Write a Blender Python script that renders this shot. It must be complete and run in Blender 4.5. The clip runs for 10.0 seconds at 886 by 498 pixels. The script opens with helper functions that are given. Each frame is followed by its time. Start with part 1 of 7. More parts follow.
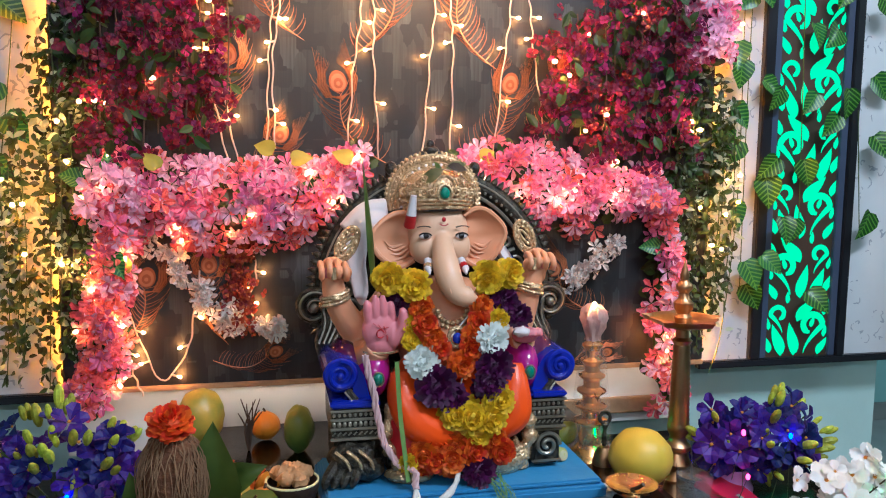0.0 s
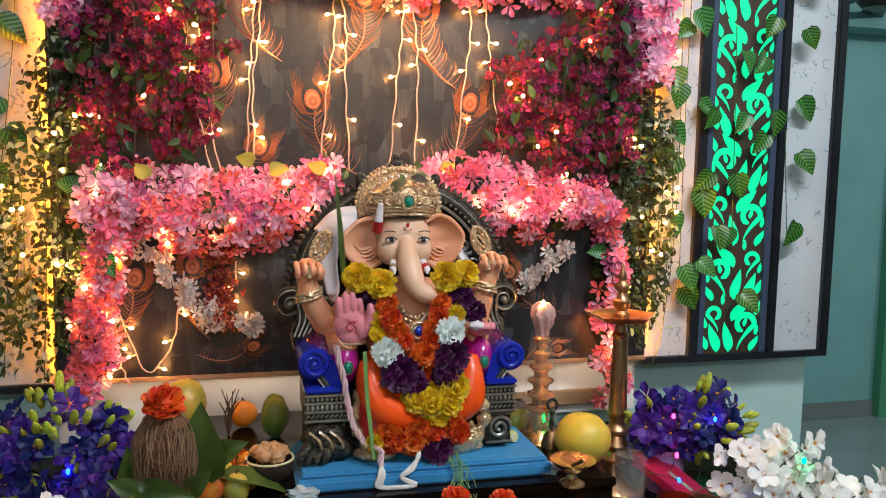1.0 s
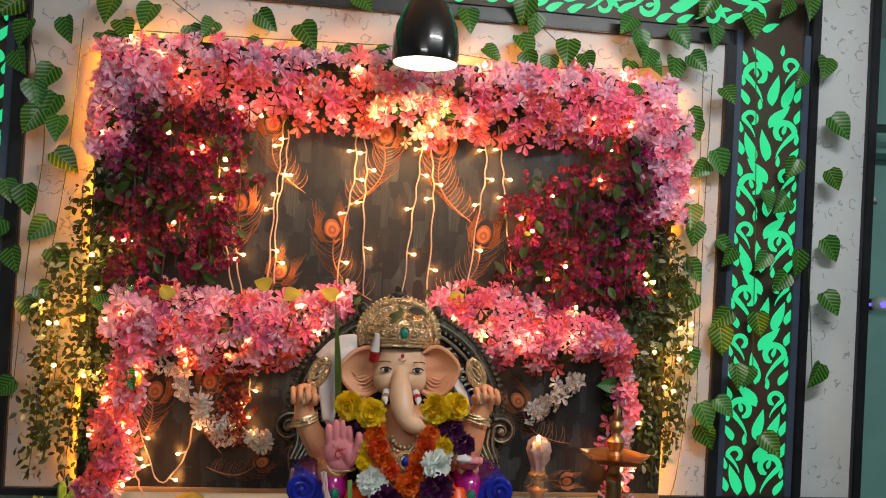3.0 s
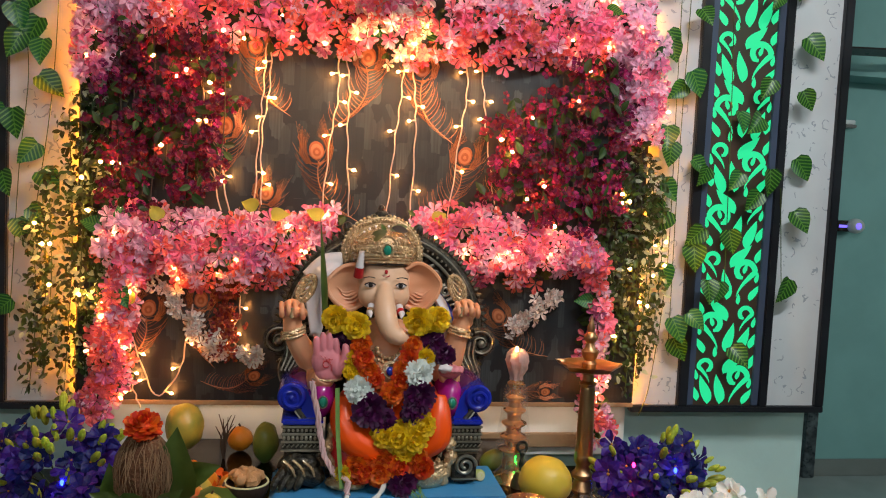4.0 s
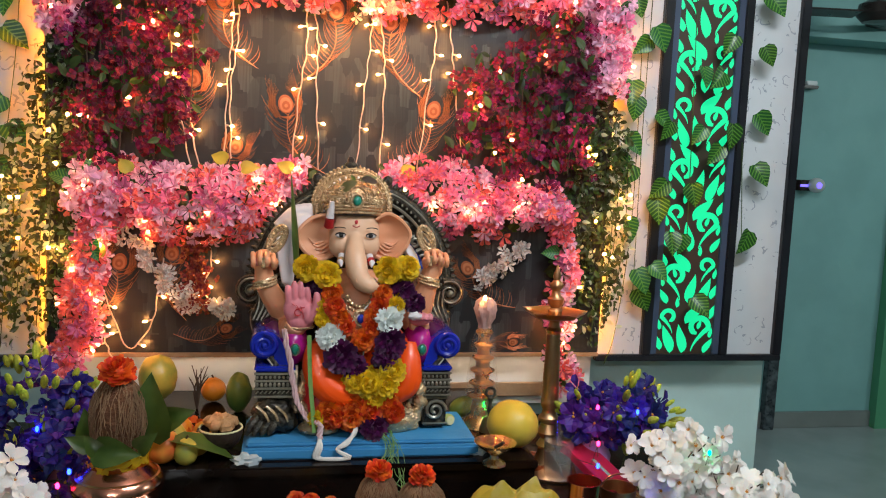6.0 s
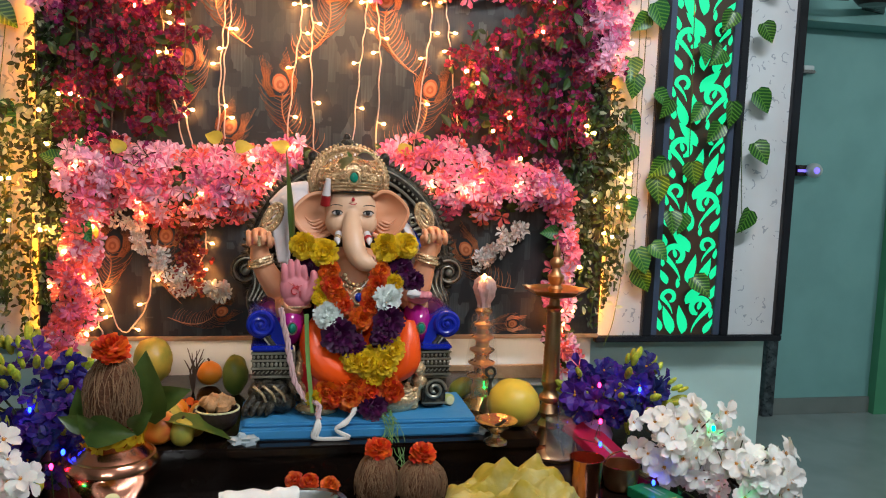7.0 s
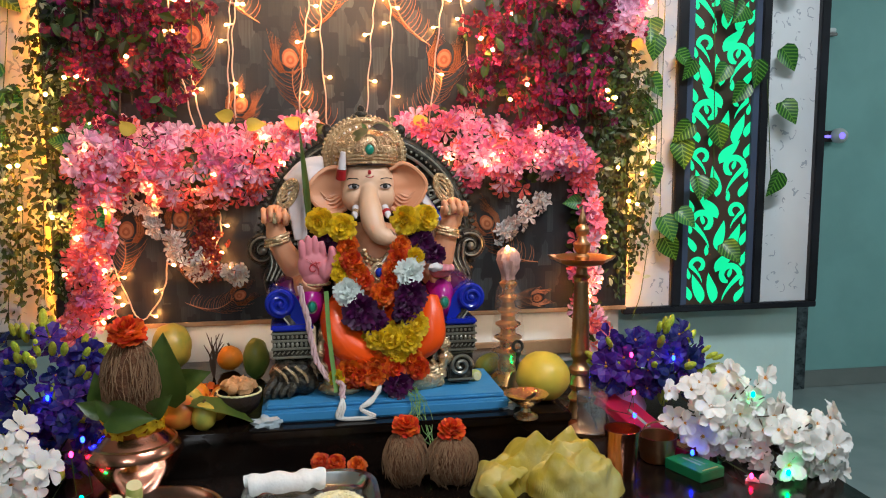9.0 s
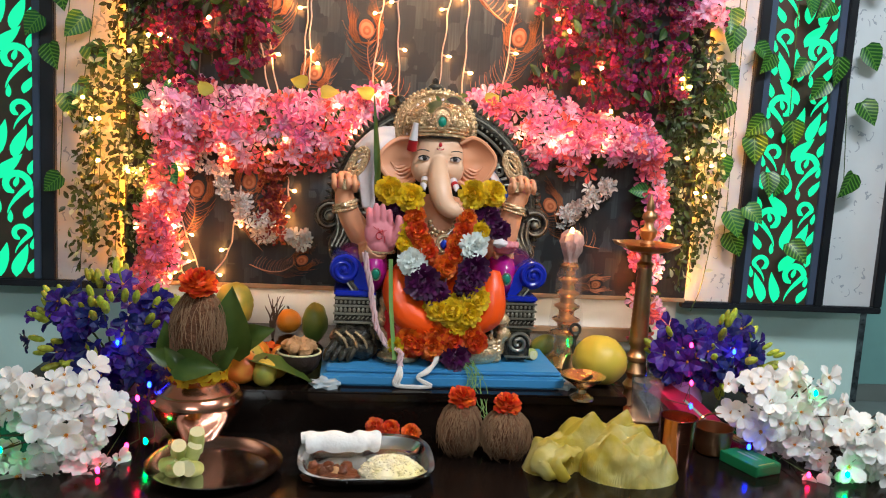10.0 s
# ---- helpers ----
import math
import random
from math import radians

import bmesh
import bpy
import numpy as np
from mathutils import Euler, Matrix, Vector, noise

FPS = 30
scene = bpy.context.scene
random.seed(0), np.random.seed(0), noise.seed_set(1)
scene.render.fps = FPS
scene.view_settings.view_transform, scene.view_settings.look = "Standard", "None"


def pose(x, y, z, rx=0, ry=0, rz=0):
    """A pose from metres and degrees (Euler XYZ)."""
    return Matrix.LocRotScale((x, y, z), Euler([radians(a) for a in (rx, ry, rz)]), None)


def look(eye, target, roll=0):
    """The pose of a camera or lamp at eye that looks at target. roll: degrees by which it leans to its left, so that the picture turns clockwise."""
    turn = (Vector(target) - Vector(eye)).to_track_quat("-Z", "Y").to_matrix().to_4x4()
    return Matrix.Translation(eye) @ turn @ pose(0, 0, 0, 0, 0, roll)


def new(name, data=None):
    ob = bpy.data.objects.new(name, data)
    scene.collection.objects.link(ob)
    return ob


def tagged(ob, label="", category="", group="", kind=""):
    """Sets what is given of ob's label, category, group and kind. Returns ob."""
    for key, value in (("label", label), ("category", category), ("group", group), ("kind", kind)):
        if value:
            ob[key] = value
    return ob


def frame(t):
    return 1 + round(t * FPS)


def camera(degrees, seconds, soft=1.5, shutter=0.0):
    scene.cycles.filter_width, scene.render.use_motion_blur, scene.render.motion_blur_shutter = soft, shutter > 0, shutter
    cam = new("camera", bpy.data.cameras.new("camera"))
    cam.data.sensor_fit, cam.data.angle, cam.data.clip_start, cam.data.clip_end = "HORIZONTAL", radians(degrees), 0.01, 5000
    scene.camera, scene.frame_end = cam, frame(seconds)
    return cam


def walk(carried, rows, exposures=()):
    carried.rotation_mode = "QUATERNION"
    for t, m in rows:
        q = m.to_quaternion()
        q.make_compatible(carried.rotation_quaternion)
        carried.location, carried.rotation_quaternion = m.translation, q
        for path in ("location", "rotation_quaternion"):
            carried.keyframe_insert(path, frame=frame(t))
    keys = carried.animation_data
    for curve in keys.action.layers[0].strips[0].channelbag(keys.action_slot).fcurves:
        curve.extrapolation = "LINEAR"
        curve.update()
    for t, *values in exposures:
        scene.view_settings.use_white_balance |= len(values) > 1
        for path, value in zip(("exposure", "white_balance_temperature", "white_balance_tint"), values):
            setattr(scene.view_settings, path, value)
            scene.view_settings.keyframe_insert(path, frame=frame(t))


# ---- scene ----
cam = camera(57.3, 10.0, soft=1.1)
PATH = [
    (0, (0.034, -0.024, 1.419), (0.452, 1.918, 1.189), 0.5),
    (0.5, (0.02, -0.108, 1.416), (0.499, 1.823, 1.209), 1.0),
    (1, (0.009, -0.212, 1.425), (0.498, 1.717, 1.22), 1.0),
    (1.5, (0.088, -0.272, 1.461), (0.532, 1.673, 1.316), 1.6),
    (2, (0.166, -0.294, 1.484), (0.531, 1.671, 1.416), 2.0),
    (2.2, (0.18, -0.293, 1.493), (0.527, 1.676, 1.464), 2.1),
    (3.3, (0.195, -0.324, 1.515), (0.459, 1.658, 1.547), 3.2),
    (3.5, (0.194, -0.33, 1.511), (0.468, 1.651, 1.488), 3.1),
    (4, (0.204, -0.383, 1.489), (0.513, 1.588, 1.349), 2.7),
    (4.5, (0.203, -0.405, 1.493), (0.569, 1.553, 1.31), 2.3),
    (5, (0.203, -0.421, 1.476), (0.578, 1.535, 1.287), 2.4),
    (5.5, (0.204, -0.426, 1.466), (0.585, 1.526, 1.257), 2.6),
    (7, (0.203, -0.4, 1.395), (0.596, 1.549, 1.176), 2.1),
    (7.5, (0.209, -0.381, 1.378), (0.604, 1.566, 1.148), 1.1),
    (8, (0.215, -0.359, 1.365), (0.615, 1.586, 1.127), 0.4),
    (8.5, (0.216, -0.35, 1.36), (0.604, 1.596, 1.115), -0.2),
    (9, (0.205, -0.342, 1.345), (0.556, 1.611, 1.101), -0.2),
    (9.5, (0.196, -0.34, 1.335), (0.496, 1.622, 1.086), 0.3),
    (10, (0.157, -0.346, 1.309), (0.401, 1.621, 1.038), 3.3),
]
walk(cam, [(t, look(eye, target, roll)) for t, eye, target, roll in PATH],
     [(0.0, 0.12, 5600, 10), (0.5, 0.10, 6000, 10), (1.2, 0.06, 6300, 10), (2.0, -0.26, 6700, 10), (3.4, -0.44, 7000, 10), (3.9, -0.32, 6800, 10), (4.5, -0.06, 6500, 10), (6.0, -0.04, 6450, 10), (9.0, 0.04, 6350, 10), (10.0, 0.22, 6350, 10)])

# ---- light ----
world = bpy.data.worlds.new("night_room")
scene.world = world
world.use_nodes = True
world.node_tree.nodes["Background"].inputs[0].default_value = (0.30, 0.36, 0.42, 1)
world.node_tree.nodes["Background"].inputs[1].default_value = 0.003


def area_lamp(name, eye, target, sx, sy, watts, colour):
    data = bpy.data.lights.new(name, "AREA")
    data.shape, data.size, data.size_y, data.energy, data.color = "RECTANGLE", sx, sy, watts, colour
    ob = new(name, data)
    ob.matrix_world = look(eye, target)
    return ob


# Unseen lamp behind the camera, added to light the altar from the front.
area_lamp("unseen_front_lamp", (-0.3, -1.9, 2.45), (0.4, 1.6, 1.0), 1.3, 0.12, 22, (0.90, 0.96, 1.0))
area_lamp("ceiling_tube_light", (1.15, 0.25, 2.70), (0.75, 1.25, 0.7), 1.2, 0.10, 42, (0.88, 0.95, 1.0))
# Added lamp out of view; it brightens the hall past the wall's end.
area_lamp("unseen_hall_lamp", (4.6, 1.0, 2.6), (3.4, 3.6, 0.6), 1.2, 0.1, 25, (0.82, 1.0, 0.98))
pend = bpy.data.lights.new("pendant_bulb", "SPOT")
pend.energy, pend.color, pend.shadow_soft_size, pend.spot_size, pend.spot_blend = 70, (1.0, 0.52, 0.18), 0.03, radians(150), 0.5
pend_ob = new("pendant_bulb", pend)
pend_ob.matrix_world = look((0.395, 1.62, 2.03), (0.395, 1.66, 1.0))


# ---- materials ----
def material(name, colour, rough=0.5, metal=0.0, vary=0.12, scale=12.0, bump=0.0, bump_scale=60.0, second=None, mix_scale=4.0,
             randomise=0.0, translucent=0.0, coat=0.0, sheen=0.0, island=False, trans=0.0, ior=1.45):
    """A surface with two scales of variation, optional relief, and random shifts from piece to piece."""
    m = bpy.data.materials.new(name)
    m.use_nodes = True
    nt = m.node_tree
    n, l = nt.nodes, nt.links
    b = n["Principled BSDF"]
    tc = n.new("ShaderNodeTexCoord")
    n1 = n.new("ShaderNodeTexNoise")
    n1.inputs["Scale"].default_value, n1.inputs["Detail"].default_value = scale, 5
    n2 = n.new("ShaderNodeTexNoise")
    n2.inputs["Scale"].default_value, n2.inputs["Detail"].default_value = mix_scale, 3
    l.new(tc.outputs["Object"], n1.inputs["Vector"])
    l.new(tc.outputs["Object"], n2.inputs["Vector"])
    ramp = n.new("ShaderNodeMix")
    ramp.data_type = "RGBA"
    other = second or tuple(c * (1 - 2.2 * vary) for c in colour)
    ramp.inputs[6].default_value, ramp.inputs[7].default_value = (*colour, 1), (*other, 1)
    cr = n.new("ShaderNodeMapRange")
    cr.inputs[1].default_value, cr.inputs[2].default_value = 0.38, 0.66
    l.new(n2.outputs["Fac"], cr.inputs[0])
    l.new(cr.outputs[0], ramp.inputs[0])
    hsv = n.new("ShaderNodeHueSaturation")
    l.new(ramp.outputs[2], hsv.inputs["Color"])
    val = n.new("ShaderNodeMapRange")
    val.inputs[3].default_value, val.inputs[4].default_value = 1 - vary, 1 + vary
    l.new(n1.outputs["Fac"], val.inputs[0])
    if randomise:
        rnd = n.new("ShaderNodeNewGeometry") if island else n.new("ShaderNodeObjectInfo")
        sock = rnd.outputs["Random Per Island"] if island else rnd.outputs["Random"]
        mr = n.new("ShaderNodeMapRange")
        mr.inputs[3].default_value, mr.inputs[4].default_value = 1 - randomise, 1 + randomise
        l.new(sock, mr.inputs[0])
        mul = n.new("ShaderNodeMath")
        mul.operation = "MULTIPLY"
        l.new(mr.outputs[0], mul.inputs[0])
        l.new(val.outputs[0], mul.inputs[1])
        l.new(mul.outputs[0], hsv.inputs["Value"])
        hr = n.new("ShaderNodeMapRange")
        hr.inputs[3].default_value, hr.inputs[4].default_value = 0.5 - 0.06 * randomise, 0.5 + 0.06 * randomise
        l.new(sock, hr.inputs[0])
        l.new(hr.outputs[0], hsv.inputs["Hue"])
    else:
        l.new(val.outputs[0], hsv.inputs["Value"])
    l.new(hsv.outputs[0], b.inputs["Base Color"])
    b.inputs["Metallic"].default_value = metal
    b.inputs["IOR"].default_value = ior
    b.inputs["Transmission Weight"].default_value = trans
    b.inputs["Coat Weight"].default_value = coat
    b.inputs["Sheen Weight"].default_value = sheen
    rr = n.new("ShaderNodeMapRange")
    rr.inputs[3].default_value, rr.inputs[4].default_value = max(0.02, rough - 0.12), min(1, rough + 0.12)
    l.new(n1.outputs["Fac"], rr.inputs[0])
    l.new(rr.outputs[0], b.inputs["Roughness"])
    if bump:
        n3 = n.new("ShaderNodeTexNoise")
        n3.inputs["Scale"].default_value, n3.inputs["Detail"].default_value = bump_scale, 6
        l.new(tc.outputs["Object"], n3.inputs["Vector"])
        bp = n.new("ShaderNodeBump")
        bp.inputs["Strength"].default_value, bp.inputs["Distance"].default_value = bump, 0.01
        l.new(n3.outputs["Fac"], bp.inputs["Height"])
        l.new(bp.outputs[0], b.inputs["Normal"])
    if translucent:
        tr = n.new("ShaderNodeBsdfTranslucent")
        l.new(hsv.outputs[0], tr.inputs["Color"])
        mx = n.new("ShaderNodeMixShader")
        mx.inputs[0].default_value = translucent
        l.new(b.outputs[0], mx.inputs[1])
        l.new(tr.outputs[0], mx.inputs[2])
        l.new(mx.outputs[0], n["Material Output"].inputs["Surface"])
    return m


def glow(name, colour, strength):
    m = bpy.data.materials.new(name)
    m.use_nodes = True
    b = m.node_tree.nodes["Principled BSDF"]
    b.inputs["Base Color"].default_value = (*(0.3 * c for c in colour), 1)
    b.inputs["Emission Color"].default_value = (*colour, 1)
    b.inputs["Emission Strength"].default_value = strength
    return m


def node_math(nt, op, a, b=None, c=None):
    q = nt.nodes.new("ShaderNodeMath")
    q.operation = op
    for i, s in enumerate((a, b, c)):
        if s is None:
            continue
        if isinstance(s, (int, float)):
            q.inputs[i].default_value = s
        else:
            nt.links.new(s, q.inputs[i])
    return q.outputs[0]


def striped_leaf(name, dark, pale):
    """A glossy artificial leaf: pale veins run from the midrib outwards."""
    m = material(name, dark, 0.35, vary=0.15, scale=40, randomise=0.35, translucent=0.12)
    nt = m.node_tree
    b = nt.nodes["Principled BSDF"]
    tc = nt.nodes["Texture Coordinate"]
    sep = nt.nodes.new("ShaderNodeSeparateXYZ")
    nt.links.new(tc.outputs["Object"], sep.inputs[0])
    ax = node_math(nt, "ABSOLUTE", sep.outputs["X"])
    v = node_math(nt, "SUBTRACT", sep.outputs["Y"], node_math(nt, "MULTIPLY", ax, 0.75))
    w = node_math(nt, "SINE", node_math(nt, "MULTIPLY", v, 520.0))
    f = node_math(nt, "GREATER_THAN", w, 0.45)
    f2 = node_math(nt, "LESS_THAN", ax, 0.0012)
    f3 = node_math(nt, "MULTIPLY", node_math(nt, "MAXIMUM", f, f2), 0.65)
    mx = nt.nodes.new("ShaderNodeMix")
    mx.data_type = "RGBA"
    src = b.inputs["Base Color"].links[0].from_socket
    nt.links.new(f3, mx.inputs[0])
    nt.links.new(src, mx.inputs[6])
    mx.inputs[7].default_value = (*pale, 1)
    nt.links.new(mx.outputs[2], b.inputs["Base Color"])
    return m


def scroll_laminate(name):
    """Off-white laminate with faint grey curls."""
    m = material(name, (0.56, 0.58, 0.60), 0.42, vary=0.05, scale=9, bump=0.05, bump_scale=30)
    nt = m.node_tree
    b = nt.nodes["Principled BSDF"]
    tc = nt.nodes["Texture Coordinate"]
    vo = nt.nodes.new("ShaderNodeTexVoronoi")
    vo.inputs["Scale"].default_value = 21
    nz = nt.nodes.new("ShaderNodeTexNoise")
    nz.inputs["Scale"].default_value = 26
    add = nt.nodes.new("ShaderNodeVectorMath")
    add.operation = "MULTIPLY_ADD"
    add.inputs[1].default_value = (0.045, 0.045, 0.045)
    nt.links.new(tc.outputs["Object"], nz.inputs["Vector"])
    nt.links.new(nz.outputs["Color"], add.inputs[0])
    nt.links.new(tc.outputs["Object"], add.inputs[2])
    nt.links.new(add.outputs[0], vo.inputs["Vector"])
    ring = node_math(nt, "ABSOLUTE", node_math(nt, "SUBTRACT", vo.outputs["Distance"], 0.36))
    line = node_math(nt, "LESS_THAN", ring, 0.036)
    gate_n = nt.nodes.new("ShaderNodeTexNoise")
    gate_n.inputs["Scale"].default_value = 33
    nt.links.new(tc.outputs["Object"], gate_n.inputs["Vector"])
    gate = node_math(nt, "GREATER_THAN", gate_n.outputs["Fac"], 0.52)
    f = node_math(nt, "MULTIPLY", node_math(nt, "MULTIPLY", line, gate), 0.85)
    mx = nt.nodes.new("ShaderNodeMix")
    mx.data_type = "RGBA"
    src = b.inputs["Base Color"].links[0].from_socket
    nt.links.new(f, mx.inputs[0])
    nt.links.new(src, mx.inputs[6])
    mx.inputs[7].default_value = (0.26, 0.29, 0.33, 1)
    nt.links.new(mx.outputs[2], b.inputs["Base Color"])
    return m


def board_laminate(name):
    """Dark charcoal laminate with blurred upright blocks and brushed streaks."""
    m = material(name, (0.014, 0.015, 0.017), 0.48, vary=0.3, scale=3.5, second=(0.009, 0.009, 0.009), mix_scale=2.0, bump=0.04, bump_scale=20)
    nt = m.node_tree
    b = nt.nodes["Principled BSDF"]
    tc = nt.nodes["Texture Coordinate"]
    sep = nt.nodes.new("ShaderNodeSeparateXYZ")
    nt.links.new(tc.outputs["Object"], sep.inputs[0])
    mapn = nt.nodes.new("ShaderNodeMapping")
    mapn.inputs["Scale"].default_value = (34, 1, 16)
    nt.links.new(tc.outputs["Object"], mapn.inputs[0])
    vo = nt.nodes.new("ShaderNodeTexVoronoi")
    vo.distance = "CHEBYCHEV"
    vo.inputs["Scale"].default_value = 1.0
    nt.links.new(mapn.outputs[0], vo.inputs["Vector"])
    sepc = nt.nodes.new("ShaderNodeSeparateColor")
    nt.links.new(vo.outputs["Color"], sepc.inputs[0])
    big = nt.nodes.new("ShaderNodeTexNoise")
    big.inputs["Scale"].default_value = 7
    nt.links.new(tc.outputs["Object"], big.inputs["Vector"])
    st = nt.nodes.new("ShaderNodeTexNoise")
    st.inputs["Scale"].default_value = 1.0
    m2 = nt.nodes.new("ShaderNodeMapping")
    m2.inputs["Scale"].default_value = (220, 1, 7)
    nt.links.new(tc.outputs["Object"], m2.inputs[0])
    nt.links.new(m2.outputs[0], st.inputs["Vector"])
    f = node_math(nt, "MULTIPLY", node_math(nt, "POWER", sepc.outputs[0], 2.5), node_math(nt, "SMOOTH_MIN", big.outputs["Fac"], 0.8, 0.1))
    f = node_math(nt, "MULTIPLY", f, node_math(nt, "MULTIPLY", st.outputs["Fac"], 1.6))
    mx = nt.nodes.new("ShaderNodeMix")
    mx.data_type = "RGBA"
    src = b.inputs["Base Color"].links[0].from_socket
    nt.links.new(f, mx.inputs[0])
    nt.links.new(src, mx.inputs[6])
    mx.inputs[7].default_value = (0.10, 0.11, 0.11, 1)
    nt.links.new(mx.outputs[2], b.inputs["Base Color"])
    return m


M = {}
M["wall"] = material("wall_pale_teal", (0.50, 0.68, 0.64), 0.6, vary=0.05, scale=5, bump=0.05, bump_scale=80)
M["wall_far"] = material("wall_teal", (0.22, 0.43, 0.42), 0.6, vary=0.06, scale=4, bump=0.05, bump_scale=80)
M["wall_green"] = material("wall_green", (0.08, 0.30, 0.16), 0.6, vary=0.06, scale=4)
M["ceiling"] = material("ceiling_paint", (0.75, 0.77, 0.76), 0.8, vary=0.04, scale=4)
M["floor"] = material("floor_tile", (0.30, 0.34, 0.34), 0.22, vary=0.06, scale=3, second=(0.26, 0.30, 0.30))
M["skirting"] = material("skirting_tile", (0.20, 0.22, 0.21), 0.35, vary=0.08, scale=9)
M["granite"] = material("dark_granite", (0.025, 0.03, 0.035), 0.3, vary=0.5, scale=60, second=(0.09, 0.11, 0.12), mix_scale=24)
M["white_panel"] = scroll_laminate("white_scroll_laminate")
M["board"] = board_laminate("charcoal_board")
M["black"] = material("black_laminate", (0.012, 0.013, 0.018), 0.38, vary=0.25, scale=20, bump=0.03)
M["slate"] = material("blue_grey_reveal", (0.055, 0.075, 0.125), 0.45, vary=0.12, scale=14)
M["jali"] = material("brown_cut_panel", (0.060, 0.030, 0.020), 0.5, vary=0.3, scale=12, second=(0.035, 0.035, 0.018))
M["led"] = glow("backlit_acrylic", (0.01, 0.80, 0.33), 1.0)
M["copper_print"] = material("copper_print", (0.62, 0.23, 0.10), 0.4, 0.2, vary=0.2, scale=30)
M["copper_print_dark"] = material("copper_print_dark", (0.42, 0.12, 0.045), 0.4, 0.2, vary=0.2, scale=30)
M["cove"] = glow("warm_led_strip", (1.0, 0.24, 0.008), 300.0)
M["bulb"] = glow("warm_bulb", (1.0, 0.38, 0.085), 240.0)
M["wire"] = material("string_light_wire", (0.75, 0.55, 0.45), 0.3, vary=0.1, translucent=0.2)
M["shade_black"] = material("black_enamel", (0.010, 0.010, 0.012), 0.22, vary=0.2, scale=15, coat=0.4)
M["shade_in"] = glow("lit_shade_inside", (1.0, 0.86, 0.66), 5.0)
M["table"] = material("dark_polished_wood", (0.0045, 0.003, 0.0026), 0.15, vary=0.35, scale=14, second=(0.009, 0.005, 0.0035), mix_scale=5, ior=1.28, bump=0.04, bump_scale=40)
M["plywood"] = material("worn_wood_edge", (0.42, 0.25, 0.13), 0.6, vary=0.25, scale=25, bump=0.2)
M["pink"] = material("pink_silk_petal", (0.84, 0.17, 0.38), 0.55, vary=0.22, scale=40, second=(0.88, 0.27, 0.42), mix_scale=22, randomise=0.4, translucent=0.35)
M["pink_pale"] = material("pale_pink_silk_petal", (0.88, 0.45, 0.66), 0.55, vary=0.18, scale=40, second=(0.90, 0.62, 0.74), mix_scale=22, randomise=0.22, translucent=0.35)
# Coral copy of the pink petal, with the warm bulb glow in its colour.
M["pink_hot"] = material("coral_glow_pink_petal", (0.80, 0.10, 0.15), 0.55, vary=0.22, scale=40, second=(0.85, 0.22, 0.20), mix_scale=22, randomise=0.28, translucent=0.35)
M["burgundy"] = material("burgundy_silk_petal", (0.21, 0.005, 0.048), 0.6, vary=0.3, scale=40, second=(0.09, 0.004, 0.02), mix_scale=12, randomise=0.5, translucent=0.2, island=True)
M["magenta"] = material("magenta_silk_petal", (0.36, 0.010, 0.13), 0.6, vary=0.3, scale=40, randomise=0.4, translucent=0.25, island=True)
M["vine_leaf"] = material("small_green_leaf", (0.022, 0.050, 0.010), 0.45, vary=0.3, scale=30, second=(0.050, 0.075, 0.016), mix_scale=9, randomise=0.6, translucent=0.3, island=True)
M["vine_pale"] = material("pale_leaf_tip", (0.45, 0.52, 0.36), 0.5, vary=0.2, scale=30, randomise=0.3, translucent=0.3, island=True)
M["stem"] = material("green_stem", (0.06, 0.10, 0.025), 0.5, vary=0.3, scale=30)
M["twig"] = material("brown_twig", (0.09, 0.05, 0.03), 0.7, vary=0.3, scale=50, bump=0.3)
M["ivy"] = striped_leaf("striped_ivy_leaf", (0.008, 0.085, 0.016), (0.15, 0.34, 0.05))
M["white_fl"] = material("white_silk_petal", (0.82, 0.82, 0.80), 0.6, vary=0.08, scale=40, second=(0.84, 0.78, 0.74), mix_scale=20, randomise=0.1, translucent=0.3)
# Cream of the white swags; in the pink garland it paints lamplight.
M["white_hot"] = material("cream_lamplit_petal", (0.86, 0.68, 0.60), 0.6, vary=0.1, scale=40, randomise=0.12, translucent=0.3)
M["fl_eye"] = material("orange_flower_centre", (0.70, 0.28, 0.03), 0.6, vary=0.3, scale=90)
M["violet"] = material("violet_silk_petal", (0.016, 0.009, 0.21), 0.5, vary=0.25, scale=40, second=(0.05, 0.014, 0.18), mix_scale=14, randomise=0.5, translucent=0.25)
M["bud"] = material("yellow_green_bud", (0.56, 0.62, 0.06), 0.5, vary=0.2, scale=40, randomise=0.3, translucent=0.25)
M["skin"] = material("painted_peach_plaster", (0.66, 0.27, 0.135), 0.40, vary=0.08, scale=14, second=(0.72, 0.34, 0.19), mix_scale=8)
M["face"] = material("painted_pale_plaster", (0.78, 0.46, 0.29), 0.42, vary=0.05, scale=14)
M["palm"] = material("painted_rose_plaster", (0.72, 0.22, 0.25), 0.4, vary=0.1, scale=20)
M["cloth"] = material("painted_orange_plaster", (0.92, 0.085, 0.005), 0.34, vary=0.1, scale=10, coat=0.1)
M["gold"] = material("worn_gold_paint", (0.78, 0.53, 0.29), 0.24, 0.65, vary=0.3, scale=90, second=(0.55, 0.36, 0.20), mix_scale=60, bump=0.5, bump_scale=140, coat=0.3)
M["shawl"] = material("white_painted_plaster", (0.72, 0.64, 0.64), 0.55, vary=0.08, scale=14)
M["ink"] = material("black_paint", (0.012, 0.009, 0.009), 0.3)
M["red"] = material("red_paint", (0.50, 0.015, 0.02), 0.35)
M["gem_blue"] = material("blue_gem", (0.01, 0.03, 0.35), 0.08, coat=1)
M["gem_green"] = material("green_gem", (0.01, 0.22, 0.14), 0.08, coat=1)
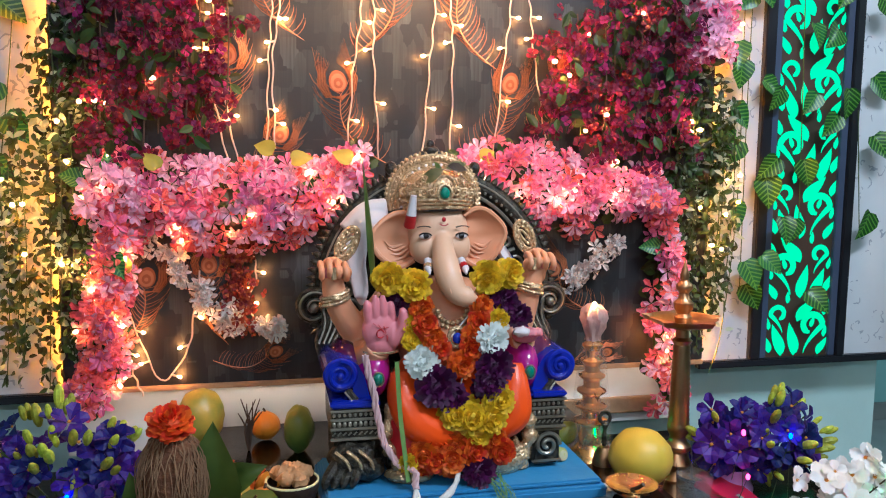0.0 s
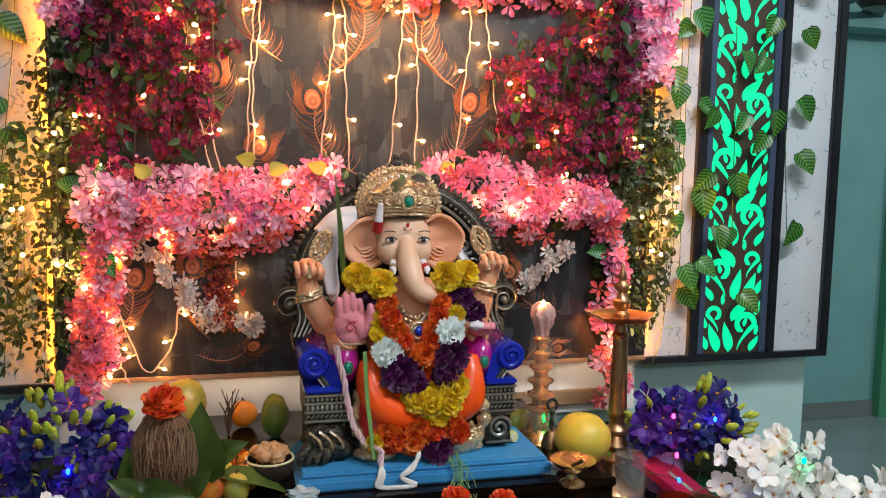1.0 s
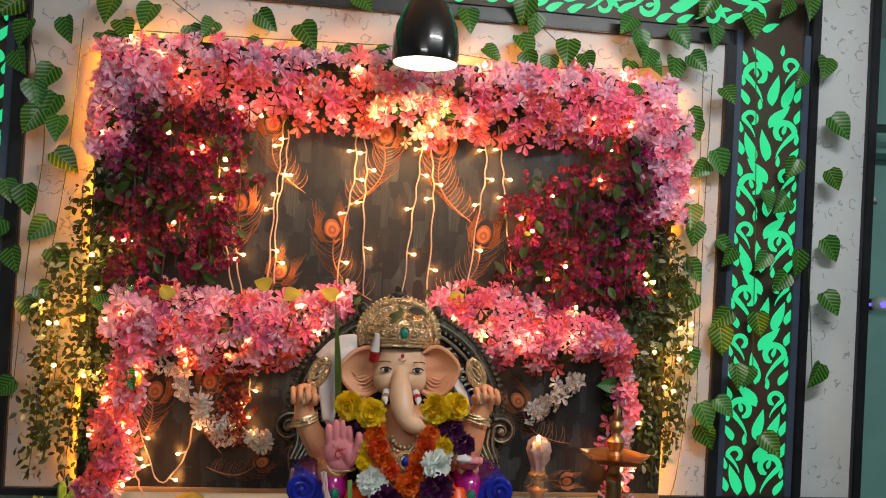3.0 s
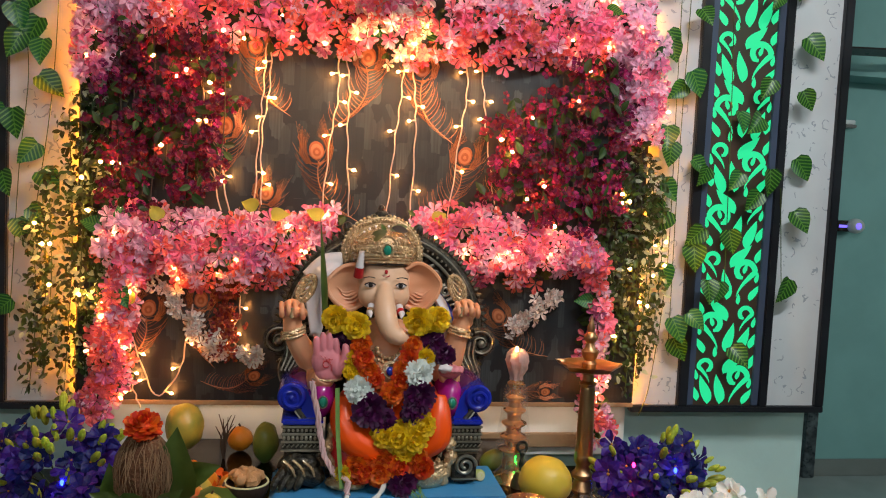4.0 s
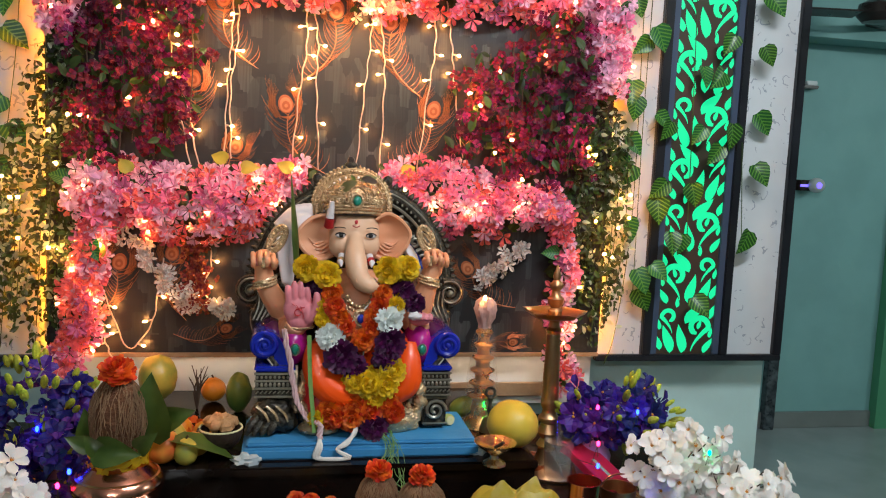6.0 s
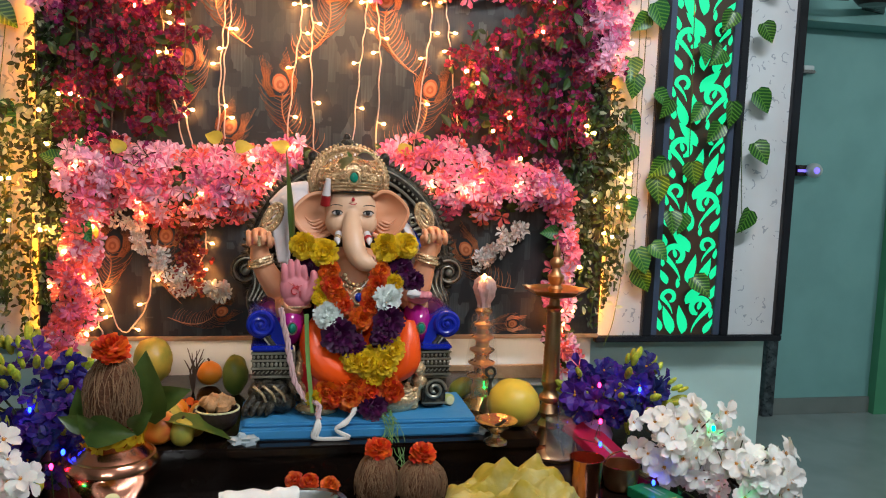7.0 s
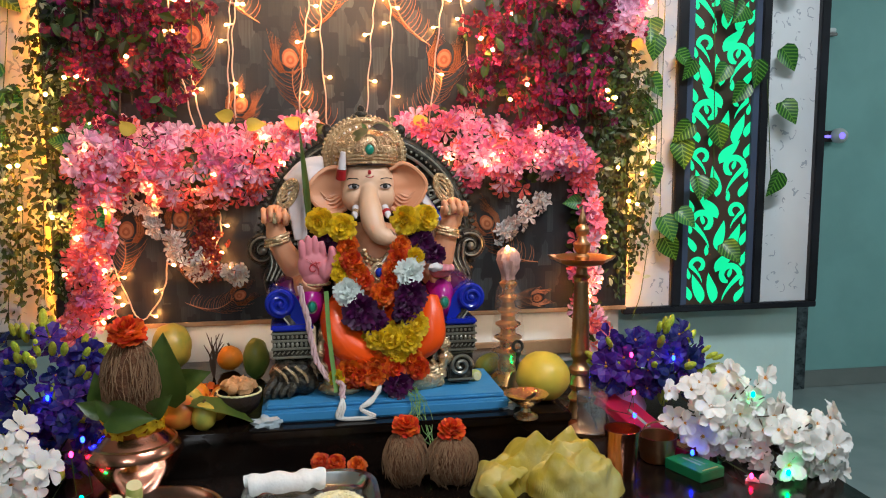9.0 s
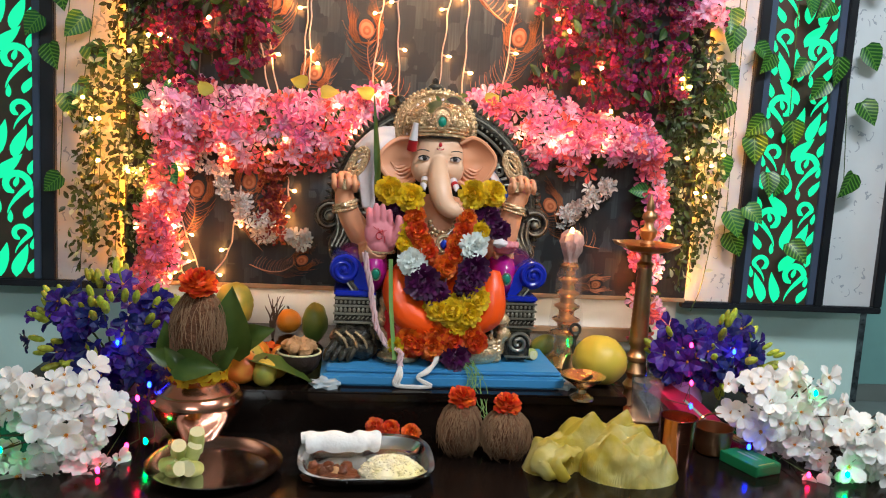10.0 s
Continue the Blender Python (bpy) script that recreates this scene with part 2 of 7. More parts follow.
M["bronze"] = material("antique_bronze_paint", (0.014, 0.012, 0.010), 0.36, 0.4, vary=0.4, scale=80, second=(0.075, 0.062, 0.042), mix_scale=70, bump=0.6, bump_scale=120)
M["silver_line"] = material("rubbed_silver_paint", (0.36, 0.33, 0.26), 0.35, 0.7, vary=0.3, scale=60)
M["blue_paint"] = material("royal_blue_gloss", (0.010, 0.022, 0.36), 0.2, vary=0.15, scale=12, coat=0.4)
M["magenta_paint"] = material("magenta_gloss", (0.42, 0.012, 0.22), 0.2, vary=0.12, scale=12, coat=0.4)
M["plum_paint"] = material("dark_plum_gloss", (0.10, 0.012, 0.075), 0.18, vary=0.15, scale=12, coat=0.4)
M["base_blue"] = material("sky_blue_paint", (0.040, 0.21, 0.43), 0.5, vary=0.12, scale=16, second=(0.05, 0.25, 0.48), mix_scale=5, bump=0.15, bump_scale=50)
M["mari_y"] = material("yellow_petal", (0.86, 0.56, 0.01), 0.6, vary=0.15, scale=60, randomise=0.15, translucent=0.25, island=True)
M["mari_o"] = material("orange_petal", (0.80, 0.13, 0.006), 0.6, vary=0.15, scale=60, randomise=0.2, translucent=0.2, island=True)
M["mari_r"] = material("red_orange_petal", (0.74, 0.075, 0.006), 0.6, vary=0.15, scale=60, randomise=0.2, translucent=0.2, island=True)
M["mari_w"] = material("white_petal", (0.80, 0.84, 0.80), 0.6, vary=0.06, scale=60, randomise=0.08, translucent=0.25, island=True)
M["mari_p"] = material("dark_purple_petal", (0.085, 0.004, 0.065), 0.5, vary=0.25, scale=60, randomise=0.4, translucent=0.12, island=True)
M["brass"] = material("brass", (0.50, 0.29, 0.15), 0.36, 1.0, vary=0.15, scale=30, second=(0.40, 0.20, 0.09), mix_scale=9)
M["copper"] = material("copper", (0.70, 0.28, 0.18), 0.20, 1.0, vary=0.15, scale=26, second=(0.62, 0.26, 0.16), mix_scale=8)
M["steel"] = material("stainless_steel", (0.60, 0.59, 0.58), 0.16, 1.0, vary=0.06, scale=30)
M["fibre"] = material("coconut_fibre", (0.115, 0.042, 0.018), 0.85, vary=0.35, scale=90, second=(0.17, 0.068, 0.028), mix_scale=40, bump=0.8, bump_scale=130)
M["strand"] = material("dry_fibre_strand", (0.30, 0.16, 0.08), 0.8, vary=0.3, scale=60)
M["leaf"] = material("betel_leaf", (0.034, 0.066, 0.010), 0.36, vary=0.3, scale=24, second=(0.085, 0.12, 0.022), mix_scale=9, translucent=0.15)
M["leaf_wilt"] = material("wilted_leaf", (0.20, 0.16, 0.06), 0.5, vary=0.3, scale=40, second=(0.10, 0.10, 0.03), mix_scale=30, translucent=0.15)
M["blade"] = material("green_grass_blade", (0.20, 0.36, 0.10), 0.45, vary=0.2, scale=60, translucent=0.2)
M["melon"] = material("yellow_green_rind", (0.60, 0.40, 0.035), 0.45, vary=0.12, scale=14, second=(0.50, 0.40, 0.06), mix_scale=6)
M["orange_fruit"] = material("orange_rind", (0.72, 0.24, 0.015), 0.42, vary=0.12, scale=30, bump=0.25, bump_scale=180)
M["mango"] = material("green_papaya_rind", (0.30, 0.30, 0.05), 0.38, vary=0.15, scale=18, second=(0.09, 0.16, 0.03), mix_scale=10)
M["apple"] = material("red_yellow_rind", (0.55, 0.10, 0.025), 0.35, vary=0.15, scale=24, second=(0.62, 0.36, 0.05), mix_scale=16)
M["pear"] = material("yellow_pear_rind", (0.55, 0.36, 0.05), 0.4, vary=0.18, scale=30, second=(0.22, 0.24, 0.04), mix_scale=16)
M["jaggery"] = material("jaggery_lump", (0.58, 0.30, 0.13), 0.6, vary=0.2, scale=50, bump=0.6, bump_scale=60, translucent=0.1)
M["shell"] = material("dark_coconut_shell", (0.045, 0.022, 0.014), 0.55, vary=0.3, scale=40, bump=0.5)
M["bag"] = material("thin_yellow_plastic", (0.62, 0.47, 0.06), 0.36, vary=0.2, scale=24, second=(0.70, 0.62, 0.26), mix_scale=14, translucent=0.45, bump=0.5, bump_scale=36)
M["water"] = material("cloudy_water", (0.62, 0.66, 0.66), 0.18, vary=0.05, trans=0.90, ior=1.33)
M["glass"] = material("clear_glass", (0.95, 0.97, 0.97), 0.03, vary=0.0, trans=1.0, ior=1.45)
M["box_green"] = material("green_card_box", (0.010, 0.17, 0.065), 0.4, vary=0.12, scale=20)
M["box_pink"] = material("crimson_card_box", (0.36, 0.010, 0.045), 0.4, vary=0.12, scale=20)
M["print_gold"] = material("gold_print", (0.65, 0.50, 0.20), 0.4, 0.3)
M["print_white"] = material("pale_print", (0.24, 0.30, 0.22), 0.5)
M["napkin"] = material("white_cotton", (0.82, 0.80, 0.78), 0.85, vary=0.05, scale=40, bump=0.25, bump_scale=90)
M["curry"] = material("brown_curry", (0.17, 0.045, 0.015), 0.35, vary=0.4, scale=60, bump=0.7, bump_scale=70)
M["rice"] = material("rice_grain", (0.80, 0.74, 0.55), 0.55, vary=0.12, scale=90, second=(0.80, 0.70, 0.34), mix_scale=26, randomise=0.12, island=True)
M["banana"] = material("cut_banana", (0.34, 0.38, 0.09), 0.5, vary=0.2, scale=40, second=(0.50, 0.48, 0.18), mix_scale=22)
M["banana_in"] = material("banana_flesh", (0.66, 0.60, 0.34), 0.55, vary=0.12, scale=60)
M["wet_film"] = material("crumpled_film", (0.66, 0.74, 0.78), 0.2, vary=0.1, scale=20, translucent=0.4)
M["thread"] = material("cotton_thread", (0.74, 0.68, 0.62), 0.8, vary=0.15, scale=60, bump=0.3, bump_scale=160)
M["cam_white"] = material("white_plastic", (0.70, 0.72, 0.74), 0.35)
M["fan_brown"] = material("dark_fan_enamel", (0.035, 0.022, 0.020), 0.3)
M["violet_led"] = glow("violet_lens", (0.16, 0.12, 0.9), 2.2)
for key, col in (("led_red", (1.0, 0.006, 0.05)), ("led_green", (0.0, 1.0, 0.16)), ("led_blue", (0.004, 0.014, 1.0))):
    M[key] = glow(key, col, 50.0)
M["lilac"] = material("lilac_vase", (0.42, 0.22, 0.46), 0.35, vary=0.1, scale=14, coat=0.3)
M["ribbon"] = material("pink_ribbon", (0.82, 0.55, 0.55), 0.4, vary=0.1, scale=30, translucent=0.3)


def thin_film(name):
    """Clear wrinkled film: mostly see-through, with sharp gloss."""
    m = bpy.data.materials.new(name)
    m.use_nodes = True
    nt = m.node_tree
    b = nt.nodes["Principled BSDF"]
    b.inputs["Base Color"].default_value, b.inputs["Roughness"].default_value = (0.9, 0.72, 0.62, 1), 0.10
    tr = nt.nodes.new("ShaderNodeBsdfTransparent")
    mx = nt.nodes.new("ShaderNodeMixShader")
    nz = nt.nodes.new("ShaderNodeTexNoise")
    nz.inputs["Scale"].default_value = 28
    tc = nt.nodes.new("ShaderNodeTexCoord")
    nt.links.new(tc.outputs["Object"], nz.inputs["Vector"])
    nt.links.new(node_math(nt, "MULTIPLY", nz.outputs["Fac"], 0.13), mx.inputs[0])
    nt.links.new(tr.outputs[0], mx.inputs[1])
    nt.links.new(b.outputs[0], mx.inputs[2])
    nt.links.new(mx.outputs[0], nt.nodes["Material Output"].inputs["Surface"])
    return m


M["cling"] = thin_film("clear_plastic_film")
M["film_knot"] = material("gathered_plastic_film", (0.74, 0.50, 0.44), 0.25, vary=0.2, scale=50, translucent=0.45, bump=0.5, bump_scale=90)
M["tile_cream"] = material("cream_tile", (0.80, 0.78, 0.72), 0.35, vary=0.05, scale=9)
# Green leaf with the warm bulb light painted in as yellow.
M["leaf_yellow"] = material("yellow_lit_leaf", (0.42, 0.40, 0.06), 0.45, vary=0.2, scale=40, translucent=0.3)
M["brass_pale"] = material("pale_brass", (0.76, 0.52, 0.28), 0.26, 0.95, vary=0.15, scale=30, second=(0.60, 0.42, 0.24), mix_scale=12)
M["brass_warm"] = material("warm_brass", (0.86, 0.42, 0.14), 0.28, 0.9, vary=0.15, scale=30, second=(0.70, 0.36, 0.14), mix_scale=12)
M["cove_soft"] = glow("soft_led_strip", (1.0, 0.78, 0.56), 11.0)
M["tassel"] = material("dark_red_petal", (0.26, 0.030, 0.016), 0.6, vary=0.25, scale=60, randomise=0.4, translucent=0.15, island=True)


# ---- shape kit ----
class Shape:
    """Vertices, faces and a material number for each face, with transforms."""

    def __init__(self):
        self.v, self.f, self.m, self.flat = [], [], [], False

    def add(self, verts, faces, mat=0, at=None):
        o = len(self.v)
        self.v += [tuple(at @ Vector(p)) for p in verts] if at is not None else [tuple(p) for p in verts]
        self.f += [tuple(i + o for i in q) for q in faces]
        self.m += [mat] * len(faces)
        return self

    def join(self, other, at=None, mat=None):
        o = len(self.v)
        self.v += [tuple(at @ Vector(p)) for p in other.v] if at is not None else list(other.v)
        self.f += [tuple(i + o for i in q) for q in other.f]
        self.m += other.m if mat is None else [mat] * len(other.f)
        return self

    def box(self, lo, hi, mat=0, bevel=0.0, at=None):
        b = min(bevel, *(0.49 * (hi[i] - lo[i]) for i in range(3))) if bevel else 0
        if not b:
            x0, y0, z0, x1, y1, z1 = *lo, *hi
            p = [(x0, y0, z0), (x1, y0, z0), (x1, y1, z0), (x0, y1, z0), (x0, y0, z1), (x1, y0, z1), (x1, y1, z1), (x0, y1, z1)]
            return self.add(p, [(3, 2, 1, 0), (4, 5, 6, 7), (0, 1, 5, 4), (1, 2, 6, 5), (2, 3, 7, 6), (3, 0, 4, 7)], mat, at)
        bm = bmesh.new()
        bmesh.ops.create_cube(bm, size=1)
        c = [(lo[i] + hi[i]) / 2 for i in range(3)]
        s = [hi[i] - lo[i] for i in range(3)]
        for q in bm.verts:
            q.co = Vector((c[0] + q.co.x * s[0], c[1] + q.co.y * s[1], c[2] + q.co.z * s[2]))
        bmesh.ops.bevel(bm, geom=bm.edges[:], offset=b, segments=2, affect="EDGES")
        bm.verts.index_update()
        self.add([tuple(q.co) for q in bm.verts], [[q.index for q in fa.verts] for fa in bm.faces], mat, at)
        bm.free()
        return self

    def ball(self, c, r, mat=0, seg=16, rings=10, at=None, rough=0.0, seed=0):
        r = (r, r, r) if isinstance(r, (int, float)) else r
        p, f = [], []
        for i in range(rings + 1):
            th = math.pi * i / rings
            for j in range(seg):
                ph = 2 * math.pi * j / seg
                d = Vector((math.sin(th) * math.cos(ph), math.sin(th) * math.sin(ph), math.cos(th)))
                k = 1 + rough * noise.noise(d * 2.3 + Vector((seed, seed * 0.7, 3))) if rough else 1
                p.append((c[0] + r[0] * d.x * k, c[1] + r[1] * d.y * k, c[2] + r[2] * d.z * k))
        for i in range(rings):
            for j in range(seg):
                a, b = i * seg + j, i * seg + (j + 1) % seg
                f.append((a, a + seg, b + seg, b))
        return self.add(p, f, mat, at)

    def lathe(self, prof, mat=0, seg=28, at=None, squash=1.0):
        """prof: (radius, height) from the bottom up."""
        p, f = [], []
        for r, z in prof:
            for j in range(seg):
                a = 2 * math.pi * j / seg
                p.append((r * math.cos(a), r * squash * math.sin(a), z))
        for i in range(len(prof) - 1):
            for j in range(seg):
                a, b = i * seg + j, i * seg + (j + 1) % seg
                f.append((a, b, b + seg, a + seg))
        return self.add(p, f, mat, at)

    def tube(self, path, rad, mat=0, seg=8, at=None, flat=1.0, caps=True):
        """A round or flattened tube along a path; rad: one radius or one for each point."""
        path = [Vector(q) for q in path]
        n = len(path)
        rad = [rad] * n if isinstance(rad, (int, float)) else rad
        p, f = [], []
        up = Vector((0.31, -0.2, 0.93)).normalized()
        side = None
        for i, c in enumerate(path):
            d = (path[min(i + 1, n - 1)] - path[max(i - 1, 0)])
            d = d.normalized() if d.length > 1e-9 else Vector((0, 0, 1))
            if side is None:
                side = d.cross(up)
                if side.length < 1e-3:
                    side = d.cross(Vector((1, 0, 0)))
            side = (side - d * side.dot(d)).normalized()
            other = d.cross(side)
            for j in range(seg):
                a = 2 * math.pi * j / seg
                p.append(tuple(c + (side * math.cos(a) + other * math.sin(a) * flat) * rad[i]))
        for i in range(n - 1):
            for j in range(seg):
                a, b = i * seg + j, i * seg + (j + 1) % seg
                f.append((a, b, b + seg, a + seg))
        if caps:
            f.append(tuple(range(seg))[::-1])
            f.append(tuple((n - 1) * seg + j for j in range(seg)))
        return self.add(p, f, mat, at)


def smooth_path(pts, n):
    """n points on a smooth curve through pts."""
    q = [Vector(p) for p in pts]
    q = [q[0] * 2 - q[1]] + q + [q[-1] * 2 - q[-2]]
    out, k = [], len(q) - 3
    for i in range(n):
        s = i / (n - 1) * k
        j = min(int(s), k - 1)
        t = s - j
        a, b, c, d = q[j:j + 4]
        out.append(0.5 * (2 * b + (c - a) * t + (2 * a - 5 * b + 4 * c - d) * t * t + (3 * b - a - 3 * c + d) * t ** 3))
    return out


def arc(c, rx, rz, a0, a1, n, y=None):
    """Points on an ellipse in an upright plane."""
    return [(c[0] + rx * math.cos(radians(a0 + (a1 - a0) * i / (n - 1))), c[1], c[2] + rz * math.sin(radians(a0 + (a1 - a0) * i / (n - 1)))) for i in range(n)]


def spiral(c, r0, r1, turns, n=34, start=0.0, flip=1):
    out = []
    for i in range(n):
        k = i / (n - 1)
        a = radians(start) + flip * 2 * math.pi * turns * k
        r = r0 + (r1 - r0) * k
        out.append((c[0] + r * math.cos(a), c[1], c[2] + r * math.sin(a)))
    return out


def to_mesh(name, shape, mats, smooth=True):
    me = bpy.data.meshes.new(name)
    me.from_pydata(shape.v, [], shape.f)
    for q in mats if isinstance(mats, (list, tuple)) else [mats]:
        me.materials.append(M[q])
    me.polygons.foreach_set("material_index", shape.m)
    me.polygons.foreach_set("use_smooth", [smooth] * len(shape.f))
    if smooth:
        me.set_sharp_from_angle(angle=radians(42))
    me.update()
    return me


def part(name, shape, mats, parent=None, label="", smooth=True):
    """One mesh object under a thing or a part (or at top level when it has no parent)."""
    ob = new(name, to_mesh(name, shape, mats, smooth))
    ob.parent = parent
    if label:
        ob["label"] = label
    return ob


def piece(name, mesh, m, parent, label=""):
    """One more object on a shared mesh, as a part."""
    ob = new(name, mesh)
    ob.parent = parent
    ob.matrix_basis = m
    if label:
        ob["label"] = label
    return ob


def thing(name, label, category, at=None, group="", kind=""):
    ob = new(name)
    ob.empty_display_size = 0.05
    if at is not None:
        ob.matrix_basis = at
    return tagged(ob, label, category, group, kind)


def scattered(items):
    """Joins many placed copies of small shapes into one shape. items: (shape, matrix, material number or None)."""
    out = Shape()
    cache = {}
    for s, m, k in items:
        if id(s) not in cache:
            cache[id(s)] = np.array(s.v)
        a = np.array(m)
        w = cache[id(s)] @ a[:3, :3].T + a[:3, 3]
        o = len(out.v)
        out.v += w.tolist()
        out.f += [tuple(i + o for i in q) for q in s.f]
        out.m += s.m if k is None else [k] * len(s.f)
    return out


rng = random.Random(7)


def facing(p, d, size, roll=None):
    """A pose at p with local z along d, turned by chance about it."""
    d = Vector(d).normalized()
    q = d.to_track_quat("Z", "Y").to_matrix().to_4x4()
    r = rng.uniform(0, 360) if roll is None else roll
    return Matrix.Translation(p) @ q @ pose(0, 0, 0, 0, 0, r) @ Matrix.Scale(size, 4)


def blossom(petals=5, length=0.5, width=0.17, lift=0.18, curl=-0.08, tip=0.02, centre=0.0, seed=0):
    """An open flower of unit width that faces up z; petals are folded along their middle."""
    r = random.Random(seed)
    s = Shape()
    for i in range(petals):
        a = 2 * math.pi * i / petals + r.uniform(-0.12, 0.12)
        k = r.uniform(0.88, 1.1)
        up = lift * r.uniform(0.6, 1.4)
        m = Matrix.Rotation(a, 4, "Z")
        L, W = length * k, width * r.uniform(0.85, 1.15)
        p = [(0.03, 0, 0), (L * 0.55, -W, up * 0.85), (L * 0.5, 0, up * 0.55), (L * 0.55, W, up * 0.85),
             (L * 0.9, -W * 0.55, up + curl * 0.4), (L * 0.9, W * 0.55, up + curl * 0.4), (L, 0, up + curl)]
        s.add(p, [(0, 1, 2), (0, 2, 3), (1, 4, 2), (2, 4, 6), (2, 6, 5), (2, 5, 3)], 0, m)
    if centre:
        s.ball((0, 0, 0.05), (centre, centre, centre * 0.7), 1, 6, 4)
    return s


def pompom(seed=0, rings=7, size=0.5, wide=0.16, flat=0.78):
    """A marigold head of unit width: crowded short petals on a dome that faces up z."""
    r = random.Random(seed)
    s = Shape()
    s.ball((0, 0, 0), (size * 0.55, size * 0.55, size * 0.5 * flat), 0, 10, 6)
    for i in range(rings):
        th = radians(8 + 100 * i / (rings - 1))
        n = max(4, int(24 * math.sin(th)))
        for j in range(n):
            ph = 2 * math.pi * (j + r.random() * 0.7) / n
            t2 = th + r.uniform(-0.12, 0.12)
            d = Vector((math.sin(t2) * math.cos(ph), math.sin(t2) * math.sin(ph), math.cos(t2) * flat))
            t = Vector((-math.sin(ph), math.cos(ph), 0))
            n2 = d.cross(t)
            ln, w = size * r.uniform(0.80, 1.08), wide * r.uniform(0.7, 1.2) * 0.5
            b0 = d * size * 0.42
            e = d * ln
            q = n2 * r.uniform(-0.07, 0.07)
            s.add([b0, b0 + (e - b0) * 0.6 - t * w + q, e - t * w * 0.6 + q * 1.5, e + t * w * 0.6 + q * 1.5, b0 + (e - b0) * 0.6 + t * w + q], [(0, 1, 2, 3, 4)], 0)
    return s


def heart_leaf(seed=0, wide=0.42, fold=0.16):
    """A heart-shaped leaf of unit length along y, folded on its midrib, 28 triangles."""
    r = random.Random(seed)
    rows = [(-0.02, 0.0), (-0.06, 0.22), (0.10, 0.40), (0.32, 0.42), (0.56, 0.32), (0.80, 0.15), (1.0, 0.0)]
    p, f = [], []
    for y, w in rows:
        w = w / 0.42 * wide
        b = -0.22 * (y - 0.3) ** 2
        yc = max(y, 0.02)
        p += [(-w, y, w * fold * 2 + b + r.uniform(-0.012, 0.012)), (-w * 0.5, (y + yc) / 2, w * fold * 0.8 + b), (0, yc, b), (w * 0.5, (y + yc) / 2, w * fold * 0.8 + b),
              (w, y, w * fold * 2 + b + r.uniform(-0.012, 0.012))]
    for i in range(len(rows) - 1):
        for j in range(4):
            a = i * 5 + j
            f.append((a, a + 1, a + 6, a + 5))
    return Shape().add(p, f)


def blade_leaf(wide=0.2, bend=0.15):
    """A plain pointed leaf of unit length along y."""
    rows = [(0, 0.03), (0.25, 0.85), (0.5, 1.0), (0.75, 0.7), (1.0, 0.0)]
    p, f = [], []
    for y, w in rows:
        b = -bend * y * y
        p += [(-w * wide, y, 0.25 * w * wide + b), (0, y, b), (w * wide, y, 0.25 * w * wide + b)]
    for i in range(len(rows) - 1):
        for j in range(2):
            a = i * 3 + j
            f.append((a, a + 1, a + 4, a + 3))
    return Shape().add(p, f)


BLOOMS = [blossom(5 + i % 2, 0.55, 0.152, 0.30, -0.14, seed=i) for i in range(4)]
TINY = [blossom(4, 0.5, 0.22, 0.2, -0.1, seed=i + 20) for i in range(3)]
LEAFLET = blade_leaf(0.26, 0.2)


# ---- the room ----
def setting(name, shape, mats, label, category, smooth=False):
    return tagged(part(name, shape, mats, None, "", smooth), label, category, "", "structure")


setting("floor", Shape().box((-3.2, -3.2, -0.1), (6.2, 4.9, 0.0)), "floor", "pale grey glossy floor tiles of the hall", "floor")
setting("ceiling", Shape().box((-3.2, -3.2, 2.78), (6.2, 4.9, 2.88)), "ceiling", "plain white painted ceiling", "ceiling")
setting("wall_north", Shape().box((-3.2, 2.03, 0.0), (1.812, 2.16, 2.78)), "wall", "pale teal painted wall behind the altar", "wall")
setting("wall_west", Shape().box((-3.3, -3.2, 0.0), (-3.2, 2.16, 2.78)), "wall", "pale teal painted side wall", "wall")
setting("wall_south", Shape().box((-3.2, -3.3, 0.0), (6.2, -3.2, 2.78)), "wall", "pale teal painted rear wall", "wall")
setting("wall_far", Shape().box((1.78, 3.70, 0.0), (3.63, 3.85, 2.78)), "wall_far", "deep teal wall at the back of the hall", "wall")
setting("wall_far_side", Shape().box((3.63, 3.64, 0.0), (6.2, 3.79, 2.78)), "wall_green", "dark green painted wall beyond the hall", "wall")
setting("wall_east", Shape().box((6.2, -3.2, 0.0), (6.3, 4.9, 2.78)), "wall_far", "teal painted side wall", "wall")
setting("wall_hall_west", Shape().box((1.68, 2.16, 0.0), (1.78, 3.85, 2.78)), "wall_far", "teal painted return wall of the hall", "wall")
setting("wall_beam", Shape().box((1.78, 3.50, 2.19), (3.63, 3.70, 2.78)), "wall_far", "teal painted beam under the ceiling", "beam")
setting("baseboard", Shape().box((1.78, 3.682, 0.0), (3.63, 3.70, 0.095), 0, 0.003), "skirting", "grey tiled skirting along the far wall", "skirting")
setting("wall_edge_trim", Shape().box((2.915, 3.655, 0.0), (2.985, 3.70, 2.19), 0, 0.004), "granite", "dark speckled granite edging on the far wall", "trim")

# ---- the wall panel ----
XL, XR, ZB, ZT = -0.92, 1.808, 0.848, 2.56
panel = thing("wall_panel", "white scroll-patterned wall panel with black frame, lit cut strips and charcoal centre board", "wall panel")
part("backing", Shape().box((XL + 0.01, 1.951, ZB + 0.022), (XR - 0.01, 2.03, ZT - 0.01)), "black", panel)
FY0, FY1 = 1.926, 1.951


for x0, x1 in ((-0.40, 1.13),):
    part("led_strip", Shape().box((x0, 1.930, 0.872), (x1, 1.938, 0.878)), "cove_soft", panel, "soft warm light strip under the board", smooth=False)


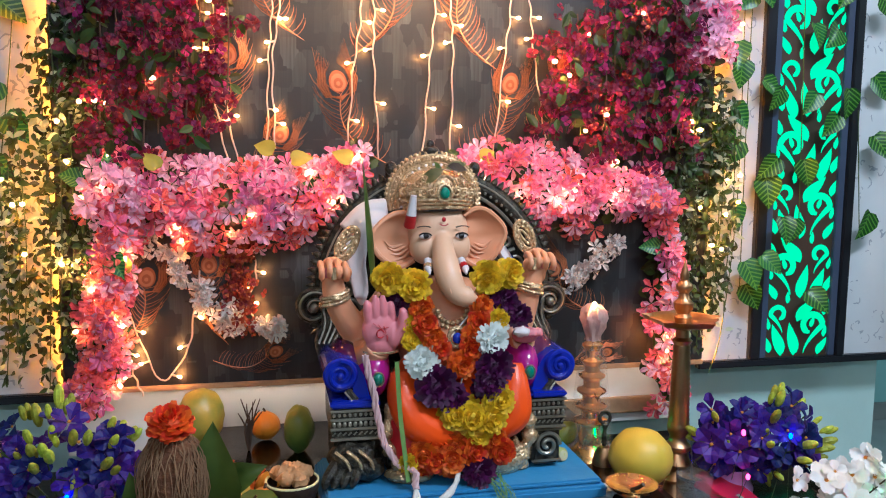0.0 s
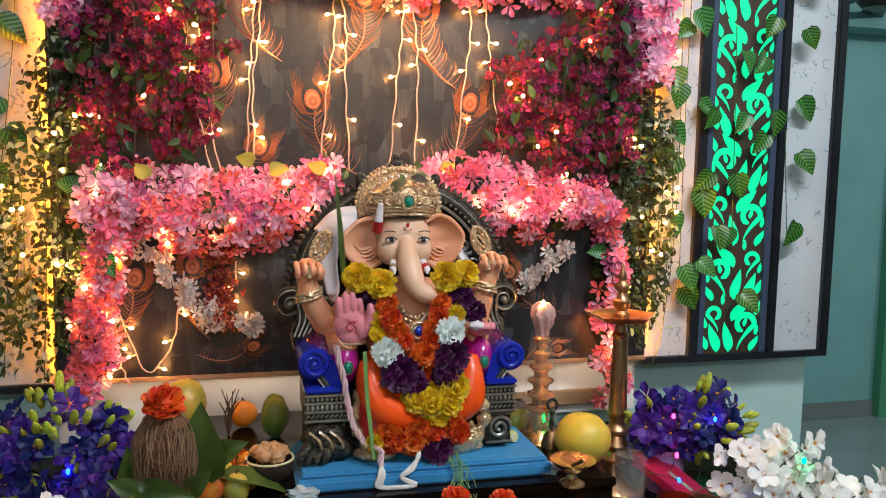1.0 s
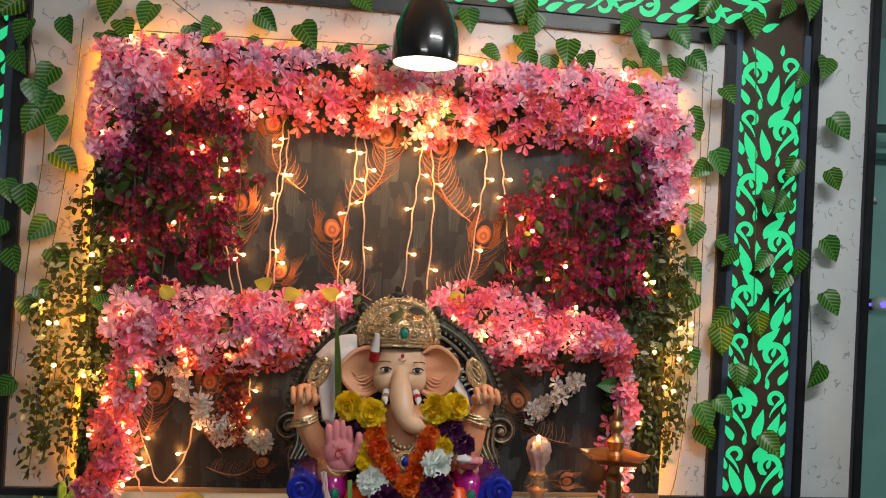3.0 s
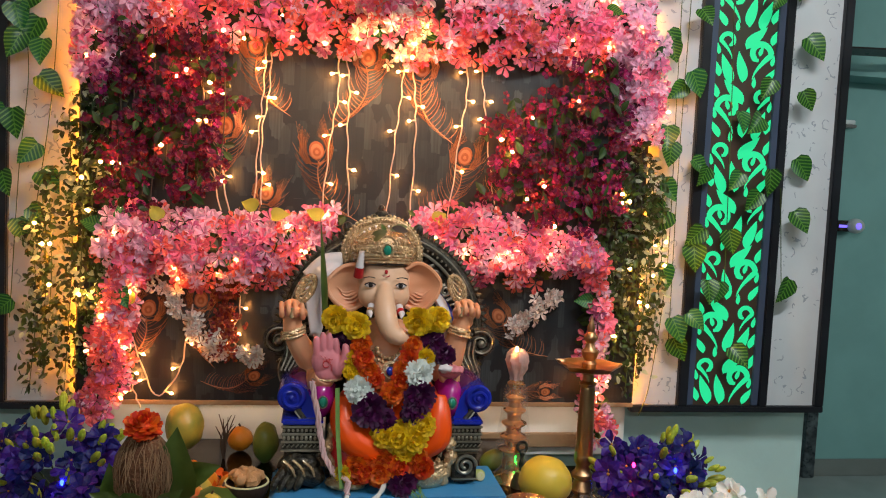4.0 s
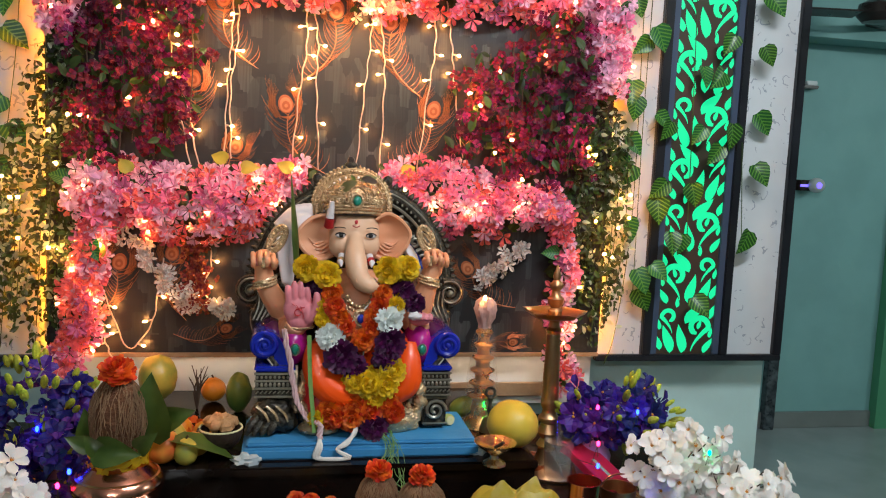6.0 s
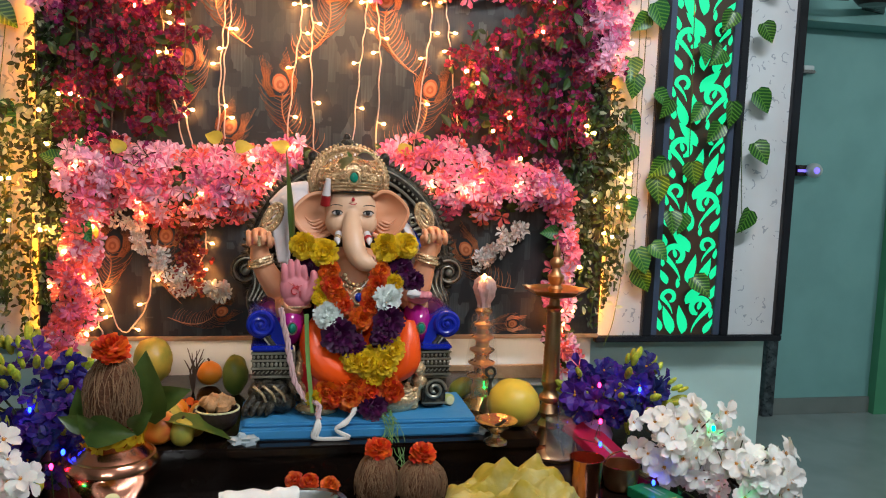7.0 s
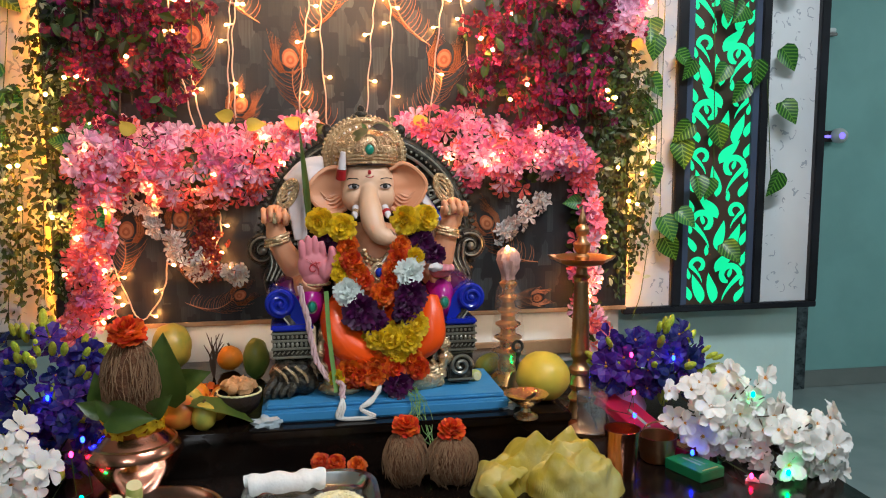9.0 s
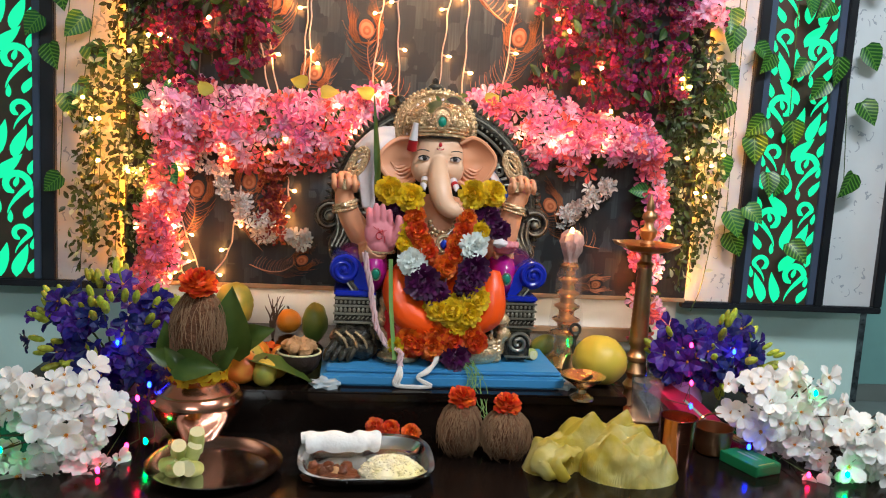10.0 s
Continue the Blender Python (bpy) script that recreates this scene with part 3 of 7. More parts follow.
def bar(lo, hi, mat="black", y0=FY0):
    part("frame_bar", Shape().box((lo[0], y0, lo[1]), (hi[0], FY1, hi[1]), 0, 0.003), mat, panel, smooth=False)


JB = 0.868
bar((XL, ZB), (-0.43, JB))
bar((1.165, ZB), (XR, JB))
bar((XL, ZT - 0.03), (XR, ZT))
bar((XL, JB), (XL + 0.03, ZT - 0.03))
bar((XR - 0.03, JB), (XR, ZT - 0.03))
JR = (1.317, 1.349, 1.371, 1.565, 1.587, 1.614)
JL = (-0.900, -0.878, -0.860, -0.672, -0.650, -0.613)
TZ = (2.197, 2.226, 2.246, 2.43, 2.45, 2.475)
for a, b, c, d, e, g in (JR, JL):
    bar((a, JB), (b, TZ[0] if a > 0 else TZ[5]))
    bar((e, JB), (g, TZ[5] if a > 0 else TZ[0]))
bar((JL[5], TZ[0]), (JR[0], TZ[1]))
bar((JL[1], TZ[4]), (JR[4], TZ[5]))
for a, b, c, d, e, g in (JR, JL):
    part("reveal", Shape().box((b, 1.934, JB), (c, 1.95, TZ[2]), 0, 0.002), "slate", panel, "blue-grey reveal strip")
    part("reveal", Shape().box((d, 1.934, JB), (e, 1.95, TZ[2]), 0, 0.002), "slate", panel, "blue-grey reveal strip")
for lo, hi in (((XL + 0.03, JB), (JL[0], ZT - 0.03)), ((JL[5], JB), (JR[0], TZ[0])), ((JR[5], JB), (XR - 0.03, ZT - 0.03)), ((JL[0], TZ[5]), (JR[5], ZT - 0.03))):
    part("panel_sheet", Shape().box((lo[0], 1.943, lo[1]), (hi[0], 1.951, hi[1])), "white_panel", panel, "off-white laminate with faint grey scrolls", smooth=False)
sheets = [((JR[2], JB), (JR[3], TZ[2])), ((JL[2], JB), (JL[3], TZ[2])), ((JL[2], TZ[2]), (JR[3], TZ[3]))]
cut = [part("cut_sheet", Shape().box((a[0], 1.944, a[1]), (b[0], 1.951, b[1])), "jali", panel, "dark brown sheet cut with leaf scrolls", smooth=False) for a, b in sheets]


def drop_shape(length, width, bend):
    """A curved leaf opening, flat in x and z, along z."""
    n, left, right = 9, [], []
    for i in range(n):
        t = i / (n - 1)
        w = width * math.sin(math.pi * t ** 0.75) * 0.5
        cx = bend * math.sin(math.pi * 0.5 * t) * t
        left.append((cx - w, 0, length * t))
        right.append((cx + w, 0, length * t))
    s = Shape()
    s.add(left + right, [(i, n + i, n + i + 1, i + 1) for i in range(n - 1)])
    return s


def curl_shape(r, w, flip):
    """A scroll opening: a tapering tail that climbs into a round curl."""
    n, mid, p = 34, [], []
    for i in range(n):
        k = i / (n - 1)
        if k < 0.4:
            q = k / 0.4
            mid.append(Vector((-0.55 * r + 1.55 * r * q ** 1.6, -2.1 * r + 2.1 * r * q)))
        else:
            q = (k - 0.4) / 0.6
            a, rad = 1.45 * math.pi * q, r * (1 - 0.50 * q)
            mid.append(Vector((rad * math.cos(a), rad * math.sin(a))))
    for i, c in enumerate(mid):
        d = (mid[min(i + 1, n - 1)] - mid[max(i - 1, 0)]).normalized()
        k = i / (n - 1)
        ww = w * 0.5 * (0.12 + 0.88 * min(1, k / 0.4)) * (1.0 if k < 0.93 else 0.75 - 4 * (k - 0.93))
        for sgn in (-1, 1):
            q = c + Vector((-d.y, d.x)) * ww * sgn
            p.append((flip * q.x, 0, q.y))
    return Shape().add(p, [(2 * i, 2 * i + 1, 2 * i + 3, 2 * i + 2) for i in range(n - 1)])


CUTS = {("d", k): to_mesh("opening", drop_shape(0.092, 0.036, 0.030 * k), "led") for k in (-1, 1)}
CUTS.update({("s", k): to_mesh("opening", drop_shape(0.056, 0.024, 0.018 * k), "led") for k in (-1, 1)})
CUTS.update({("t", k): to_mesh("opening", drop_shape(0.034, 0.015, 0.008 * k), "led") for k in (-1, 1)})
CUTS.update({("c", k): to_mesh("opening", curl_shape(0.037, 0.0185, k), "led") for k in (-1, 1)})
CUTS.update({("b", k): to_mesh("opening", curl_shape(0.025, 0.0140, k), "led") for k in (-1, 1)})


def scroll_strip(parent, cx, z0, z1, flip, half, along="z"):
    """A climbing pattern of leaves and curls on a wavy stalk, one opening an object."""
    step, z, i = 0.166, z0, 0
    while z < z1 - 0.05:
        s = flip if i % 2 == 0 else -flip
        rows = [("c", s, 0.046 * s, 0.084, 0), ("b", -s, -0.058 * s, 0.118, 0), ("d", -s, -0.006 * s, -0.004, 8 * s), ("d", -s, -0.046 * s, -0.012, 0), ("s", -s, -0.082 * s, 0.010, -4 * s), ("d", s, 0.000 * s, 0.096, 24 * s),
                ("s", s, 0.084 * s, 0.112, 4 * s), ("t", -s, -0.088 * s, 0.076, 6 * s), ("s", s, 0.070 * s, -0.006, 12 * s), ("t", s, 0.088 * s, 0.050, -6 * s), ("t", s, 0.046 * s, 0.078, 0), ("t", -s, -0.034 * s, 0.148, 16 * s)]
        for kind, k, dx, dz, turn in rows:
            dz = max(0.0, dz) if i == 0 else dz
            reach = {"c": 0.040, "b": 0.028, "d": 0.088, "s": 0.052, "t": 0.03}[kind]
            if z + dz + reach > z1 or abs(dx) > half - 0.006:
                continue
            m = pose(cx + dx, 1.9425, z + dz, 0, turn, 0) if along == "z" else pose(z + dz, 1.9425, cx + dx, 0, turn + 90, 0)
            piece("opening", CUTS[(kind, k)], m, parent, "glowing green leaf opening")
        z += step
        i += 1


scroll_strip(cut[0], (JR[2] + JR[3]) / 2, JB + 0.002, TZ[2], 1, 0.097)
scroll_strip(cut[1], (JL[2] + JL[3]) / 2, JB + 0.002, TZ[2], -1, 0.095)
scroll_strip(cut[2], (TZ[2] + TZ[3]) / 2, JL[2] + 0.02, JR[3] - 0.02, 1, 0.092, "x")

BX0, BX1, BZ0, BZ1, BY = -0.43, 1.165, 0.880, 2.052, 1.912
board = part("centre_board", Shape().box((BX0, BY, BZ0), (BX1, BY + 0.014, BZ1), 0, 0.002), "board", panel, "charcoal board with blurred block print", smooth=False)
part("board_edge", Shape().box((BX0, BY - 0.006, BZ0 - 0.012), (BX1, BY + 0.014, BZ0), 0, 0.002), "plywood", panel, "brown wooden bottom edge of the board")
part("board_edge", Shape().box((BX0, BY - 0.003, BZ1), (BX1, BY + 0.014, BZ1 + 0.012), 0, 0.002), "black", panel)
part("lower_tile", Shape().box((-0.44, 1.975, 0.70), (1.17, 2.028, 0.866), 0, 0.002), "tile_cream", panel, "cream tile strip below the board")
part("board_spacer", Shape().box((BX0 + 0.07, BY + 0.014, BZ0 + 0.07), (BX1 - 0.07, 1.943, BZ1 - 0.07)), "black", panel)
for lo, hi in (((BX0 + 0.010, BZ0 + 0.01), (BX0 + 0.018, BZ1 - 0.02)), ((BX1 - 0.018, BZ0 + 0.01), (BX1 - 0.010, BZ1 - 0.02)), ((BX0 + 0.05, BZ1 - 0.010), (BX1 - 0.05, BZ1 - 0.002))):
    part("led_strip", Shape().box((lo[0], 1.934, lo[1]), (hi[0], 1.942, hi[1])), "cove", panel, "warm light strip behind the board", smooth=False)


def feather(x, z, turn, size, parent, flip=1, curl=0.25):
    """A printed peacock feather: eye of nested ovals, a curved quill and fine barbs."""
    r = random.Random(int(abs(x * 991 + z * 77)))
    s = Shape()

    def stroke(pts, w, mat=0):
        pts = [Vector((p[0], 0, p[1])) for p in pts]
        o = len(s.v)
        n = len(pts)
        for i, p in enumerate(pts):
            d = (pts[min(i + 1, n - 1)] - pts[max(i - 1, 0)]).normalized()
            q = Vector((-d.z, 0, d.x)) * w * 0.5 * (1.0 if i < n - 1 else 0.3)
            s.v += [tuple(p + q), tuple(p - q + Vector((0, -0.0006, 0)))]
        s.f += [(o + 2 * i, o + 2 * i + 1, o + 2 * i + 3, o + 2 * i + 2) for i in range(n - 1)]
        s.m += [mat] * (n - 1)

    def oval(c, rx, rz, mat, y):
        n = 20
        s.add([(c[0] + rx * math.cos(2 * math.pi * i / n), y, c[1] + rz * math.sin(2 * math.pi * i / n) * (1 if math.sin(2 * math.pi * i / n) < 0 else 1.25)) for i in range(n)], [tuple(range(n))[::-1]], mat)

    oval((0, 0), 0.023, 0.025, 1, -0.0012)
    oval((0, -0.002), 0.019, 0.020, 0, -0.0020)
    oval((0, -0.003), 0.012, 0.012, 1, -0.0028)
    oval((0, -0.003), 0.005, 0.005, 0, -0.0036)

    def quill(t):
        return (curl * (0.30 * t * t - 0.10 * math.sin(math.pi * t)), -0.03 - 0.20 * t)

    stroke([quill(i / 10) for i in range(11)], 0.0030)
    for i in range(19):
        t = i / 18
        bx, bz = quill(t * 0.92)
        ln = (0.058 - 0.022 * t) * r.uniform(0.8, 1.15)
        rise = (0.085 - 0.03 * t) * r.uniform(0.85, 1.1)
        for sg in (-1, 1):
            p = [(bx + sg * ln * math.sin(1.5 * k), bz + rise * k ** 1.25 - 0.006 * k) for k in (0, 0.25, 0.5, 0.75, 1.0)]
            stroke(p, 0.0013, 0 if r.random() < 0.7 else 1)
    for i in range(11):
        w = 0.030 + 0.0022 * i
        for sg in (-1, 1):
            h = 0.040 + 0.0045 * i * r.uniform(0.8, 1.2)
            stroke([(0, -0.045 + 0.001 * i), (sg * w * 0.75, -0.030), (sg * w, 0.002), (sg * w * 0.85, 0.030), (sg * w * (0.30 + 0.05 * i), h + 0.012)], 0.0014, 0 if i % 3 else 1)
    ob = part("feather_print", s, ["copper_print", "copper_print_dark"], parent, "copper-coloured printed peacock feather", smooth=False)
    ob.matrix_basis = pose(x, BY - 0.0015, z, 0, turn, 0) @ Matrix.Diagonal((flip * size, 1, size, 1))
    return ob


for x, z, turn, size, flip in ((0.196, 1.585, -14, 0.92, 1), (0.614, 1.592, 16, 0.92, -1), (0.328, 1.852, 8, 0.95, -1), (0.480, 1.832, -8, 0.95, 1), (-0.053, 1.640, 4, 0.9, -1),
                               (0.023, 1.86, -10, 0.85, 1), (0.062, 1.462, 30, 0.8, -1), (0.737, 1.135, -35, 0.8, 1), (-0.242, 1.133, 14, 0.85, -1), (-0.104, 1.161, 6, 0.8, 1),
                               (0.044, 0.950, 66, 0.6, -1), (0.889, 0.912, 84, 0.5, 1), (0.752, 1.64, 10, 0.85, -1)):
    feather(x, z, turn, size, board, flip)


# ---- flower garlands ----
bloom_mesh = {(k, i): to_mesh("blossom", BLOOMS[i], k, smooth=False) for k in ("pink", "pink_pale", "pink_hot", "white_fl", "white_hot") for i in range(4)}
ivy_mesh = [to_mesh("leaf", Shape().join(heart_leaf(i), Matrix.Scale(0.08, 4)), "ivy") for i in range(4)]


def garland(label, pts, width, count, palette, size=0.046, single=290, leaves=8, bulbs=0, wall=1.908, depth=0.10):
    """A thick string of silk flowers along pts; flowers face outwards, and a few bulbs sit among them."""
    ob = thing("flower_garland", label, "garland", group="silk flower garlands")
    path = smooth_path(pts, 60)
    part("stem", Shape().tube([p + Vector((0, 0.02, 0)) for p in path], 0.006, 0, 6), "stem", ob)
    seglen = [0.0]
    for i in range(1, 60):
        seglen.append(seglen[-1] + (path[i] - path[i - 1]).length)
    rest, fol = [], []

    def spot():
        d = rng.uniform(0, seglen[-1])
        i = max(1, next(j for j in range(60) if seglen[j] >= d - 1e-9))
        p = path[i - 1].lerp(path[i], 0.5)
        w = width(i / 59) if callable(width) else width
        tan = (path[i] - path[i - 1]).normalized()
        across = Vector((tan.z, 0, -tan.x))
        u = rng.uniform(-1, 1)
        q = p + across * (w * 0.5 * u) * rng.uniform(0.85, 1.12)
        bulge = depth * math.sqrt(max(0.0, 1 - u * u)) * rng.uniform(0.35, 1.0)
        q.y = wall - 0.012 - bulge
        return q, (across * u * 0.8 + Vector((rng.uniform(-0.5, 0.5), -0.9, rng.uniform(-0.5, 0.45)))).normalized(), i / 59

    for n in range(count):
        q, d, t = spot()
        key = palette(q, t)
        sz = size * rng.uniform(0.75, 1.2)
        i = rng.randrange(4)
        if n < single:
            piece("blossom", bloom_mesh[(key, i)], facing(q, d, sz), ob)
        else:
            rest.append((BLOOMS[i], facing(q, d, sz), ("pink", "pink_pale", "pink_hot", "white_fl", "white_hot").index(key)))
    if rest:
        tagged(part("blossoms", scattered(rest), ["pink", "pink_pale", "pink_hot", "white_fl", "white_hot"], ob, smooth=False), kind="stuff")
    for n in range(int(count * 0.5)):
        q, d, t = spot()
        q.y = min(wall - 0.008, q.y + 0.03)
        fol.append((LEAFLET, facing(q, (d + Vector((0, 0.2, 0))), rng.uniform(0.03, 0.05)), 0))
    tagged(part("foliage", scattered(fol), "vine_leaf", ob, smooth=False), kind="stuff")
    for n in range(leaves):
        q, d, t = spot()
        piece("leaf", ivy_mesh[n % 4], facing(q, d, rng.uniform(0.6, 0.8)), ob)
    for n in range(bulbs):
        q, d, t = spot()
        q.y = wall - depth * rng.uniform(0.45, 0.95)
        piece("bulb", bulb_mesh, facing(q, d, rng.uniform(0.8, 1.25)), ob, "lit warm white bulb")
    return ob


bulb_mesh = to_mesh("bulb", Shape().ball((0, 0, 0.006), (0.0042, 0.0042, 0.0065), 0, 8, 6), "bulb")


def top_glow_mix(q, t):
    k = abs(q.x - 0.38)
    # Cream flowers below the pendant paint its pool of light on the garland.
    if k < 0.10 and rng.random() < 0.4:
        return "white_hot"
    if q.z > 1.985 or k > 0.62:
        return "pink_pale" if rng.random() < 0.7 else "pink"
    # Coral among the pinks carries the orange bulb glow as colour.
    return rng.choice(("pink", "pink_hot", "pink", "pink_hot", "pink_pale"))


def mid_glow_mix(q, t):
    # More coral lower down puts the inner bulbs' glow into the petals.
    return rng.choice(("pink", "pink", "pink_pale", "pink_pale", "pink_hot")) if q.z > 1.27 else rng.choice(("pink", "pink_hot", "pink_hot", "pink_pale"))


garland("thick garland of pink silk flowers along the board's top, lamp glow painted in", [(-0.40, 1.87, 1.93), (-0.2, 1.87, 1.965), (0.1, 1.87, 1.955), (0.38, 1.87, 1.948), (0.7, 1.87, 1.955), (0.95, 1.87, 1.975), (1.12, 1.87, 1.96)],
        lambda t: 0.21 - 0.04 * abs(t - 0.4), 760, top_glow_mix, bulbs=26, leaves=8)
garland("pink silk flowers hanging at the board's upper corner", [(1.10, 1.87, 1.97), (1.12, 1.87, 1.82), (1.125, 1.87, 1.66)], lambda t: 0.15 - 0.05 * t, 170, lambda q, t: rng.choice(("pink_pale", "pink_pale", "pink")), bulbs=5, leaves=2)
garland("pink silk flowers hanging at the board's upper corner", [(-0.36, 1.87, 1.95), (-0.375, 1.87, 1.84), (-0.385, 1.87, 1.74)], lambda t: 0.13 - 0.06 * t, 90, lambda q, t: rng.choice(("pink_pale", "pink_pale", "pink")), bulbs=3, leaves=1)
garland("pink silk flower garland swagged across the board behind the statue", [(-0.36, 1.87, 1.345), (-0.20, 1.87, 1.325), (-0.06, 1.87, 1.302), (0.06, 1.87, 1.31), (0.17, 1.87, 1.345), (0.27, 1.87, 1.385)],
        lambda t: 0.13 + 0.065 * math.sin(math.pi * min(1, t * 1.2)) - 0.06 * max(0, t - 0.75), 330, mid_glow_mix, bulbs=14, leaves=5)
garland("pink silk flower garland swagged across the board beside the throne", [(0.47, 1.87, 1.385), (0.57, 1.87, 1.365), (0.70, 1.87, 1.335), (0.82, 1.87, 1.325), (0.94, 1.87, 1.335), (1.02, 1.87, 1.30)],
        lambda t: 0.06 + 0.13 * math.sin(math.pi * min(1, 0.1 + t * 0.95)), 290, mid_glow_mix, bulbs=12, leaves=3)
garland("pink silk flower garland hanging down the board's outer edge", [(-0.29, 1.87, 1.27), (-0.31, 1.87, 1.16), (-0.33, 1.87, 1.05), (-0.33, 1.87, 0.95), (-0.37, 1.87, 0.86)], 0.085, 190, mid_glow_mix, bulbs=8, leaves=3)
garland("pink silk flower strand hanging down the board's other edge", [(1.0, 1.87, 1.28), (1.02, 1.87, 1.15), (1.01, 1.87, 1.0), (1.03, 1.87, 0.84), (1.06, 1.87, 0.78)], lambda t: 0.04 + 0.05 * t, 85, lambda q, t: rng.choice(("pink", "pink_pale", "pink_hot")), bulbs=5, leaves=2)


def hanging_bunch(label, lines, extra):
    """Many thin strands of small dark flowers and leaves, one mesh a strand."""
    ob = thing("hanging_flowers", label, "flowers", group="burgundy hanging flowers")
    for x, z0, z1, y in lines:
        items = []
        n = int((z0 - z1) * 190)
        for i in range(n):
            t = rng.random()
            p = Vector((x + rng.gauss(0, 0.022) + 0.022 * math.sin(9 * t + x * 40), y - 0.012 + rng.gauss(0, 0.022), z0 + (z1 - z0) * (t + 0.05 * math.sin(31 * t + x * 90))))
            p.y = min(p.y, 1.902)
            d = Vector((rng.uniform(-1, 1), -0.8, rng.uniform(-0.7, 0.6)))
            if rng.random() < 0.8:
                items.append((TINY[i % 3], facing(p, d, rng.uniform(0.020, 0.036)), 1 if rng.random() < extra + 0.35 * noise.noise(p * 16) else 0))
            else:
                items.append((LEAFLET, facing(p, d, rng.uniform(0.026, 0.048)), 2))
        s = scattered(items)
        s.tube(smooth_path([(x, y, z0), (x + 0.01, y, (z0 + z1) / 2), (x, y, z1)], 8), 0.0018, 3, 5)
        part("strand", s, ["burgundy", "magenta", "vine_leaf", "twig"], ob, smooth=False)
    for i in range(7):
        x, z0, z1, y = rng.choice(lines)
        piece("bulb", bulb_mesh, facing((x, y - 0.02, rng.uniform(z1, z0)), (rng.uniform(-1, 1), -1, 0.2), 1.1), ob, "lit warm white bulb")
    return ob


hanging_bunch("dense burgundy silk flowers hanging in strands on the board", [(-0.345 + 0.029 * i, 1.88, 1.40 + 0.02 * ((i * 7) % 4) + (0.05 if i > 8 else 0), 1.868 - 0.02 * ((i * 5) % 3)) for i in range(11)], 0.22)
hanging_bunch("burgundy silk flowers with leaves hanging in strands from the garland", [(0.70 + 0.030 * i, 1.72 + 0.018 * i if i < 7 else 1.88, 1.40 + 0.015 * ((i * 5) % 4) + (0.06 if i < 3 else 0), 1.868 - 0.02 * ((i * 5) % 3)) for i in range(13)], 0.30)


def vine_curtain(label, lines, pale):
    """Long strands of small leaves, one mesh a strand."""
    ob = thing("hanging_vine", label, "vine", group="small-leaved hanging vines")
    for x, z0, z1, y in lines:
        items = []
        n = int((z0 - z1) * 330)
        for i in range(n):
            t = rng.random()
            p = Vector((x + rng.gauss(0, 0.012) + 0.008 * math.sin(8 * t + x * 60), y + rng.gauss(0, 0.012), z0 + (z1 - z0) * t))
            p.y = min(p.y, 1.915)
            d = Vector((rng.uniform(-1, 1), -0.7, rng.uniform(-0.2, 0.9)))
            items.append((LEAFLET, facing(p, d, rng.uniform(0.014, 0.028)), 1 if rng.random() < pale else 0))
        s = scattered(items)
        s.tube(smooth_path([(x, y, z0), (x + 0.012, y, (z0 + z1) / 2), (x - 0.004, y, z1)], 10), 0.0014, 2, 5)
        part("strand", s, ["vine_leaf", "vine_pale", "stem"], ob, smooth=False)
    for i in range(11):
        x, z0, z1, y = rng.choice(lines)
        piece("bulb", bulb_mesh, facing((x + 0.01, y - 0.02, rng.uniform(z1, z0)), (rng.uniform(-1, 1), -1, 0.2), 1.1), ob, "lit warm white bulb")
    return ob


vine_curtain("curtain of small green vines with lit bulbs over the panel", [(-0.535 + 0.023 * i + (0.006 if i % 2 else 0), 1.36 + 0.075 * i if i < 6 else 1.78, 0.90 + 0.03 * ((i * 3) % 4), 1.885 - 0.014 * (i % 3)) for i in range(10) if i not in (3,)], 0.2)
vine_curtain("small green vines hanging by the board's edge", [(1.03 + 0.024 * i, 1.50 + 0.03 * ((i * 3) % 5) if i < 3 else 1.68 - 0.03 * (i - 3), 0.92 + 0.05 * ((i * 5) % 4), 1.885 - 0.014 * (i % 3)) for i in range(8)], 0.18)


def ivy(label, places, stems):
    """Large striped leaves on thin stems against the panel."""
    ob = thing("ivy_garland", label, "ivy", group="striped ivy garlands")
    for i, (x, z) in enumerate(places):
        d = Vector((rng.uniform(-0.45, 0.45), -1, rng.uniform(-0.1, 0.5)))
        m = facing((x, 1.905 - 0.012 * (i % 3), z + 0.03), d, rng.uniform(0.80, 1.08), rng.uniform(-50, 50) + 180)
        piece("leaf", ivy_mesh[i % 4], m, ob)
    for pts in stems:
        part("stem", Shape().tube(smooth_path([(x, 1.918, z) for x, z in pts], 24), 0.0014, 0, 5), "stem", ob)
    return ob


IVY_LEFT = [(-0.635, 2.104), (-0.604, 2.048), (-0.514, 2.060), (-0.404, 2.127), (-0.379, 2.069), (-0.420, 2.028), (-0.541, 1.936), (-0.588, 1.895), (-0.627, 1.965), (-0.530, 1.863), (-0.569, 1.822), (-0.512, 1.805), (-0.528, 1.715), (-0.641, 1.634), (-0.585, 1.623), (-0.531, 1.538), (-0.635, 1.531), (-0.610, 1.460), (-0.549, 1.368), (-0.575, 1.337), (-0.583, 1.125), (-0.520, 1.465)]
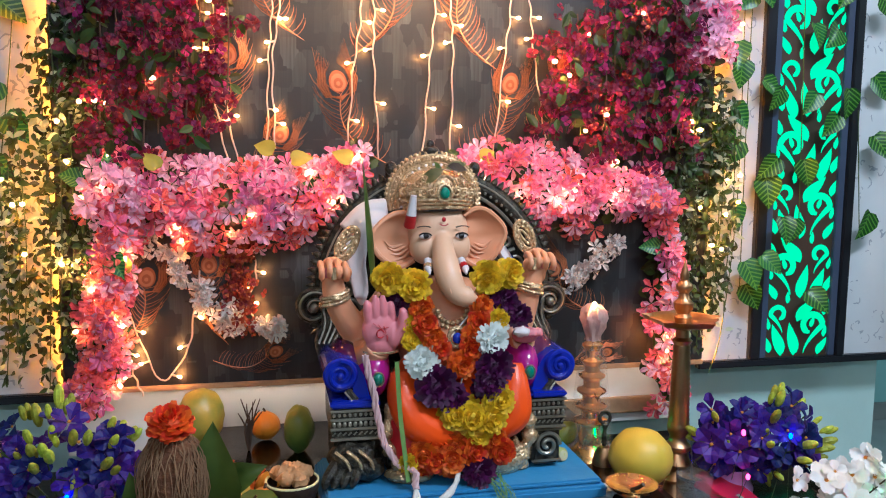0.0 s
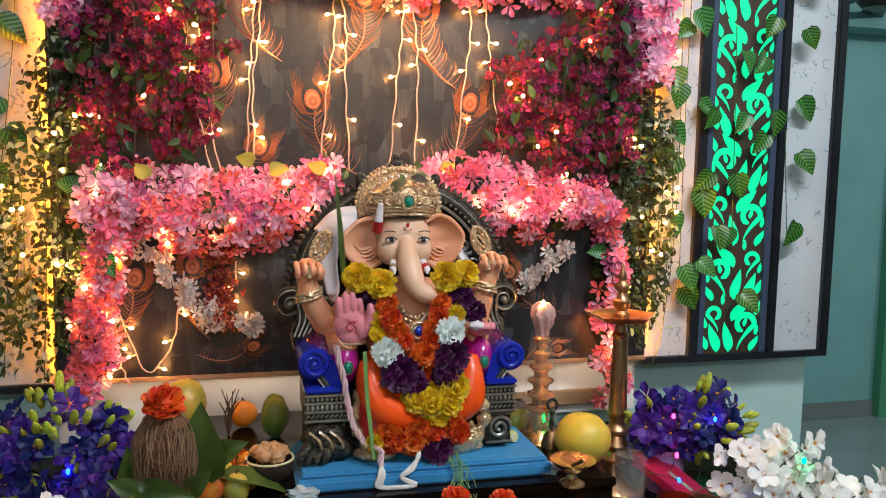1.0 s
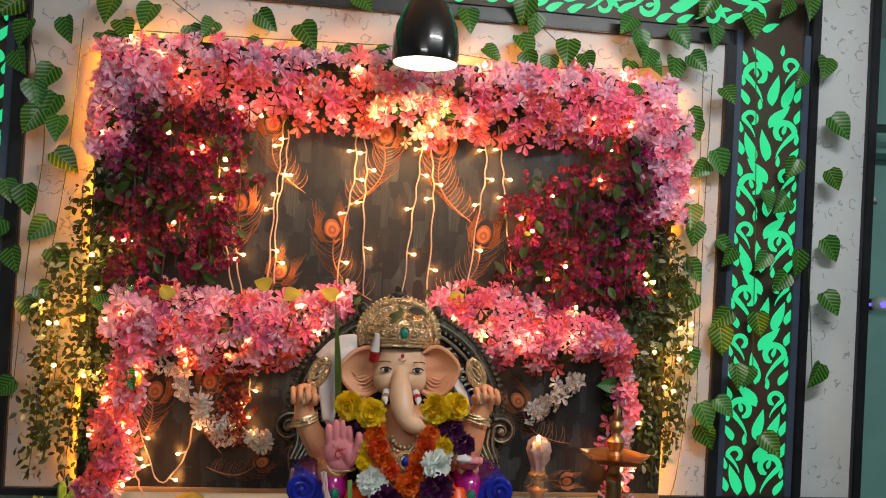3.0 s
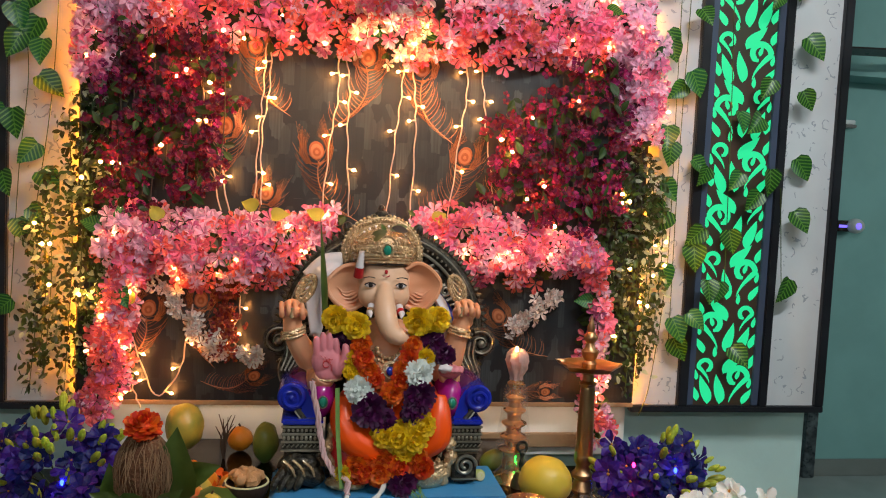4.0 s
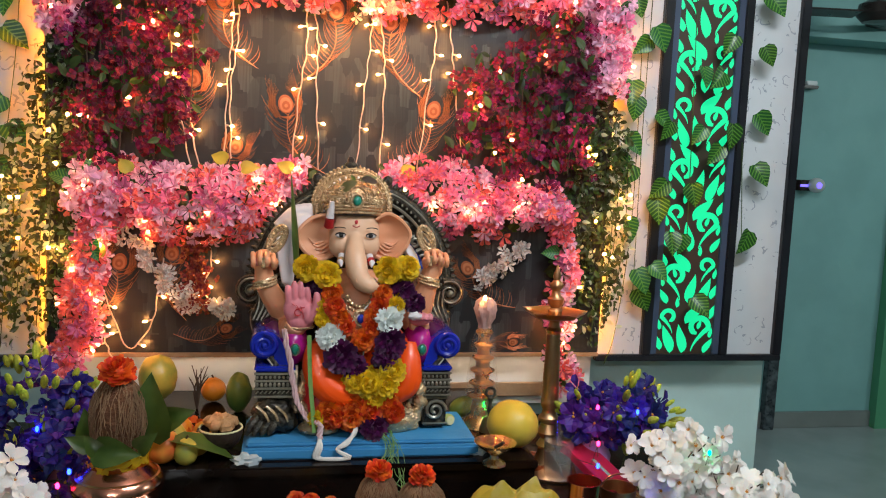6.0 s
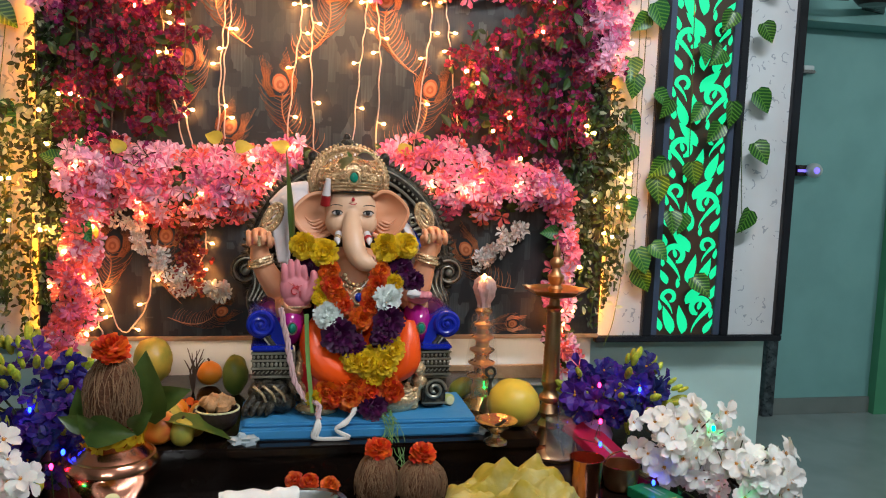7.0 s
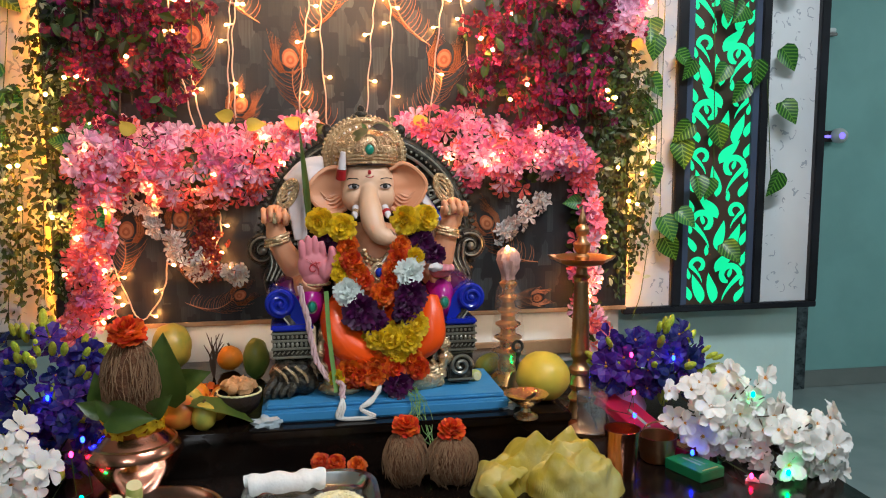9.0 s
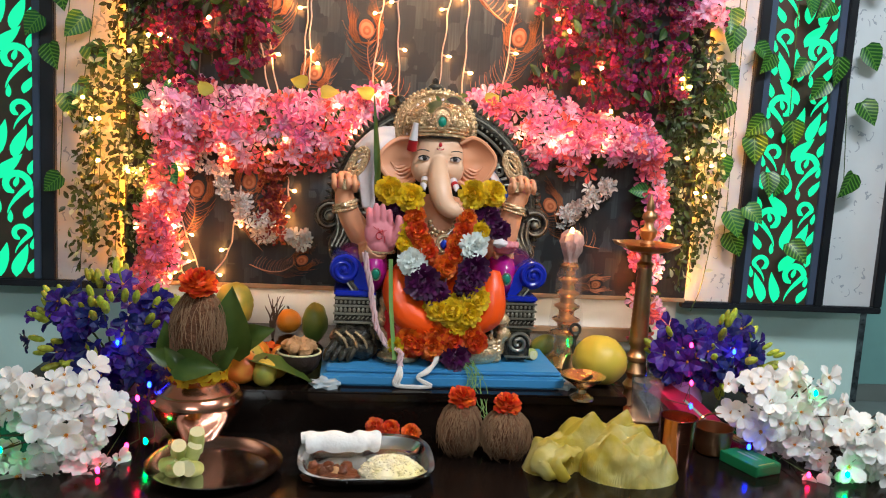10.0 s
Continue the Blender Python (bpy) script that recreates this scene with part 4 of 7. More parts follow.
IVY_TOP = [(-0.303, 2.121), (-0.206, 2.070), (-0.141, 2.084), (-0.032, 2.125), (-0.019, 2.041), (0.083, 2.097), (0.093, 2.052), (0.199, 2.053), (0.230, 2.196), (0.284, 2.053), (0.529, 2.185), (0.583, 2.079), (0.685, 2.128), (0.703, 2.234), (0.704, 2.077), (0.730, 2.197), (0.824, 2.125), (0.868, 2.088), (0.777, 2.081), (1.012, 2.207), (1.023, 2.167), (1.010, 2.085), (1.060, 2.097), (1.132, 2.185), (1.145, 2.105), (1.188, 2.116), (1.059, 2.121)]
IVY_RIGHT = [(1.260, 2.214), (1.248, 2.287), (1.288, 2.026), (1.204, 1.962), (1.206, 1.929), (1.271, 1.844), (1.264, 1.810), (1.211, 1.684), (1.222, 1.635), (1.302, 1.591), (1.347, 1.569), (1.202, 1.520), (1.196, 1.471), (1.233, 1.432), (1.339, 1.388), (1.324, 1.338), (1.224, 1.269), (1.365, 1.233), (1.417, 1.227), (1.267, 1.115), (1.309, 1.133), (1.279, 1.051)]
IVY_CUT = [(1.372, 2.257), (1.484, 2.310), (1.537, 2.323), (1.443, 1.740), (1.506, 1.727), (1.527, 1.837), (1.461, 1.559), (1.549, 1.572), (1.509, 1.503), (1.435, 1.384), (1.463, 1.031), (1.531, 2.096), (1.618, 2.146), (1.636, 1.971), (1.627, 1.810), (1.637, 1.610), (1.636, 1.451), (1.629, 1.243)]
ivy("striped green ivy leaves climbing the white panel", IVY_LEFT, [[(-0.62, 2.1), (-0.56, 1.8), (-0.58, 1.5), (-0.6, 1.1)], [(-0.48, 2.1), (-0.50, 1.7), (-0.55, 1.3)]])
ivy("striped green ivy leaves trailing over the panel's top", IVY_TOP, [[(-0.4, 2.08), (0.0, 2.09), (0.4, 2.1), (0.8, 2.08), (1.2, 2.12)], [(-0.3, 2.2), (-0.1, 2.06)], [(0.72, 2.22), (0.9, 2.07)]])
ivy("striped green ivy leaves hanging beside the lit strip", IVY_RIGHT, [[(1.24, 2.2), (1.245, 1.8), (1.25, 1.3), (1.22, 0.95), (1.19, 0.84)], [(1.27, 2.1), (1.265, 1.6), (1.27, 1.05)]])
ivy("striped green ivy leaves over the lit cut strip", IVY_CUT, [[(1.40, 2.2), (1.42, 1.8), (1.44, 1.2)], [(1.60, 1.55), (1.63, 1.2)]])

# Leaves near the bulbs, their yellow lighting put into the colour.
pale = thing("lit_leaves", "silk leaves on the swagged garland with yellow light painted in", "leaves")
pale_mesh = to_mesh("leaf", Shape().join(heart_leaf(5), Matrix.Scale(0.08, 4)), "leaf_yellow")
for x, z, t in ((0.045, 1.425, 70), (0.085, 1.405, -80), (0.215, 1.405, 60), (-0.20, 1.385, 30), (0.52, 1.41, -60), (-0.27, 1.16, 20)):
    piece("leaf", pale_mesh, facing((x, 1.81, z), (rng.uniform(-0.5, 0.5), -1, 0.5), 0.6, t), pale)

# ---- string lights on the board ----
def light_string(pts, n, label="white string light with lit warm bulbs on the board", y=1.900, both=True, first=0.08):
    ob = thing("string_light", label, "string light", group="string lights on the board")
    path = smooth_path([(x + rng.uniform(-0.004, 0.004), y, z) for x, z in pts], 40)
    for i, p in enumerate(path):
        p.x += 0.0022 * math.sin(i * 0.9 + p.x * 50)
    part("wire", Shape().tube(path, 0.0020, 0, 6), "wire", ob)
    for i in range(n):
        k = min(38, int((first + (i + rng.uniform(0.1, 0.6)) / n * (1 - first)) * 39))
        p = path[k]
        sg = 1 if (i % 2) else -1
        q = p + Vector((sg * 0.014, -0.006, -0.003))
        sock = part("socket", Shape().tube([p, q], 0.0024, 0, 6), "wire", ob)
        piece("bulb", bulb_mesh, facing(q, (sg, -0.5, -0.2), 0.82), sock, "lit warm white bulb")
    return ob


for top, mid, low in (((-0.104, 1.86), (-0.075, 1.62), (-0.035, 1.40)), ((-0.13, 1.86), (-0.10, 1.62), (-0.06, 1.41)), ((0.066, 1.87), (0.045, 1.62), (0.055, 1.43)), ((0.052, 1.87), (0.035, 1.62), (0.030, 1.43)),
                      ((0.248, 1.87), (0.232, 1.62), (0.215, 1.42)), ((0.267, 1.87), (0.278, 1.64), (0.290, 1.41)), ((0.428, 1.88), (0.410, 1.62), (0.397, 1.42)), ((0.444, 1.88), (0.465, 1.64), (0.462, 1.39)),
                      ((0.601, 1.90), (0.598, 1.64), (0.565, 1.39)), ((0.633, 1.90), (0.668, 1.66), (0.705, 1.46))):
    light_string([top, ((top[0] + mid[0]) / 2 + 0.006, (top[1] + mid[1]) / 2), mid, low], 4)
light_string([(-0.255, 1.26), (-0.29, 1.10), (-0.262, 1.0), (-0.211, 0.895), (-0.16, 0.96), (-0.145, 1.02), (-0.125, 1.15)], 6)
light_string([(-0.02, 1.24), (0.0, 1.14), (-0.018, 1.06), (0.02, 1.02)], 6)
light_string([(-0.285, 1.05), (-0.285, 0.95), (-0.26, 0.86)], 3)


def swag(label, pts, count, keys, size):
    ob = thing("flower_swag", label, "garland", group="small flower swags")
    path = smooth_path(pts, 40)
    part("string", Shape().tube(path, 0.002, 0, 5), "twig", ob)
    for i in range(count):
        p = path[int(rng.uniform(0, 39.99))] + Vector((rng.gauss(0, 0.010), -0.008 - rng.random() * 0.02, rng.gauss(0, 0.012)))
        piece("blossom", bloom_mesh[(rng.choice(keys), i % 4)], facing(p, (rng.uniform(-1, 1), -0.7, rng.uniform(-1, 0.6)), size * rng.uniform(0.8, 1.2)), ob)
    return ob


for pts in ([(-0.245, 1.90, 1.28), (-0.225, 1.90, 1.225)], [(-0.19, 1.90, 1.20), (-0.165, 1.90, 1.13)], [(-0.125, 1.90, 1.12), (-0.110, 1.90, 1.06)], [(-0.075, 1.90, 1.06), (-0.050, 1.90, 1.015)], [(0.01, 1.90, 1.03), (0.06, 1.90, 1.01)]):
    swag("cluster of white silk flowers on a dark string", pts, 22, ("white_fl", "white_hot"), 0.036)
swag("white silk flower swag on a dark string beside the throne", [(0.895, 1.90, 1.215), (0.82, 1.90, 1.145), (0.755, 1.90, 1.10)], 44, ("white_fl", "white_hot", "white_hot"), 0.036)
red = thing("flower_tassel", "dark red hanging tassel of small flowers on the board", "flowers")
tagged(part("blossoms", scattered([(TINY[i % 3], facing((-0.035 + rng.gauss(0, 0.018), 1.885 + rng.uniform(-0.02, 0.015), rng.uniform(1.0, 1.22)), (rng.uniform(-1, 1), -0.8, rng.uniform(-0.5, 0.5)), rng.uniform(0.018, 0.026)), 0) for i in range(170)]), "tassel", red, smooth=False), kind="stuff")

# ---- pendant lamp ----
lamp = thing("pendant_lamp", "glossy black dome pendant lamp, lit, hanging before the garland", "lamp", pose(0.395, 1.62, 1.985))
part("shade", Shape().lathe([(0.079, 0.0), (0.081, 0.01), (0.080, 0.05), (0.074, 0.09), (0.058, 0.13), (0.036, 0.165), (0.026, 0.20), (0.024, 0.24), (0.020, 0.25), (0.0, 0.25)], 0, 36), "shade_black", lamp)
part("lining", Shape().lathe([(0.077, 0.002), (0.076, 0.03), (0.0, 0.045)], 0, 36), "shade_in", lamp, "brightly lit cream inside of the shade")
part("cord", Shape().tube([(0, 0, 0.25), (0, 0, 0.795)], 0.004, 0, 8), "shade_black", lamp)

# ---- table and platform ----
TZ0, PZ = 0.665, 0.760
table = thing("table", "low dark polished wooden altar table", "table")
part("tabletop", Shape().box((-0.62, 0.80, TZ0 - 0.035), (1.30, 1.98, TZ0), 0, 0.005), "table", table)
for lx in (-0.58, 1.22):
    for ly in (0.84, 1.90):
        part("leg", Shape().box((lx, ly, 0.0), (lx + 0.05, ly + 0.05, TZ0 - 0.035), 0, 0.004), "table", table)
part("apron", Shape().box((-0.56, 0.85, TZ0 - 0.12), (1.24, 0.87, TZ0 - 0.035), 0, 0.003), "table", table)
plat = thing("platform", "dark polished wooden step on the table under the statue", "platform")
part("top_board", Shape().box((-0.17, 1.338, PZ - 0.022), (0.80, 1.95, PZ), 0, 0.004), "table", plat)
part("front_board", Shape().box((-0.165, 1.346, TZ0), (0.795, 1.364, PZ - 0.022), 0, 0.002), "table", plat)
part("side_board", Shape().box((-0.165, 1.364, TZ0), (-0.147, 1.94, PZ - 0.022), 0, 0.002), "table", plat)
part("side_board", Shape().box((0.777, 1.364, TZ0), (0.795, 1.94, PZ - 0.022), 0, 0.002), "table", plat)
part("back_strip", Shape().box((0.62, 1.955, PZ - 0.03), (1.06, 1.972, PZ + 0.012), 0, 0.002), "plywood", plat, "worn bare wood strip behind the step")

# ---- plinth, throne and statue ----
CX = 0.378
plinth = thing("statue_plinth", "sky blue painted two-step plinth under the statue", "plinth")
part("lower_slab", Shape().box((0.118, 1.380, PZ), (0.668, 1.615, PZ + 0.026), 0, 0.005), "base_blue", plinth)
part("upper_slab", Shape().box((0.128, 1.392, PZ + 0.026), (0.660, 1.605, PZ + 0.037), 0, 0.004), "base_blue", plinth)
BZ = PZ + 0.037

throne = thing("throne", "dark bronze carved throne with round back and royal blue scrolled arms", "throne")
back = Shape()
back.tube(arc((CX, 1.66, 1.125), 0.238, 0.250, -28, 208, 60), 0.019, 0, 10)
back.tube(arc((CX, 1.646, 1.125), 0.216, 0.228, -24, 204, 50), 0.0040, 1, 6)
back.tube(arc((CX, 1.643, 1.125), 0.243, 0.253, -20, 200, 60), 0.0026, 1, 6)
part("back_rim", back, ["bronze", "silver_line"], throne, "arched bronze rim with rubbed silver lines")
bead = to_mesh("bead", Shape().lathe([(0.0, -0.006), (0.0075, -0.003), (0.007, 0.003), (0.0, 0.015)], 0, 8), "bronze")
for i in range(62):
    a = radians(-16 + 212 * i / 61)
    piece("bead", bead, pose(CX + 0.260 * math.cos(a), 1.655, 1.125 + 0.270 * math.sin(a), 0, 90 - math.degrees(a), 0), throne)
stud = to_mesh("stud", Shape().ball((0, 0, 0), (0.0034, 0.0030, 0.0034), 0, 6, 4), "silver_line")
for i in range(58):
    a = radians(-14 + 208 * i / 57)
    piece("stud", stud, pose(CX + 0.229 * math.cos(a), 1.643, 1.125 + 0.240 * math.sin(a)), throne)
bp = Shape()
n = 40
ring = [(CX + 0.235 * math.cos(2 * math.pi * i / n), 1.672, 1.11 + 0.25 * math.sin(2 * math.pi * i / n)) for i in range(n)]
bp.add(ring + [(x, 1.69, z) for x, y, z in ring], [tuple(range(n)), tuple(range(2 * n - 1, n - 1, -1))] + [(i, (i + 1) % n, n + (i + 1) % n, n + i) for i in range(n)])
part("back_panel", bp, "bronze", throne, "dark bronze back panel")
for sg in (-1, 1):
    for a, r in ((18, 0.030), (48, 0.026), (-12, 0.034), (75, 0.024), (33, 0.016), (62, 0.015), (3, 0.016)):
        c = (CX + sg * 0.188 * math.cos(radians(a)), 1.664, 1.125 + 0.202 * math.sin(radians(a)))
        part("back_carving", Shape().tube(spiral(c, r, 0.004, 1.6, 26, 90, sg), [0.0050 - 0.0025 * i / 25 for i in range(26)], 0, 6), "silver_line", throne, "carved silver-rubbed scroll")
for sg, rx, ax, half in ((-1, 0.161, 0.187, 0.047), (1, 0.597, 0.571, 0.037)):
    u = -sg
    ear = Shape()
    c = (0.121 if sg < 0 else 0.630, 1.64, 1.105)
    ear.tube(spiral(c, 0.034, 0.006, 1.7, 36, 60 if sg < 0 else 120, -sg), [0.011 - 0.006 * i / 35 for i in range(36)], 0, 8)
    ear.tube(spiral((c[0], 1.630, c[2]), 0.034, 0.006, 1.7, 36, 60 if sg < 0 else 120, -sg), [0.0030 - 0.0014 * i / 35 for i in range(36)], 1, 6)
    for k in range(4):
        o = 0.012 * k
        ear.tube(smooth_path([(c[0] + u * (0.016 + o), 1.64, 1.115 - 0.4 * o), (c[0] + u * (0.022 + o), 1.63, 1.075), (c[0] + u * (0.008 + 0.8 * o), 1.62, 1.035), (c[0] + u * (0.030 + 0.5 * o), 1.61, 0.96)], 12), 0.0085, 0, 7)
        ear.tube(smooth_path([(c[0] + u * (0.016 + o), 1.631, 1.115 - 0.4 * o), (c[0] + u * (0.022 + o), 1.621, 1.075), (c[0] + u * (0.008 + 0.8 * o), 1.611, 1.035)], 10), 0.0022, 1, 5)
    ear.ball((c[0], 1.632, c[2]), 0.010, 1, 8, 6)
    part("side_scroll", ear, ["bronze", "silver_line"], throne, "bronze scroll at the back's side")
    arm = Shape()
    rz = 1.004
    arm.tube([(rx, 1.472, rz), (rx, 1.476, rz), (rx, 1.65, rz)], [0.029, 0.033, 0.033], 0, 24)
    arm.tube(spiral((rx, 1.471, rz), 0.029, 0.006, 1.6, 34, 90, -u), [0.0062 - 0.003 * i / 33 for i in range(34)], 0, 8)
    arm.ball((rx, 1.469, rz), (0.007, 0.005, 0.007), 0, 10, 6)
    prof = [(0.0, 0.0335), (0.018, 0.030), (0.034, 0.018), (0.046, -0.004), (0.052, -0.030), (0.058, -0.052), (0.012, -0.052), (0.021, -0.040), (0.024, -0.026), (0.018, -0.020)]
    q = [(rx + u * a, rz + b) for a, b in prof]
    m = len(q)
    arm.add([(x, 1.476, z) for x, z in q] + [(x, 1.65, z) for x, z in q], [tuple(range(m)), tuple(range(2 * m - 1, m - 1, -1))] + [(i, (i + 1) % m, m + (i + 1) % m, m + i) for i in range(m)])
    arm.box((ax - half, 1.455, 0.944), (ax + half, 1.66, 0.957), 0, 0.004)
    part("armrest", arm, "blue_paint", throne, "royal blue glossy scrolled armrest")
    part("arm_stay", Shape().tube([(rx + u * 0.012, 1.480, 0.975), (rx + u * 0.030, 1.476, 0.952)], 0.0075, 0, 8).tube([(rx + u * 0.008, 1.473, 0.972), (rx + u * 0.024, 1.469, 0.952)], 0.0020, 1, 5), ["bronze", "silver_line"], throne, "small carved stay under the scroll")
    part("cushion_top", Shape().ball((rx + u * 0.020, 1.575, 1.020), (0.036, 0.075, 0.034), 0, 18, 12), "plum_paint", throne, "dark plum glossy bolster behind the scroll")
    part("cushion", Shape().ball((0.229 if sg < 0 else 0.533, 1.545, 0.998), (0.036, 0.080, 0.058), 0, 18, 12), "magenta_paint", throne, "magenta glossy side cushion")
    gx = 0.232 if sg < 0 else 0.533
    part("gem", Shape().ball((gx, 1.466, 0.995), (0.009, 0.006, 0.012), 0, 10, 8), "gem_green", throne, "green glass gem")
    part("gem_ring", Shape().tube(arc((gx, 1.467, 0.995), 0.0105, 0.0135, 0, 360, 20), 0.0018, 0, 5), "silver_line", throne)
    leg = Shape()
    leg.box((ax - half + 0.003, 1.462, 0.880), (ax + half - 0.003, 1.64, 0.943), 0, 0.004)
    leg.box((ax - half + 0.008, 1.468, BZ + 0.006), (ax + half - 0.008, 1.64, 0.880), 0, 0.006)
    part("leg_block", leg, "bronze", throne, "carved dark bronze leg block")
    trim = Shape()
    for z in (0.884, 0.904, 0.922, 0.939):
        trim.box((ax - half, 1.457, z - 0.0024), (ax + half, 1.465, z + 0.0024), 0, 0.001)
    nn = int(half * 200)
    for i in range(nn):
        x = ax - half + 0.007 + (2 * half - 0.014) * i / (nn - 1)
        trim.ball((x, 1.460, 0.913), (0.0040, 0.003, 0.0060), 0, 6, 4)
        trim.tube([(x - 0.003, 1.460, 0.892), (x + 0.003, 1.459, 0.898)], 0.0016, 0, 5)
        trim.ball((x, 1.460, 0.931), (0.0034, 0.003, 0.0040), 0, 6, 4)
    trim.tube(spiral((ax, 1.463, 0.845), 0.027, 0.004, 1.8, 34, 0, sg), 0.0042, 0, 6)
    if sg > 0:
        for z in (0.812, 0.876):
            trim.box((ax - half + 0.006, 1.463, z - 0.002), (ax + half - 0.006, 1.469, z + 0.002), 0, 0.001)
    part("leg_carving", trim, "silver_line", throne, "silver-rubbed carved bands and scroll")
    if sg < 0:
        foot = Shape()
        foot.ball((ax - 0.004, 1.470, 0.846), (0.046, 0.034, 0.032), 0, 18, 12, None, 0.25, 3)
        foot.ball((ax + 0.018, 1.462, 0.826), (0.036, 0.030, 0.026), 0, 16, 10, None, 0.3, 5)
        for k in range(4):
            x = ax - 0.052 + 0.017 * k
            foot.tube(smooth_path([(ax - 0.030 + 0.014 * k, 1.462, 0.845), (x, 1.440, 0.822), (x - 0.010, 1.428, 0.803)], 9), [0.013, 0.012, 0.012, 0.011, 0.011, 0.010, 0.009, 0.007, 0.003], 0, 8)
        for k in range(3):
            foot.tube(smooth_path([(ax - 0.040 + 0.022 * k, 1.440, 0.868), (ax - 0.020 + 0.022 * k, 1.432, 0.852), (ax - 0.012 + 0.022 * k, 1.436, 0.832)], 8), 0.0035, 1, 6)
        part("claw_foot", foot, ["bronze", "gold"], throne, "bronze paw with rubbed gold claws")
part("seat", Shape().box((CX - 0.135, 1.50, BZ), (CX + 0.135, 1.665, 0.93), 0, 0.012), "bronze", throne)


def melted(shape, voxel, rounds=4):
    """The same form with its pieces fused into one skin."""
    me = bpy.data.meshes.new("fuse")
    me.from_pydata(shape.v, [], shape.f)
    ob = bpy.data.objects.new("fuse", me)
    scene.collection.objects.link(ob)
    rm = ob.modifiers.new("fuse", "REMESH")
    rm.mode, rm.voxel_size = "VOXEL", voxel
    sm = ob.modifiers.new("soften", "SMOOTH")
    sm.factor, sm.iterations = 0.5, rounds
    ev = ob.evaluated_get(bpy.context.evaluated_depsgraph_get())
    got = bpy.data.meshes.new_from_object(ev)
    out = Shape()
    out.add([tuple(q.co) for q in got.vertices], [tuple(q.vertices) for q in got.polygons])
    bpy.data.objects.remove(ob)
    bpy.data.meshes.remove(me)
    bpy.data.meshes.remove(got)
    return out


SK, FA, PA, CL, GO, WH, IN, RE, GB, GG, BL, CU = range(12)
HX = 0.373
s = Shape()
# body and arms
b = Shape()
b.ball((CX + 0.004, 1.570, 1.045), (0.098, 0.072, 0.115), 0, 24, 16)
b.ball((CX, 1.59, 1.12), (0.115, 0.055, 0.055), 0, 20, 12)
b.tube(smooth_path([(0.275, 1.590, 1.125), (0.215, 1.578, 1.065), (0.182, 1.566, 1.095), (0.158, 1.556, 1.144), (0.154, 1.552, 1.185)], 26), [0.038 - 0.0175 * (i / 25) ** 0.9 for i in range(26)], 0, 14)
b.tube(smooth_path([(0.480, 1.590, 1.125), (0.533, 1.578, 1.070), (0.548, 1.566, 1.105), (0.558, 1.556, 1.155), (0.570, 1.552, 1.195)], 26), [0.038 - 0.0175 * (i / 25) ** 0.9 for i in range(26)], 0, 14)
b.tube(smooth_path([(0.275, 1.580, 1.10), (0.212, 1.565, 1.030), (0.222, 1.520, 1.030), (0.236, 1.492, 1.055)], 20), [0.037 - 0.010 * i / 19 for i in range(20)], 0, 14)
b.tube(smooth_path([(0.480, 1.580, 1.10), (0.532, 1.550, 1.035), (0.530, 1.505, 1.052)], 14), [0.034 - 0.010 * i / 13 for i in range(14)], 0, 12)
s.join(melted(b, 0.0030, 3), None, SK)
for hx, hz, sg in ((0.153, 1.190, -1), (0.571, 1.201, 1)):
    b = Shape()
    b.ball((hx, 1.554, hz), (0.027, 0.018, 0.031), 0, 16, 12)
    b.ball((hx, 1.556, hz - 0.024), (0.021, 0.018, 0.022), 0, 14, 10)
    for k in range(4):
        fx, hi = hx - 0.0235 + 0.0157 * k, 0.025 - 0.004 * abs(k - 1.2)
        b.tube(smooth_path([(fx, 1.552, hz + 0.012), (fx - 0.001, 1.542, hz + hi), (fx, 1.526, hz + hi - 0.004), (fx + 0.001, 1.519, hz + hi - 0.016), (fx + 0.001, 1.526, hz + hi - 0.028)], 14), 0.0063, 0, 9)
    b.tube(smooth_path([(hx - sg * 0.024, 1.546, hz - 0.014), (hx - sg * 0.029, 1.530, hz + 0.004), (hx - sg * 0.017, 1.521, hz + 0.008)], 8), 0.0078, 0, 9)
    s.join(melted(b, 0.0017, 2), None, SK)
    s.ball((hx + 0.001, 1.5395, hz + 0.001), (0.021, 0.006, 0.014), PA, 16, 8)
# head with trunk
b = Shape()
b.ball((HX - 0.002, 1.600, 1.262), (0.064, 0.060, 0.070), 0, 28, 18)
b.ball((HX - 0.034, 1.566, 1.236), (0.032, 0.028, 0.036), 0, 18, 12)
b.ball((HX + 0.028, 1.566, 1.236), (0.032, 0.028, 0.036), 0, 18, 12)
b.ball((HX - 0.002, 1.574, 1.290), (0.050, 0.028, 0.028), 0, 18, 12)
b.tube(smooth_path([(HX - 0.002, 1.566, 1.278), (HX - 0.003, 1.548, 1.252), (HX - 0.004, 1.518, 1.218), (HX + 0.001, 1.494, 1.180), (HX + 0.014, 1.484, 1.155), (HX + 0.034, 1.480, 1.147), (HX + 0.047, 1.478, 1.156)], 30),
       [0.012 + 0.0145 * min(1, i / 11) - 0.0105 * max(0, (i - 14)) / 15 for i in range(30)], 0, 20)
s.join(melted(b, 0.0028, 5), None, FA)
for i in range(6):
    s.tube(smooth_path([(HX - 0.001 + 0.004 * math.sin(i * 2.1) + 0.001 * k * (1 if i % 2 else -1), 1.5085 - 0.0095 * i - 0.001 * k, 1.236 - 0.014 * i - 0.004 * k) for k in range(3)], 6), 0.0009, SK, 4)
